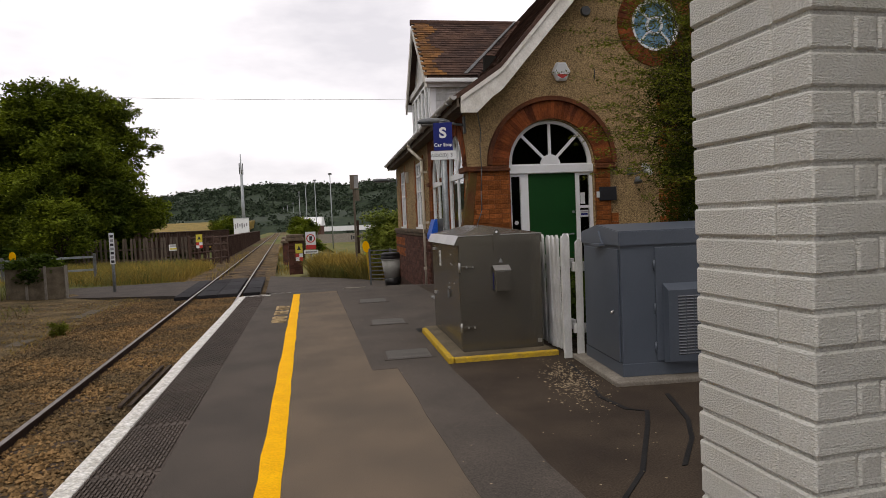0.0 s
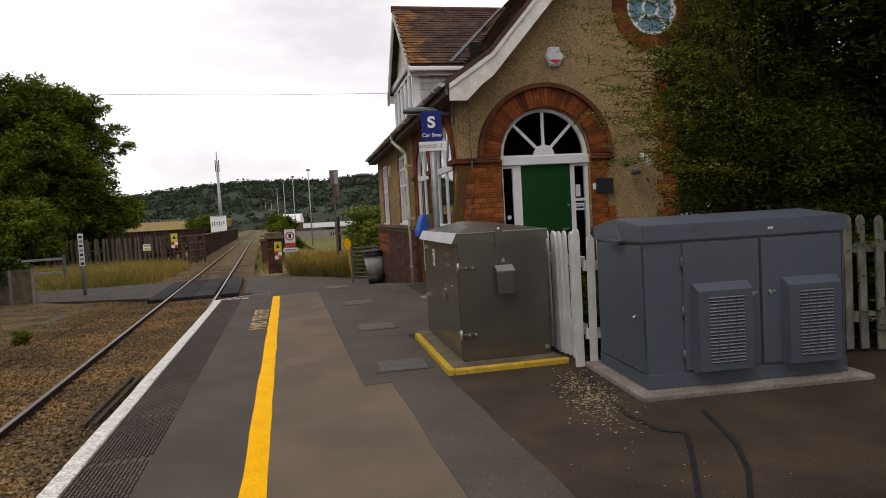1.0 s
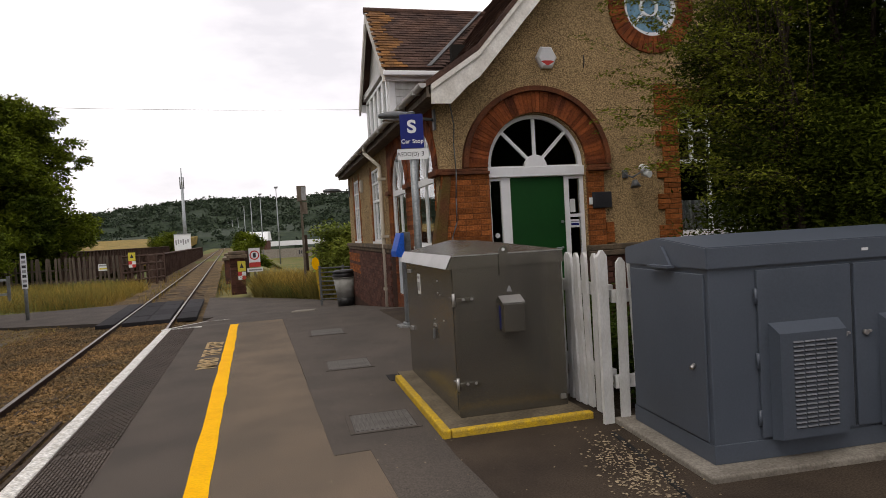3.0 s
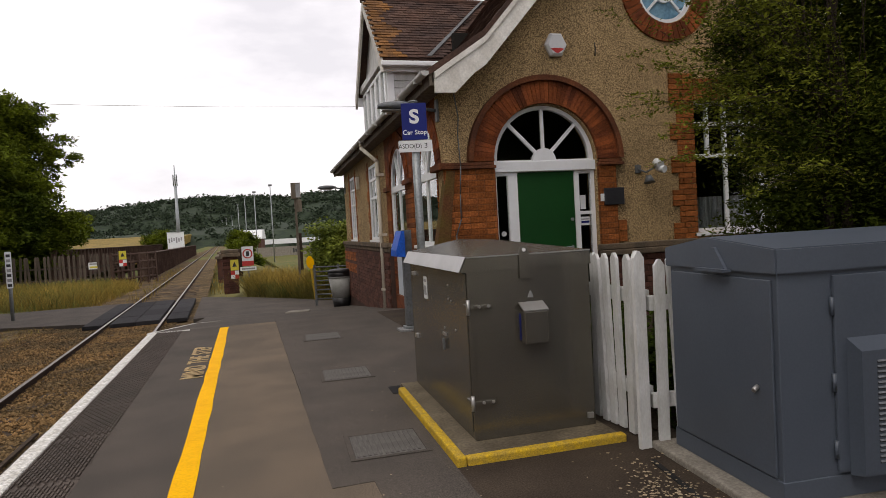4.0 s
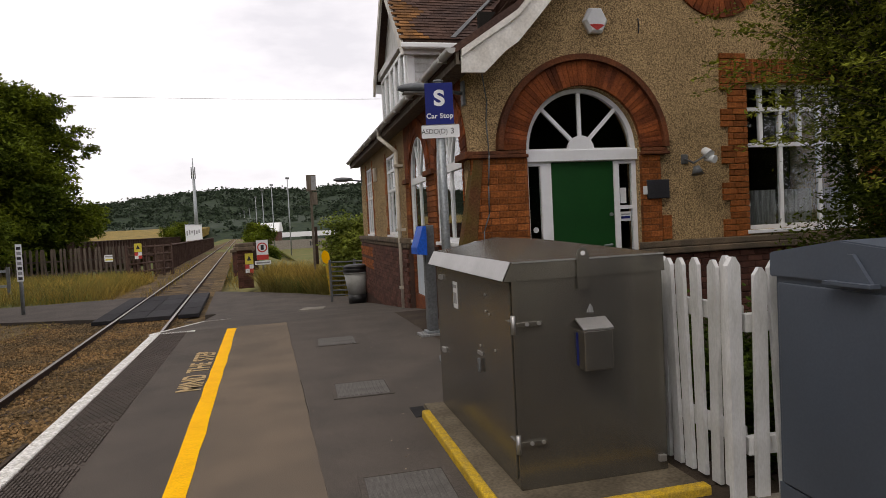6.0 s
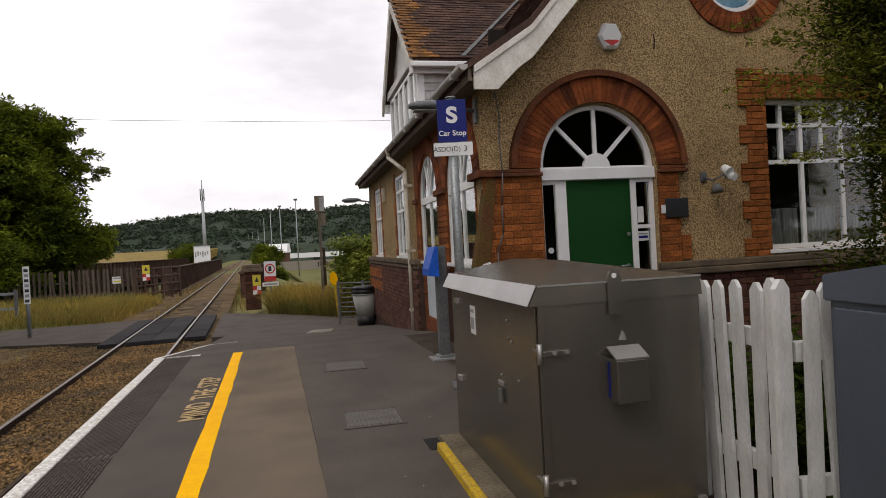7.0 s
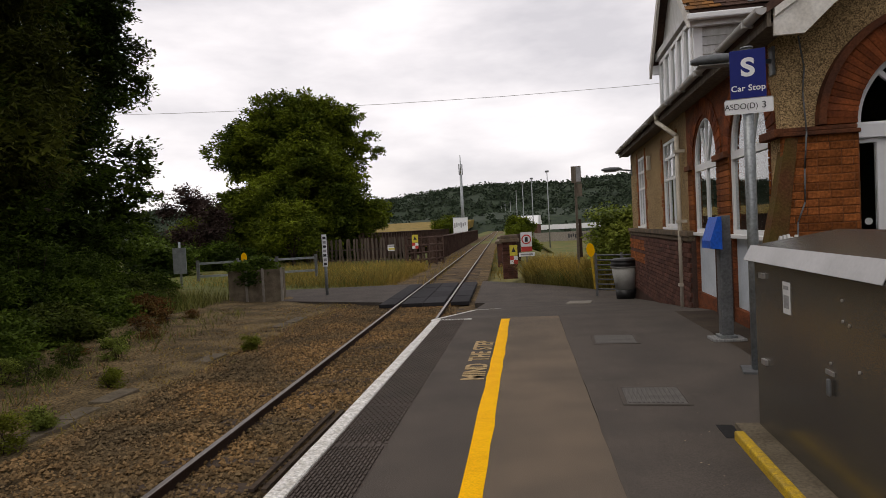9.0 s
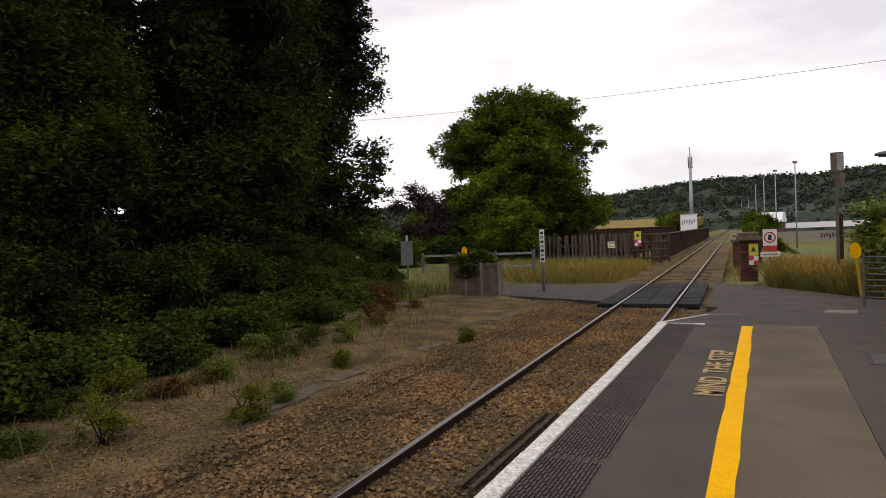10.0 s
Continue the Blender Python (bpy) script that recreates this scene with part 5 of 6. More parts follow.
# ---- grey equipment cabinet on a concrete plinth ----
CM = pose(2.64, 4.33, 0, 0, 0, -7)
solo("cabinet_plinth", box(-0.11, 1.62, -0.135, 0.95, -0.02, 0.035, bevel=0.012), M_CONC, "pale concrete plinth under the cabinet", "plinth", CM)
CW, CD, CHT = 1.505, 0.84, 1.075
cab = thing("equipment_cabinet", "blue-grey painted steel equipment cabinet with ridged lid", "cabinet", CM @ pose(0, 0, 0.036))
part("body", box(0, CW, 0, CD, 0, CHT, bevel=0.005), M_CAB, cab)
part("base_skirt", box(-0.006, CW + 0.006, -0.006, CD + 0.006, 0, 0.10, bevel=0.003), M_CAB, cab)
lidc = bmesh.new()
prism(lidc, [(-0.018, -0.02, CHT - 0.06), (-0.018, CD + 0.02, CHT - 0.06), (-0.018, CD + 0.02, CHT + 0.045), (-0.018, CD * 0.55, CHT + 0.105), (-0.018, -0.02, CHT + 0.055)], (CW + 0.036, 0, 0))
bmesh.ops.bevel(lidc, geom=lidc.edges[:], offset=0.006, segments=2, affect="EDGES")
lp = part("lid", lidc, M_CAB, cab, "low ridged cabinet lid")
part("lid_catch", prism(bmesh.new(), [(-0.02, 0.30, CHT - 0.055), (-0.02, 0.46, CHT - 0.055), (-0.02, 0.41, CHT + 0.055), (-0.02, 0.385, CHT + 0.055)], (-0.016, 0, 0)), M_CAB, lp)
part("lid_catch", box(-0.065, -0.02, 0.28, 0.50, CHT - 0.062, CHT - 0.048), M_CAB, lp)
sd = part("side_door", box(-0.014, -0.001, 0.03, CD - 0.03, 0.11, CHT - 0.085, bevel=0.004), M_CAB, cab)
part("lock", tube(bmesh.new(), (-0.014, 0.13, 0.50), (-0.045, 0.12, 0.485), 0.011, seg=10), M_LOCKER_RIM, sd, "chrome lock")
part("label_plate", box(0.905, 0.945, -0.0225, -0.0205, CHT - 0.015, CHT + 0.0), M_SIGN_W, lp)
for x0, x1, vx, lock in ((0.27, 0.835, 0.325, 0.775), (0.855, 1.47, 1.00, 0.91)):
    fd = part("front_door", box(x0, x1, -0.016, -0.001, 0.115, CHT - 0.08, bevel=0.004), M_CAB, cab)
    part("door_gap", box(x1 + 0.003, x1 + 0.014, -0.004, -0.0005, 0.115, CHT - 0.08), M_CAB_DK, fd)
    part("lock", tube(bmesh.new(), (lock, -0.016, 0.62), (lock, -0.034, 0.62), 0.014, seg=12), M_LOCKER_RIM, fd, "chrome lock")
    part("lock", tube(bmesh.new(), (lock + 0.03, -0.016, 0.625), (lock + 0.03, -0.028, 0.625), 0.008, seg=10), M_LOCKER_RIM, fd)
    if x0 < 0.5:
        for z in (0.22, 0.52, 0.86):
            part("hinge", tube(bmesh.new(), (x0 - 0.008, -0.012, z - 0.04), (x0 - 0.008, -0.012, z + 0.04), 0.009, seg=8), M_CAB, fd)
    ww = 0.42
    hood = bmesh.new()
    vs = [(vx, vx + ww, 0.10, 0.715, -0.017), (vx + 0.012, vx + ww - 0.012, 0.115, 0.665, -0.085)]
    q = [[hood.verts.new(p) for p in ((a, y, c), (b, y, c), (b, y, d), (a, y, d))] for a, b, c, d, y in vs]
    for i in range(4):
        hood.faces.new((q[0][i], q[0][(i + 1) % 4], q[1][(i + 1) % 4], q[1][i]))
    hood.faces.new(q[1])
    hd = part("vent_hood", hood, M_CAB, fd, "projecting louvred vent box")
    slots = bmesh.new()
    for c in range(4):
        for r in range(20):
            xs, zs = vx + 0.088 + c * 0.066, 0.165 + r * 0.0233
            bx(slots, xs, xs + 0.057, -0.0865, -0.084, zs, zs + 0.0075)
    part("vent_grille", slots, M_CAB_DK, hd)
    lv = bmesh.new()
    for c in range(4):
        for r in range(20):
            xs, zs = vx + 0.088 + c * 0.066, 0.1725 + r * 0.0233
            prism(lv, [(xs, -0.086, zs), (xs, -0.094, zs), (xs, -0.086, zs + 0.007)], (0.057, 0, 0))
    part("louvres", lv, M_CAB_LT, hd)

# ---- white picket fence: along the platform, and across behind the cabinet ----
def pointed(w, h, d=0.022):
    return prism(bmesh.new(), [(-w / 2, 0, 0), (w / 2, 0, 0), (w / 2, 0, h - w * 0.55), (0.12 * w, 0, h), (-0.12 * w, 0, h), (-w / 2, 0, h - w * 0.55)], (0, d, 0))




def fence(label, m, length, step, tilt, wood=None, first=0):
    wood = wood or M_WHITE_WOOD
    pick = mesh_of(pointed(0.063, 1.10), "picket", wood)
    f = thing("picket_fence", label, "fence", m, group="picket fences")
    for z in (0.25, 0.82):
        part("fence_rail", box(-0.02, length, 0.024, 0.064, z, z + 0.085, bevel=0.004), wood, f)
    n = int(length / step)
    for i in range(n + 1):
        piece("picket", pick, f, 0, 0, 0, m=pose(0.03 + i * step + RNG.uniform(-0.006, 0.006), 0, 0.03 + RNG.uniform(-0.02, 0.015), RNG.uniform(-1, 1), RNG.uniform(-1.5, 1.5) + tilt, 0))
    for x in [length * k / max(1, round(length / 1.8)) for k in range(first, max(1, round(length / 1.8)) + 1)]:
        part("fence_post", box(x - 0.045, x + 0.045, 0.066, 0.15, -0.02, 1.04, bevel=0.006), wood, f)
    return f


fence("white pointed picket fence running beside the platform", pose(2.66, 5.36, 0, 0, 0, 87.5) @ Matrix.Diagonal((1, -1, 1, 1)), 4.2, 0.104, 0, None, 1)
cross = fence("white picket fence behind the cabinet", pose(2.69, 5.25, -0.03, 0, 0, -7), 0.42, 0.125, 0, None, 2)
corner = solo("gate_post", pointed(0.070, 1.14, 0.03), M_WHITE_WOOD, "white pointed gate post at the fence corner", "post", pose(2.605, 5.26, 0.0, 0, 0, 0))
part("broken_picket", prism(bmesh.new(), [(-0.03, 0, 0), (0.03, 0, 0), (0.03, 0, 0.98), (0.012, 0, 0.95), (0.0, 0, 1.0), (-0.012, 0, 1.07), (-0.03, 0, 1.08)], (0, 0.022, 0)), M_WHITE_WOOD, cross, "broken white picket with a split top", pose(-0.055, 0.06, 0.03, 0, 0, 80))
# weathered wood, its colour darkened further for the shade under the trees
fence("white picket fence beyond the cabinet", pose(4.42, 4.70, 0, 0, 0, -12), 2.6, 0.135, 0, M_SHADED_WOOD)

# ---- car stop sign ----
cs = thing("stop_sign", "blue and white train stop sign on a grey post", "sign", pose(2.37, 8.86, 0, 0, 0, -14))
part("pole", tube(bmesh.new(), (0, 0.04, 0), (0, 0.04, 2.73), 0.044, seg=16), M_STEEL, cs)
part("pole_cap", tube(bmesh.new(), (0, 0.04, 2.73), (0, 0.04, 2.745), 0.05, seg=16), M_STEEL, cs)
pn = part("blue_panel", box(-0.137, 0.137, -0.008, 0, 2.315, 2.715, bevel=0.003), M_BLUE, cs, "dark blue sign panel")
text("S", 0.205, M_SIGN_W, pn, pose(0, -0.0095, 2.50, 90, 0, 0), "letter", 1.12, bold=0.035)
text("Car Stop", 0.068, M_SIGN_W, pn, pose(0, -0.0095, 2.375, 90, 0, 0), "lettering", 1.0, 1.06, bold=0.018)
wp = part("white_plate", box(-0.185, 0.185, -0.010, -0.002, 2.185, 2.312, bevel=0.012), M_SIGN_W, cs, "white plate under the panel")
text("ASDO(D)", 0.068, M_INK, wp, pose(-0.058, -0.0115, 2.225, 90, 0, 0), "lettering", 0.92)
text("3", 0.078, M_INK, wp, pose(0.115, -0.0115, 2.222, 90, 0, 0), "lettering", 1.0)
part("clamp", box(-0.05, 0.05, 0, 0.05, 2.42, 2.45), M_STEEL, cs)
part("clamp", box(-0.05, 0.05, 0, 0.05, 2.60, 2.63), M_STEEL, cs)
part("base_plate", box(-0.12, 0.12, -0.1, 0.18, 0, 0.02), M_STEEL_DK, cs)

tp = thing("ticket_post", "short grey post with a bright blue hood", "post", pose(2.60, 10.35, 0.0, 0, 0, 0))
part("base_plate", box(-0.17, 0.17, -0.13, 0.13, 0, 0.03, bevel=0.006), M_CURTAIN, tp)
part("foot", box(-0.09, 0.09, -0.09, 0.09, 0.03, 0.06, bevel=0.006), M_STEEL, tp)
part("post", box(-0.06, 0.06, -0.06, 0.06, 0.06, 1.34, bevel=0.008), M_STEEL_DK, tp)
part("blue_hood", prism(bmesh.new(), [(-0.065, -0.17, 1.33), (-0.105, -0.17, 1.33), (-0.185, -0.17, 1.08), (-0.185, -0.17, 1.00), (-0.065, -0.17, 0.985)], (0, 0.30, 0)), M_BLUE_BR, tp, "bright blue plastic hood")

# ---- litter bin and railing at the far corner ----
b = thing("litter_bin", "round litter bin, black top and grey body", "bin", pose(3.20, 20.0, ramp(20.0)) @ Matrix.Diagonal((0.85, 0.85, 0.85, 1)))
part("base", tube(bmesh.new(), (0, 0, 0), (0, 0, 0.30), 0.27, 0.31, 8), M_BLACK, b)
part("body", tube(bmesh.new(), (0, 0, 0.30), (0, 0, 1.0), 0.29, 0.40, 8), M_BIN, b, "pale grey tapering body")
part("top_band", tube(bmesh.new(), (0, 0, 1.0), (0, 0, 1.16), 0.42, 0.40, 8), M_BLACK, b)
part("lid", tube(bmesh.new(), (0, 0, 1.16), (0, 0, 1.24), 0.43, 0.34, 8), M_BLACK, b)
part("liner", tube(bmesh.new(), (0, 0, 0.96), (0, 0, 1.005), 0.41, 0.425, 8), M_GREY_PL, b, "grey bag folded over the rim")
rl = thing("metal_railing", "grey tubular metal railing beside the path", "railing", pose(2.72, 21.9, -0.82, 0, 0, -25))
for x in (0, 0.75, 1.5):
    part("post", box(x - 0.03, x + 0.03, -0.03, 0.03, 0, 1.25), M_STEEL_DK, rl)
for k in range(8):
    part("bar", tube(bmesh.new(), (0, 0, 0.2 + k * 0.14), (1.5, 0, 0.2 + k * 0.14), 0.022, seg=8), M_STEEL_DK, rl)

# ---- far side of the path ----
hy = thing("marker_post", "leaning yellow marker post with rounded plate", "marker post", Matrix.Translation((2.93, 23.9, -0.84)) @ pose(0, 0, 0, 0, -5, 0), group="yellow markers")
part("post", box(-0.035, 0.035, -0.02, 0.02, 0, 1.1), M_YELLOW_OLD, hy)
part("plate", prism(bmesh.new(), [(0.13 * math.cos(radians(a)), -0.03, 1.28 + 0.22 * math.sin(radians(a))) for a in range(0, 360, 24)], (0, 0.03, 0)), M_YELLOW, hy)
copy_thing(hy, pose(-11.2, 29.5, -0.75))
tl = thing("board_post", "tall grey timber post with a small notice board", "post", pose(2.74, 26.9, -0.84, 0, 0, 0))
part("post", box(-0.042, 0.042, -0.04, 0.04, 0, 4.2), M_OLD_TIMBER, tl)
part("board", box(-0.15, 0.20, -0.10, -0.055, 3.62, 4.22), M_OLD_TIMBER, tl)
part("board", box(0.04, 0.22, -0.10, -0.055, 3.12, 3.58), M_OLD_TIMBER, tl)
part("board_face", box(0.02, 0.19, -0.108, -0.1005, 3.66, 4.18), M_SIGN_G, tl)
part("post_stub", box(0.055, 0.15, -0.06, 0.06, 0.9, 2.3), M_RUST, tl)
ns = thing("prohibition_sign", "white and red warning sign on a post", "sign", pose(0.92, 29.6, -0.62, 0, 0, 4))
part("post", box(-0.03, 0.03, 0.0, 0.06, -0.3, 1.5), M_STEEL_DK, ns)
part("panel", box(-0.23, 0.23, -0.015, 0, 0.86, 1.66), M_SIGN_W, ns)
part("red_band", box(-0.23, 0.23, -0.019, -0.0155, 0.86, 1.06), M_SIGN_R, ns)
part("red_ring", plate(arc(0, 1.36, 0.2, 0, 360, 24)[:-1], [arc(0, 1.36, 0.15, 0, 360, 24)[:-1]], lambda u, v: (u, -0.019, v), (0, 0.003, 0)), M_SIGN_R, ns)
part("dark_symbol", box(-0.06, 0.06, -0.019, -0.0155, 1.26, 1.46), M_INK, ns)
part("lower_plate", box(-0.32, 0.32, -0.015, 0, 0.66, 0.82), M_SIGN_W, ns)
part("grey_bars", box(-0.26, 0.26, -0.019, -0.0155, 0.71, 0.77), M_SIGN_G, ns)


def hazard_sign(m):
    s = thing("hazard_sign", "small yellow and red chequered notice", "sign", m, group="hazard signs")
    part("panel", box(-0.22, 0.22, -0.02, 0, 0.42, 0.95), M_SIGN_Y, s)
    part("dark_symbol", prism(bmesh.new(), [(-0.12, -0.024, 0.6), (0.12, -0.024, 0.6), (0, -0.024, 0.85)], (0, 0.003, 0)), M_INK, s)
    for i in range(2):
        for k in range(2):
            part("check", box(-0.22 + 0.22 * i, 0.22 * i, -0.02, 0, 0.2 * k, 0.2 + 0.2 * k), M_SIGN_R if (i + k) % 2 else M_SIGN_W, s)


bp = thing("bridge_pier", "dark brick gate pier with a stone cap", "pier", pose(0.20, 31.0, -0.95, 0, 0, 2) @ Matrix.Diagonal((1, 1, 1.18, 1)))
part("shaft", box(-0.30, 0.30, -0.4, 0.5, 0, 1.34), M_BRICK_DK, bp)
for r in range(17):
    for i in range(3):
        piece("brick", brick_mesh(0.195, 0.03, CH - 0.009, M_BRICK_DK), bp, -0.31 + 0.205 * i + (0.0 if r % 2 else 0.02), -0.43, r * CH)
part("cap", box(-0.42, 0.42, -0.56, 0.66, 1.34, 1.47, bevel=0.02), M_STONE, bp)
part("cap", box(-0.36, 0.36, -0.48, 0.58, 1.47, 1.60, bevel=0.03), M_STONE, bp)
hazard_sign(pose(0.38, 30.54, -0.31) @ Matrix.Diagonal((0.75, 1, 0.85, 1)))
for yy, h in ((39, 1.3), (52, 1.3)):
    q = thing("parapet_pier", "brown brick bridge parapet pier", "pier", pose(0.25 - 0.0157 * yy + 0.35, yy, -0.95), group="parapet piers")
    part("shaft", box(-0.5, 0.5, -0.4, 5.5, 0, h), M_BRICK_DK, q)
    part("cap", box(-0.6, 0.6, -0.5, 5.6, h, h + 0.15, bevel=0.02), M_STONE, q)
cab2 = solo("line_cabinet", box(-0.5, 0.5, -0.4, 0.4, 0, 1.7, bevel=0.02), M_RUST, "rusty brown lineside equipment cabinet", "cabinet", pose(0.35, 44, -0.95))


def girder(name, label, x0, y0, x1, y1, z0, h, group):
    g = thing(name, label, "bridge girder", group=group)
    d = Vector((x1 - x0, y1 - y0, 0))
    L, u = d.length, d.normalized()
    nrm = Vector((-u.y, u.x, 0))
    o = Vector((x0, y0, z0))

    def slab(a, b, t0, t1, za, zb):
        p = [o + u * a + nrm * t0, o + u * b + nrm * t0, o + u * b + nrm * t1, o + u * a + nrm * t1]
        return prism(bmesh.new(), [tuple(k + Vector((0, 0, za))) for k in p], (0, 0, zb - za))
    part("web", slab(0, L, -0.02, 0.02, 0.05, h), M_GIRDER, g)
    part("top_flange", slab(0, L, -0.22, 0.22, h, h + 0.06), M_GIRDER, g)
    part("bottom_flange", slab(0, L, -0.22, 0.22, 0, 0.05), M_GIRDER, g)
    for i in range(int(L / 1.5) + 1):
        part("stiffener", slab(i * 1.5, i * 1.5 + 0.06, -0.2, 0.2, 0.05, h), M_GIRDER, g)


girder("bridge_girder", "brown riveted steel bridge girder along the track", rail_x(-3.05, 46), 46, rail_x(-3.05, 125), 125, -1.0, 1.75, "bridge girders")
girder("far_girder", "brown steel girder of the disused neighbouring bridge", rail_x(-8.9, 50), 50, rail_x(-8.9, 128), 128, -0.9, 2.15, "bridge girders")
gr = thing("guard_rail", "rusty brown guard rail at the bridge end", "railing", pose(rail_x(-4.2, 41.5), 41.5, -0.95, 0, 0, 62) @ Matrix.Diagonal((1, 1, 1.36, 1)))
for x in (0, 0.8, 1.6, 2.4, 3.2, 4.0):
    part("post", box(x - 0.06, x + 0.06, -0.05, 0.05, 0, 1.4), M_GIRDER, gr)
for k in range(4):
    part("bar", tube(bmesh.new(), (0, 0, 0.3 + k * 0.34), (4.0, 0, 0.3 + k * 0.34), 0.045, seg=8), M_GIRDER, gr)
for k in range(9):
    part("slat", box(0.1 + k * 0.44, 0.3 + k * 0.44, 0.05, 0.07, 0.1, 1.1), M_GIRDER, gr)
hazard_sign(Matrix.Translation((rail_x(-3.6, 42.4), 41.55, 0.22)) @ Matrix.Diagonal((0.85, 1, 0.9, 1)))
pal = thing("palisade_fence", "weathered brown palisade fence with a small notice", "fence", pose(-13.6, 45.0, -0.9, 0, 0, -9))
pm = mesh_of(pointed(0.13, 1.88, 0.04), "pale", M_PALISADE)
for i in range(29):
    piece("pale", pm, pal, 0, 0, 0, m=pose(i * 0.27, RNG.uniform(-0.02, 0.02), 0, RNG.uniform(-2, 2), RNG.uniform(-4, 4), 0))
for z in (0.4, 1.1):
    part("fence_rail", box(0, 7.7, 0.045, 0.10, z, z + 0.09), M_PALISADE, pal)
part("notice", box(5.9, 6.45, -0.04, -0.01, 0.98, 1.38), M_SIGN_W, pal, "pale notice board")
part("notice_bars", box(5.96, 6.39, -0.046, -0.0405, 1.24, 1.33), M_SIGN_G, pal)
part("notice_bars", box(5.96, 6.39, -0.046, -0.0405, 1.05, 1.15), M_SIGN_Y, pal)
ms = thing("distance_marker", "grey post with a narrow white lettered plate", "post", pose(-6.33, 25.3, -0.94, 0, 0, 10))
part("post", tube(bmesh.new(), (0, 0.04, 0), (0, 0.04, 2.3), 0.055, seg=12), M_STEEL, ms)
part("plate", box(-0.085, 0.085, -0.02, 0, 1.15, 2.3), M_SIGN_W, ms)
for k in range(7):
    part("dark_bars", box(-0.055, 0.055, -0.026, -0.0205, 1.2 + k * 0.155, 1.29 + k * 0.155), M_SIGN_G if k % 2 else M_INK, ms)
cb = thing("concrete_bin", "grey concrete panel box overgrown with ivy", "concrete box", pose(-9.2, 23.6, -0.88, 0, 0, 12))
for x0, x1, y0, y1 in ((0, 1.7, 0, 0.1), (0, 1.7, 1.1, 1.2), (0, 0.1, 0.104, 1.096), (1.6, 1.7, 0.104, 1.096)):
    part("panel", box(x0, x1, y0, y1, 0, 1.15, bevel=0.012), M_CONC_DK, cb)
for x in (0.55, 1.1, 1.72):
    part("rib", box(x, x + 0.08, -0.04, -0.002, 0, 1.2, bevel=0.01), M_CONC, cb)
sb = thing("sign_back", "grey sign back on two metal posts", "sign", pose(-13.7, 28.7, -0.75, 0, 0, 5))
part("panel", box(-0.28, 0.28, 0, 0.04, 0.75, 1.85), M_STEEL, sb)
part("post", tube(bmesh.new(), (0, 0.07, 0), (0, 0.07, 2.1), 0.05, seg=10), M_STEEL, sb)
wr = thing("wooden_rail", "low grey post and rail fence", "fence", pose(-14.2, 31.2, -0.8, 0, 0, 12))
for x in (0, 1.8, 3.6, 5.4):
    part("post", box(x - 0.06, x + 0.06, -0.06, 0.06, 0, 1.25), M_STEEL_DK, wr)
for z in (0.45, 1.05):
    part("rail_bar", box(0, 5.4, -0.03, 0.03, z, z + 0.1), M_STEEL, wr)

# ---- the distance ----
mast = thing("radio_mast", "slim grey mast beside a white cabin", "mast", pose(-10.8, 150, -1.4))
part("mast_pole", tube(bmesh.new(), (0, 0, 0), (0, 0, 15), 0.45, 0.28, 10), M_STEEL, mast)
part("antenna", tube(bmesh.new(), (0, 0, 15), (0, 0, 19.5), 0.16, 0.10, 8), M_STEEL, mast)
for s in (-0.35, 0.35):
    part("antenna", tube(bmesh.new(), (s, 0, 15), (s, 0, 17.5), 0.12, seg=8), M_STEEL_DK, mast)
hut = thing("white_cabin", "white painted cabin with dark scrawls", "cabin", pose(-9.9, 130, -0.9))
part("walls", box(-1.4, 1.4, 0, 2, 0, 4.3), M_SIGN_W, hut)
part("roof", box(-1.5, 1.5, -0.1, 2.1, 4.3, 4.42), M_STEEL, hut)
for k in range(6):
    part("scrawl", box(-1.2 + k * 0.42, -0.95 + k * 0.42, -0.03, -0.005, 2.3 + 0.2 * (k % 3), 3.2 + 0.15 * (k % 2)), M_SIGN_G, hut)
sh = thing("sports_hall", "white and brown pavilion by the playing field", "building", pose(5.4, 240, -4, 0, 0, -12))
part("walls", box(-4.4, 4.4, 0, 8, 0, 5.5), M_BRICK_DK, sh)
part("roof", prism(bmesh.new(), [(-4.8, -0.5, 5.3), (-4.8, 8.5, 5.3), (-4.8, 6, 8.6), (-4.8, 2, 8.6)], (9.6, 0, 0)), M_SIGN_W, sh)
lm = thing("floodlight_mast", "tall thin floodlight mast by the playing field", "mast", pose(8.9, 150, -5), group="floodlight masts")
part("mast_pole", tube(bmesh.new(), (0, 0, 0), (0, 0, 18), 0.15, 0.09, 8), M_STEEL, lm)
part("lamp_head", box(-0.4, 0.4, -0.3, 0.3, 18, 18.4), M_STEEL_DK, lm)
for x, y in ((6.0, 170), (4.0, 190), (2.4, 225), (0.2, 330), (-2.8, 360), (-5.5, 400)):
    copy_thing(lm, pose(x, y, -5))
fwall = thing("field_wall", "pale grey wall with dark scrawls by the playing field", "wall", pose(5.0, 190, -3.9, 0, 0, -4))
part("wall_panel", box(0, 60, 0, 0.3, 0, 2.6), M_CONC, fwall)
for k in range(22):
    part("scrawl", box(11.5 + k * 0.62, 11.9 + k * 0.62, -0.03, -0.004, 0.7 + 0.2 * (k % 3), 2.0 - 0.2 * (k % 2)), M_INK, fwall)
solo("boundary_board", box(0, 160, 0, 0.3, 0, 2.0), M_SIGN_W, "long white board round the playing field", "board", pose(10, 270, -1.2, 0, 0, -8))
strip("meadow", [(-16, 138), (-75, 138), (-95, 300), (-17, 300)], lambda x, y: 0.7 + (y - 138) * 0.026, M_GRASS_DRY, "pale dry meadow rising beyond the bridge", 3.0)
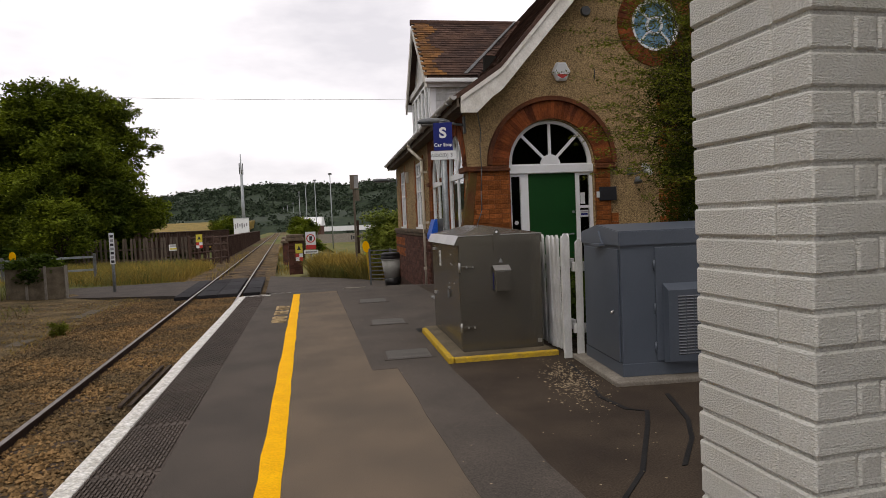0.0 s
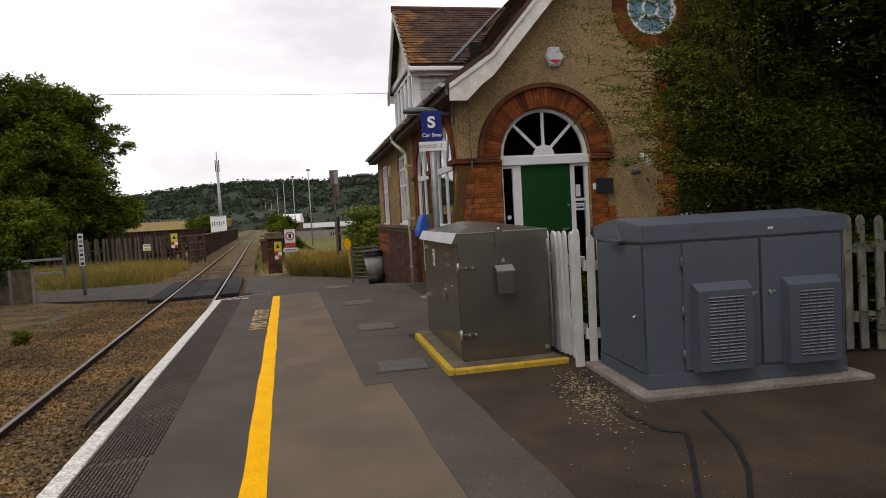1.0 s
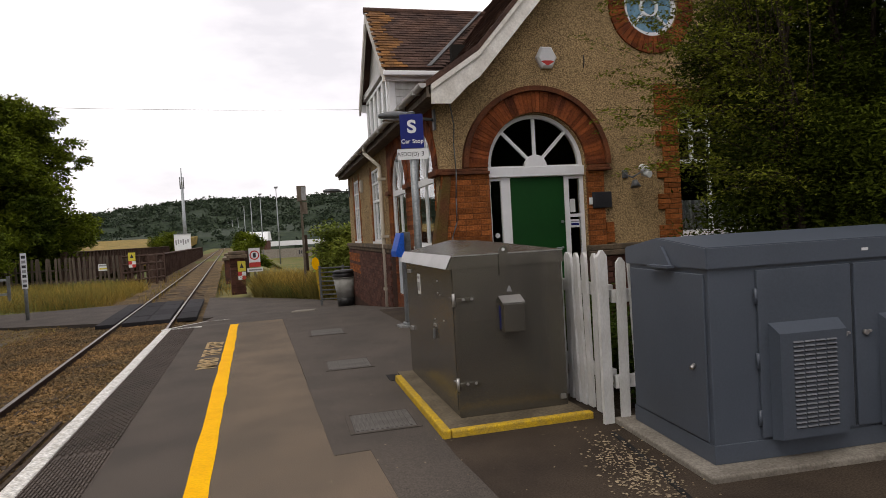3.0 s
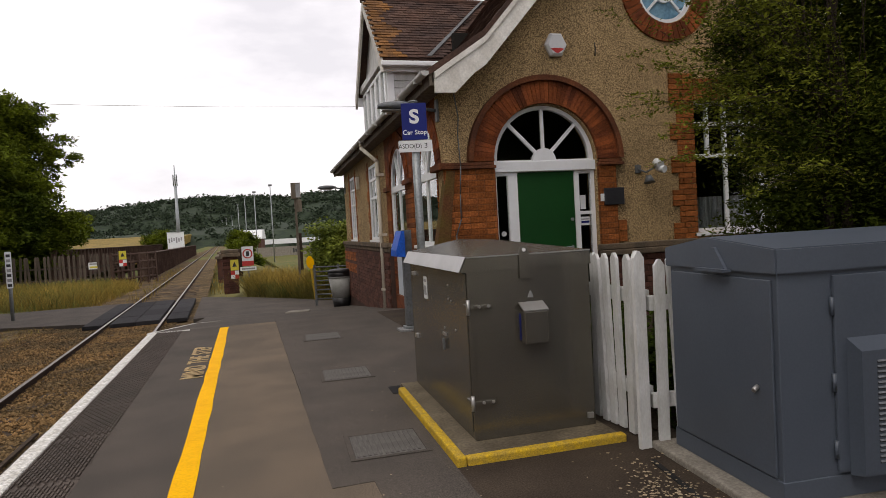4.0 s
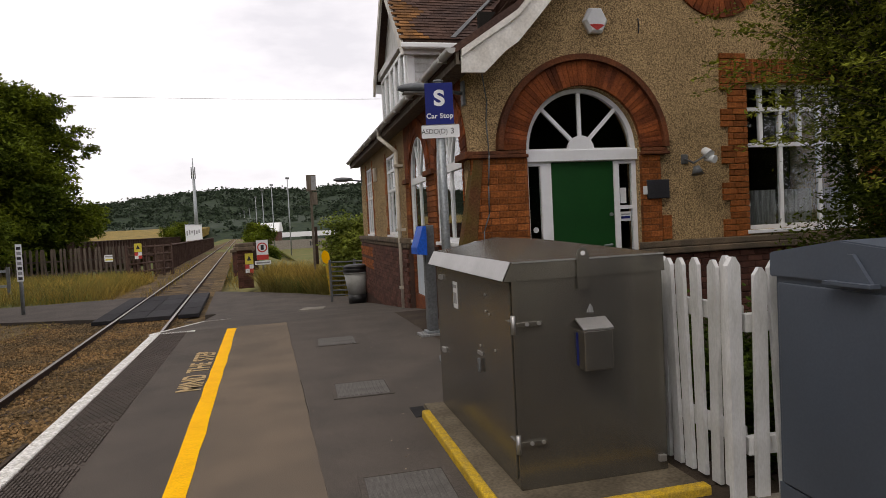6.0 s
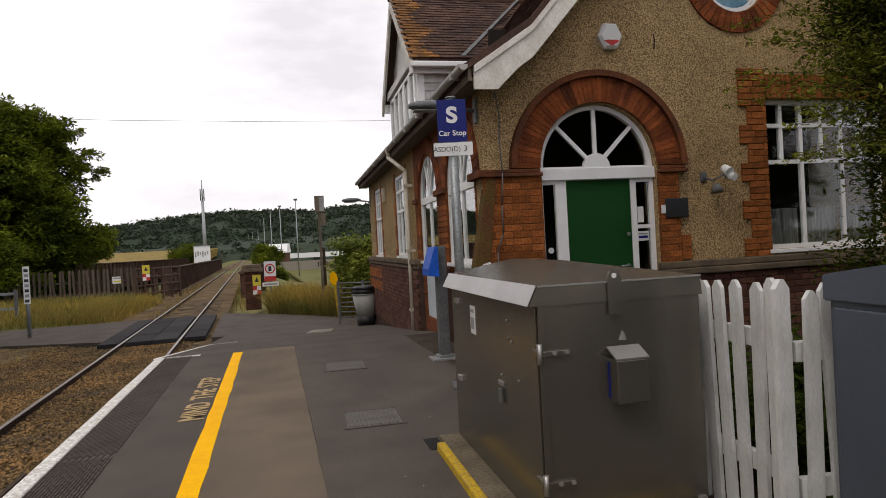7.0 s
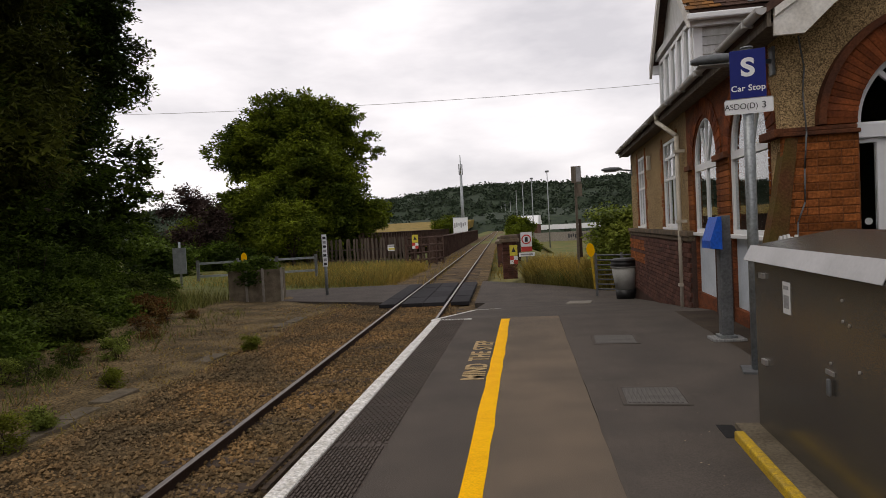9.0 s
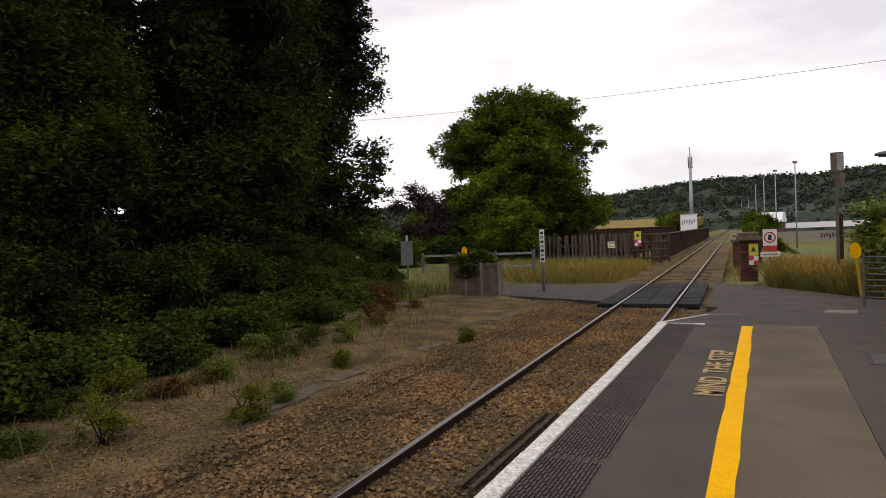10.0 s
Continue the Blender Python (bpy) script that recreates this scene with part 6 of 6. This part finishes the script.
strip("playing_field", [(8, 108), (150, 104), (200, 280), (8, 280)], -4.2, M_GRASS_GR, "green mown playing field", 0.4)
wire = solo("overhead_wire", pipe([(-70 + 14 * i, 80, 19.0 - 2.2 * math.sin(math.pi * i / 10)) for i in range(11)], 0.028, 5), M_WIRE, "thin overhead wire across the sky", "wire")
for xe in (-70, 70):
    solo("wire_pole", tube(bmesh.new(), (xe, 80, -3), (xe, 80, 19.3), 0.15, 0.1, 8), M_OLD_TIMBER, "weathered grey timber wire pole", "pole", group="wire poles")


def ridge(name, dist, base, top, a0, a1, n, blobs, seed):
    """A wooded hill far off: a rounded slope, set with many small tree crowns."""
    rng = np.random.default_rng(seed)
    v, f = [], []
    for i in range(n + 1):
        a = radians(a0 + (a1 - a0) * i / n)
        h = top * (1 + 0.017 * max(-14, min(16, a0 + (a1 - a0) * i / n))) * (0.84 + 0.16 * noise.noise((i * 0.06, seed, 0)) + 0.07 * noise.noise((i * 0.3, seed, 1)))
        for k, (r, z) in enumerate(((dist, base), (dist * 1.15, h * 0.45), (dist * 1.32, h * 0.82), (dist * 1.5, h), (dist * 2.0, h * 0.8))):
            v.append((r * math.sin(a), r * math.cos(a), z))
    for i in range(n):
        for k in range(4):
            f.append((i * 5 + k, (i + 1) * 5 + k, (i + 1) * 5 + k + 1, i * 5 + k + 1))
    hill = tagged(new(name, raw(name, v, f, M_WOODS)), "dark wooded hillside across the valley", "hill", kind="structure")
    va, fa = np.array(v).reshape(n + 1, 5, 3), []
    i = rng.integers(0, n, blobs)
    s = rng.uniform(0, 3, blobs) ** 0.9
    k = np.minimum(s.astype(int), 3)
    t = (s - k)[:, None]
    p = va[i, k] * (1 - t) + va[i, k + 1] * t + (va[i + 1, k] - va[i, k]) * rng.uniform(0, 1, (blobs, 1))
    r = dist * rng.uniform(0.007, 0.016, blobs)
    cc = p[:, None] + np.clip(rng.normal(size=(blobs, 44, 3)), -1.5, 1.5) * (r[:, None, None] * [0.5, 0.5, 0.34])
    pts = cc.reshape(-1, 3)
    me = leaf_cloud(name + "_trees", pts, dist * 0.0046, M_WOODS, rng, slim=1.0, flat=0.8)
    tagged(new(name + "_trees", me), "massed tree crowns on the distant hill", "woods", kind="stuff")


ridge("hill", 520, -8, 57.5, -70, 70, 160, 4200, 5)
ridge("low_woods", 260, -6, 11, -60, 60, 120, 900, 11)

# ---- trees and shrubs ----
def branch(bm, p, d, length, r, depth, rng, tips):
    q = Vector(p) + Vector(d) * length
    tube(bm, p, q, r, r * 0.62, 8 if depth > 1 else 6)
    tips.append(q)
    if depth == 0:
        return
    for _ in range(3):
        nd = (Vector(d) + Vector(rng.normal(size=3)) * 0.55 + Vector((0, 0, 0.12))).normalized()
        branch(bm, q, nd, length * rng.uniform(0.6, 0.82), r * 0.6, depth - 1, rng, tips)


def tree(label, base, height, spread, trunk_h, material, seed, per=26, leaves=60, leaf=0.22, clump=0.5, blobs=26, low=0.25, droop=0.0, slim=0.5, shape=None):
    rng = np.random.default_rng(seed)
    t = thing("tree", label, "tree", pose(*base))
    bm, tips = bmesh.new(), []
    tube(bm, (0, 0, 0), (0, 0, trunk_h), height * 0.032, height * 0.022, 12)
    for _ in range(5):
        d = Vector((rng.normal() * 0.6, rng.normal() * 0.6, 1)).normalized()
        branch(bm, (0, 0, trunk_h * 0.95), d, min(height * 0.2, spread * 0.36), height * 0.014, 2, rng, tips)
    part("trunk", bm, M_BARK, t)
    bl = []
    for i in range(blobs):
        h = low + (1 - low) * rng.uniform(0, 1)
        rad = spread * (shape(h) if shape else math.sqrt(max(0.05, 1 - ((h - 0.55) / 0.5) ** 2)))
        a, q = rng.uniform(0, 6.283), math.sqrt(rng.uniform(0.1, 1)) * 0.75
        bl.append(((rad * q * math.cos(a), rad * q * math.sin(a), height * h * 0.93), (spread * rng.uniform(0.22, 0.36), spread * rng.uniform(0.22, 0.36), height * rng.uniform(0.08, 0.14))))
    inner = clumps(rng, [(c, tuple(0.5 * v for v in r)) for c, r in bl], max(8, per // 2), 14, clump * 0.8)
    inner = inner[inner[:, 2] > height * low * 0.7]
    fill = new("inner_foliage", leaf_cloud("inner_foliage", inner, leaf * 1.8, material, rng, 0.2, 0.6))
    fill.parent = t
    pts = clumps(rng, bl, per, leaves, clump)
    pts = pts[pts[:, 2] > height * low * 0.55]
    ob = new("crown", leaf_cloud("crown", pts, leaf, material, rng, droop, slim))
    ob.parent = t
    return t


tree("broad rounded green tree standing by the fence", (-16.5, 52, -1.2), 13.3, 8.0, 3.0, M_LEAF_TREE, 29, 30, 84, 0.29, 0.34, 78, 0.12, shape=lambda h: math.sqrt(max(0.06, 1 - ((h - 0.36) / 0.68) ** 2)))
tree("small purple-leaved tree beside the path", (-20.0, 42, -1), 6.2, 2.6, 1.4, M_LEAF_PURPLE, 31, 14, 40, 0.2, 0.4, 14, 0.15)
tree("young green tree by the fence", (-13.8, 43, -1), 4.8, 2.2, 1.0, M_LEAF_TREE, 33, 16, 40, 0.2, 0.4, 14, 0.1)


def full(h):
    return 1.0 - 0.25 * abs(h - 0.4)


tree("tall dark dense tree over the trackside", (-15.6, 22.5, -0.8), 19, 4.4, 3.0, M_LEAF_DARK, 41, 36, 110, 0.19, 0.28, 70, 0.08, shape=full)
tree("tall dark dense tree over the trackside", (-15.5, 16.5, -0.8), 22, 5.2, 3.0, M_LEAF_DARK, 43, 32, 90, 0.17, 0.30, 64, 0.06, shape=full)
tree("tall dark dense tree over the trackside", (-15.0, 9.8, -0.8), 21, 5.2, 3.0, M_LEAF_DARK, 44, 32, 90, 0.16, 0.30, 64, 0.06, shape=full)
tree("drooping olive-green tree among dark trees", (-12.8, 17.6, -0.8), 14, 2.6, 3.0, M_LEAF_WILLOW, 45, 20, 74, 0.19, 0.40, 34, 0.28, droop=0.7, slim=0.3, shape=full)
tree("dark tree behind the camera side of the track", (-14.5, 3.0, -0.8), 15, 5.0, 3.0, M_LEAF_DARK, 46, 20, 50, 0.36, 0.5, 44, 0.06, shape=full)
tree("olive-green sapling at the wood's edge", (-11.6, 11.4, -0.8), 6.5, 2.3, 1.2, M_LEAF_BUSH, 47, 18, 60, 0.12, 0.28, 20, 0.35, slim=0.4, shape=full)


def shrub(label, base, size, material, seed, blobs=14, per=16, leaves=40, leaf=0.10, clump=0.2, slim=0.5, category="shrub"):
    rng = np.random.default_rng(seed)
    t = thing("shrub", label, category, pose(*base))
    sx_, sy_, sz_ = size
    bm = bmesh.new()
    for _ in range(9):
        p = (rng.uniform(-0.2, 0.2) * sx_, rng.uniform(-0.2, 0.2) * sy_, 0)
        m_ = (p[0] + rng.uniform(-0.35, 0.35) * sx_, p[1] + rng.uniform(-0.35, 0.35) * sy_, sz_ * rng.uniform(0.4, 0.6))
        q = (m_[0] + rng.uniform(-0.3, 0.3) * sx_, m_[1] + rng.uniform(-0.3, 0.3) * sy_, sz_ * rng.uniform(0.75, 0.98))
        tube(bm, p, m_, 0.003 + 0.012 * sz_, 0.002 + 0.006 * sz_, 6)
        tube(bm, m_, q, 0.002 + 0.006 * sz_, 0.002, 6)
    part("stem", bm, M_BARK, t)
    bl = []
    for _ in range(blobs):
        a, q = rng.uniform(0, 6.283), math.sqrt(rng.uniform(0, 1)) * 0.72
        h = rng.uniform(0.12, 0.84)
        k = math.sqrt(max(0.1, 1 - max(0, (h - 0.45) / 0.6) ** 2))
        bl.append(((sx_ * q * k * math.cos(a), sy_ * q * k * math.sin(a), sz_ * h), (sx_ * 0.3, sy_ * 0.3, sz_ * 0.16)))
    pts = clumps(rng, bl, per, leaves, clump)
    pts = pts[pts[:, 2] > 0.02]
    ob = new("foliage", leaf_cloud("foliage", pts, leaf, material, rng, 0.1, slim))
    ob.parent = t
    return t


def sprays(label, base, seed):
    rng = np.random.default_rng(seed)
    t = thing("shrub", label, "shrub", pose(*base))
    bm, pts = bmesh.new(), []
    tube(bm, (-0.2, 0, 0), (-0.5, -0.1, 1.8), 0.03, 0.02, 6)
    for _ in range(95):
        a = Vector((-0.5 + rng.uniform(-0.1, 0.5), -0.1 + rng.uniform(-0.2, 0.2), 1.7))
        b = Vector((rng.uniform(-1.15, -0.7), rng.uniform(-0.7, 0.3), rng.uniform(1.5, 3.6)))
        c = b + Vector((rng.uniform(-1.25, -0.2), rng.uniform(-0.3, 0.1), rng.uniform(-0.15, 0.3)))
        mid_ = b.lerp(c, 0.5) + Vector((0, 0, 0.06))
        tube(bm, a, b, 0.006, 0.003, 5)
        tube(bm, b, mid_, 0.003, 0.002, 5)
        tube(bm, mid_, c, 0.002, 0.001, 5)
        for s in rng.uniform(0.7, 2.0, 170):
            p = a.lerp(b, s) if s < 1 else (b.lerp(mid_, (s - 1) * 2) if s < 1.5 else mid_.lerp(c, (s - 1.5) * 2))
            pts.append(np.array(p) + rng.normal(size=3) * (0.09 if s < 1 else 0.085 * (2.15 - s)) * [1, 1, 0.6])
    part("stem", bm, M_BARK, t)
    new("foliage", leaf_cloud("foliage", np.array(pts), 0.034, M_LEAF_SPRAY, rng, 0.1, 0.45)).parent = t


# the big dark shrub behind the cabinet
shrub("tall dark green shrub leaning over the fence", (5.25, 5.95, 0), (1.30, 0.95, 4.6), M_LEAF_BUSH, 51, 60, 40, 110, 0.044, 0.12, 0.45)
sprays("long young shoots reaching out of the shrub", (5.2, 5.95, 0), 71)
shrub("tall dark green shrub leaning over the fence", (6.8, 5.1, 0), (1.9, 1.6, 5.2), M_LEAF_BUSH, 53, 64, 30, 50, 0.095, 0.18, 0.45)
shrub("tall dark green shrub beyond the pier", (7.6, 3.2, 0), (1.8, 1.8, 4.6), M_LEAF_BUSH, 54, 40, 20, 40, 0.11, 0.2, 0.45)
# two tall trees added on the right to cut sky light on cabinet and asphalt
tree("tall tree added to shade the cabinet side", (8.6, 4.6, 0), 9.0, 2.9, 1.5, M_LEAF_BUSH, 58, 22, 60, 0.13, 0.3, 40, 0.1, shape=full)
tree("tall tree added to shade the cabinet side", (9.2, -1.0, 0), 9.5, 3.2, 1.5, M_LEAF_BUSH, 59, 20, 50, 0.2, 0.35, 34, 0.1, shape=full)
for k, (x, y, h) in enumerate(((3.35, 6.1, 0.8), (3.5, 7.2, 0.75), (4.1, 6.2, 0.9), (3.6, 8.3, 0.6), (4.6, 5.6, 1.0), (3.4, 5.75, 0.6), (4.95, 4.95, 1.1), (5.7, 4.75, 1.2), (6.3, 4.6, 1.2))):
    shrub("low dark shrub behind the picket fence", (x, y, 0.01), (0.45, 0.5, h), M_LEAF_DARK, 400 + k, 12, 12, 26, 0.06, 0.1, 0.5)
shrub("bright green flowering hedge by the building end", (4.5, 25.0, -0.85), (1.9, 1.7, 2.9), M_LEAF_BRIGHT, 55, 34, 20, 40, 0.15, 0.2, 0.6, "hedge")
shrub("bright green hedge by the building end", (6.8, 26.2, -0.85), (2.2, 1.8, 3.0), M_LEAF_BRIGHT, 56, 26, 18, 36, 0.17, 0.22, 0.6, "hedge")
shrub("ivy spilling over the concrete box", (-8.6, 24.1, -0.3), (0.9, 0.6, 1.1), M_LEAF_UNDER, 57, 10, 14, 30, 0.13, 0.15, 0.8)
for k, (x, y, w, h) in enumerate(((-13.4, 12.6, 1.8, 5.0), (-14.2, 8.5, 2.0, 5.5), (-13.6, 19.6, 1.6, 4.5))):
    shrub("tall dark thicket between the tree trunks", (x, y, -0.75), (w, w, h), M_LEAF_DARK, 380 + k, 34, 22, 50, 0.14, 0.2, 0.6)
for k in range(7):
    yy = 7.0 + k * 2.2
    shrub("dense dark undergrowth below the trees", (-10.6 - 0.16 * yy * 0.5 + RNG.uniform(-0.3, 0.3), yy, -0.75), (1.5 + RNG.uniform(0, 0.5), 1.6, 1.9 + RNG.uniform(-0.3, 0.7)), M_LEAF_UNDER, 60 + k, 28, 20, 46, 0.095, 0.17, 0.6)
for k in range(8):
    yy = 5.0 + k * 2.0
    shrub("low bramble at the edge of the soil", (-8.9 - 0.10 * yy + RNG.uniform(-0.3, 0.3), yy, -0.80), (0.9, 1.2, 0.75 + RNG.uniform(-0.2, 0.3)), M_LEAF_UNDER if k % 3 else M_LEAF_BUSH, 80 + k, 14, 12, 26, 0.12, 0.14, 0.7)
for k, (x, y, w, h) in enumerate(((-16, 62, 4, 4), (-22, 70, 5, 5), (-26, 58, 5, 6), (-15.5, 152, 4, 6), (1.9, 66, 0.9, 1.3), (0.9, 98, 1.6, 2.6), (1.8, 112, 2.6, 4.4), (-17, 170, 4, 6))):
    shrub("green bushes beside the railway", (x, y, -1.4), (w, w, h), M_LEAF_TREE, 100 + k, 22, 16, 34, 0.30, 0.35, 0.7)


for k, (x, y, sx2, h) in enumerate(((-7.7, 4.6, 1.0, 0.9), (-8.2, 6.2, 1.1, 1.0), (-8.6, 7.9, 1.0, 1.0), (-8.7, 9.6, 1.0, 0.9), (-8.9, 11.4, 1.0, 0.8), (-9.2, 13.6, 1.1, 0.8), (-9.6, 16.0, 1.1, 0.8), (-9.4, 3.0, 1.6, 1.8), (-9.9, 5.4, 1.5, 2.0))):
    shrub("bramble with yellow-green young leaves", (x, y, -0.85), (sx2, sx2, h), M_LEAF_UNDER if k % 2 else M_LEAF_EDGE, 140 + k, 20, 16, 34, 0.085, 0.13, 0.75)


for k, (x, y, w, h) in enumerate(((-18.5, 35.5, 2.0, 2.4), (-21.5, 33.0, 2.4, 3.4), (-24.5, 36.0, 2.8, 4.2), (-17.0, 40.5, 2.0, 2.2), (-22.0, 41.0, 2.6, 3.6))):
    shrub("dark bushes below the trees by the path", (x, y, -0.9), (w, w, h), M_LEAF_DARK if k % 2 else M_LEAF_UNDER, 180 + k, 26, 18, 40, 0.20, 0.26, 0.6)
for k, (x, y, w, h) in enumerate(((-10.0, 15.2, 1.0, 0.8), (-10.6, 16.8, 1.1, 0.9), (-11.2, 18.4, 1.2, 1.0), (-11.6, 20.2, 1.3, 1.1), (-12.2, 22.0, 1.3, 1.2), (-11.0, 21.6, 0.9, 0.7), (-10.4, 18.0, 0.8, 0.6), (-9.6, 16.4, 0.7, 0.5), (-12.6, 24.4, 1.2, 1.2))):
    shrub("bramble and nettles spreading over the bank", (x, y, -0.85), (w, w, h), (M_LEAF_UNDER, M_LEAF_EDGE, M_LEAF_UNDER)[k % 3], 160 + k, 20, 16, 34, 0.10, 0.14, 0.7)


# ---- grass and weeds ----
def grass(name, label, outline, n, height, material, seed, zf, lean=0.25):
    rng = np.random.default_rng(seed)
    (x0, y0), (x1, y1), (x2, y2), (x3, y3) = outline
    u, v = rng.uniform(0, 1, (n, 1)), rng.uniform(0, 1, (n, 1))
    p = (1 - u) * (1 - v) * np.array([x0, y0]) + u * (1 - v) * np.array([x1, y1]) + u * v * np.array([x2, y2]) + (1 - u) * v * np.array([x3, y3])
    dens = np.array([noise.noise((a * 0.8, b * 0.8, seed)) for a, b in p])
    p = p[dens > rng.uniform(-0.75, 0.35, n)]
    n = len(p)
    base = np.column_stack([p, np.full(n, zf)])
    h = height * rng.uniform(0.35, 1.15, n)
    tip = base + np.column_stack([rng.normal(size=n) * lean * h, rng.normal(size=n) * lean * h, h])
    mid = base * 0.5 + tip * 0.5 + np.column_stack([np.zeros(n), np.zeros(n), 0.1 * h])
    a = rng.uniform(0, 6.283, n)
    w = np.column_stack([np.cos(a), np.sin(a), np.zeros(n)]) * (0.004 + 0.006 * height)
    verts = np.stack([base - w, base + w, mid + w, mid - w, tip], 1).reshape(-1, 3)
    k = 5 * np.arange(n)[:, None]
    faces = np.concatenate([k + [0, 1, 2], k + [0, 2, 3], k + [3, 2, 4]])
    return tagged(new(name, raw(name, verts, faces, material)), label, "grass", kind="stuff")


grass("dry_grass", "tall straw-coloured grass beside the path", ((0.75, 27.2), (3.4, 23.6), (6.5, 26.5), (1.2, 34)), 11000, 0.95, M_GRASS_DRY, 201, -0.9, 0.42)
grass("green_grass", "green weeds under the dry grass", ((0.75, 27.0), (3.3, 23.6), (3.8, 25.0), (1.0, 29)), 9000, 0.6, M_GRASS_GR, 202, -0.9, 0.45)
grass("dry_grass", "straw-coloured grass by the fence", ((-16, 28.5), (-4.6, 29.3), (-4.4, 40), (-15, 46)), 20000, 0.62, M_GRASS_DRY, 203, -0.95, 0.5)
grass("green_grass", "green and yellow grass by the fence", ((-18, 28.0), (-5.0, 28.8), (-5.6, 44), (-16, 46)), 16000, 0.55, M_GRASS_GR, 204, -0.9, 0.5)
grass("green_grass", "rough grass at the wood's edge", ((-13, 20), (-9.5, 20), (-9.0, 24), (-16, 26)), 5000, 0.6, M_GRASS_GR, 205, -0.8)
grass("dry_grass", "thin dry grass on the soil", ((-8.6, 3), (-5.2, 3), (-4.6, 23), (-10, 23)), 6000, 0.09, M_GRASS_DRY, 206, -0.88, 0.9)
grass("green_grass", "weeds on the soil", ((-9.4, 4), (-6.2, 4), (-7.2, 21), (-11, 21)), 4500, 0.3, M_GRASS_GR, 207, -0.86, 0.5)
grass("dry_grass", "dry grass by the far rails", ((-3.9, 29), (-2.9, 29), (-3.6, 60), (-4.6, 60)), 600, 0.35, M_GRASS_DRY, 208, -0.95)
grass("dry_grass", "dry grass beside the far track", ((-0.6, 29), (0.0, 29), (-1.0, 75), (-1.6, 75)), 700, 0.35, M_GRASS_DRY, 209, -0.95)
for k, (x, y, s) in enumerate(((-5.35, 9.6, 0.3), (-5.5, 10.4, 0.22), (-6.3, 8.3, 0.42), (-6.6, 6.9, 0.3), (-6.0, 12.5, 0.22), (-7.2, 11.0, 0.3), (-7.6, 9.5, 0.45), (-7.9, 12.5, 0.4), (-5.0, 15.5, 0.2), (-7.3, 14.6, 0.35))):
    shrub("small green weed growing from the dry soil", (x, y, -0.89), (s, s, s * 1.5), M_LEAF_BRIGHT if k % 2 else M_LEAF_SPRAY, 300 + k, 14, 9, 16, 0.045, 0.05, 0.45, "weed")
for k in range(16):
    shrub("weeds and dock at the edge of the soil", (-7.0 - 0.12 * k + RNG.uniform(-0.3, 0.5), 4.6 + k * 1.02 + RNG.uniform(-0.3, 0.3), -0.89), (0.4, 0.45, RNG.uniform(0.25, 0.6)), (M_LEAF_EDGE, M_LEAF_UNDER, M_LEAF_RUST)[(k * 2 + k // 3) % 3] if k < 12 else M_LEAF_RUST, 330 + k, 8, 8, 16, 0.06, 0.07, 0.5, "weed")
for k, (x, y, w, h) in enumerate(((-11.2, 22.4, 1.0, 1.0), (-12.8, 24.0, 1.2, 1.3), (-14.2, 26.0, 1.2, 1.2), (-10.4, 20.4, 0.8, 0.8))):
    shrub("tangled weeds with reddish seed heads", (x, y, -0.89), (w, w, h), M_LEAF_RUST if k % 2 else M_LEAF_EDGE, 360 + k, 14, 12, 26, 0.10, 0.12, 0.5, "weed")

# ---- platform edge: coping slabs with a ribbed face and white nosing, last ----
edge = thing("platform_edge", "ribbed grey coping slabs with a white painted nosing", "platform edge", pose(0.027, 0, 0, 0, 0, -math.degrees(math.atan(SLOPE))), kind="structure")
cop = bmesh.new()
bx(cop, PE + 0.122, -0.663, 0.004, 0.896, -0.08, -0.004)
for r in range(16):
    for c in range(11):
        x, y = PE + 0.128 + r * 0.0222, 0.012 + c * 0.0805 + (0.04 if r % 2 else 0)
        if y + 0.062 < 0.9:
            bx(cop, x, x + 0.013, y, y + 0.062, -0.004, 0.007)
COP = mesh_of(cop, "coping_slab", M_TACTILE)
nos = bmesh.new()
bx(nos, PE, PE + 0.118, 0.003, 0.897, -0.085, 0.006, bevel=0.014)
NOS = mesh_of(nos, "nosing", M_WHITE_LINE)
for i in range(14):
    piece("coping_slab", COP, edge, 0, 0.9 * i, RNG.uniform(-0.002, 0.002))
    piece("nosing", NOS, edge, RNG.uniform(-0.003, 0.003), 0.9 * i, RNG.uniform(-0.002, 0.002))
for i in range(1, 12):
    piece("coping_slab", COP, edge, 0, -0.9 * i, 0)
    piece("nosing", NOS, edge, 0, -0.9 * i, 0)
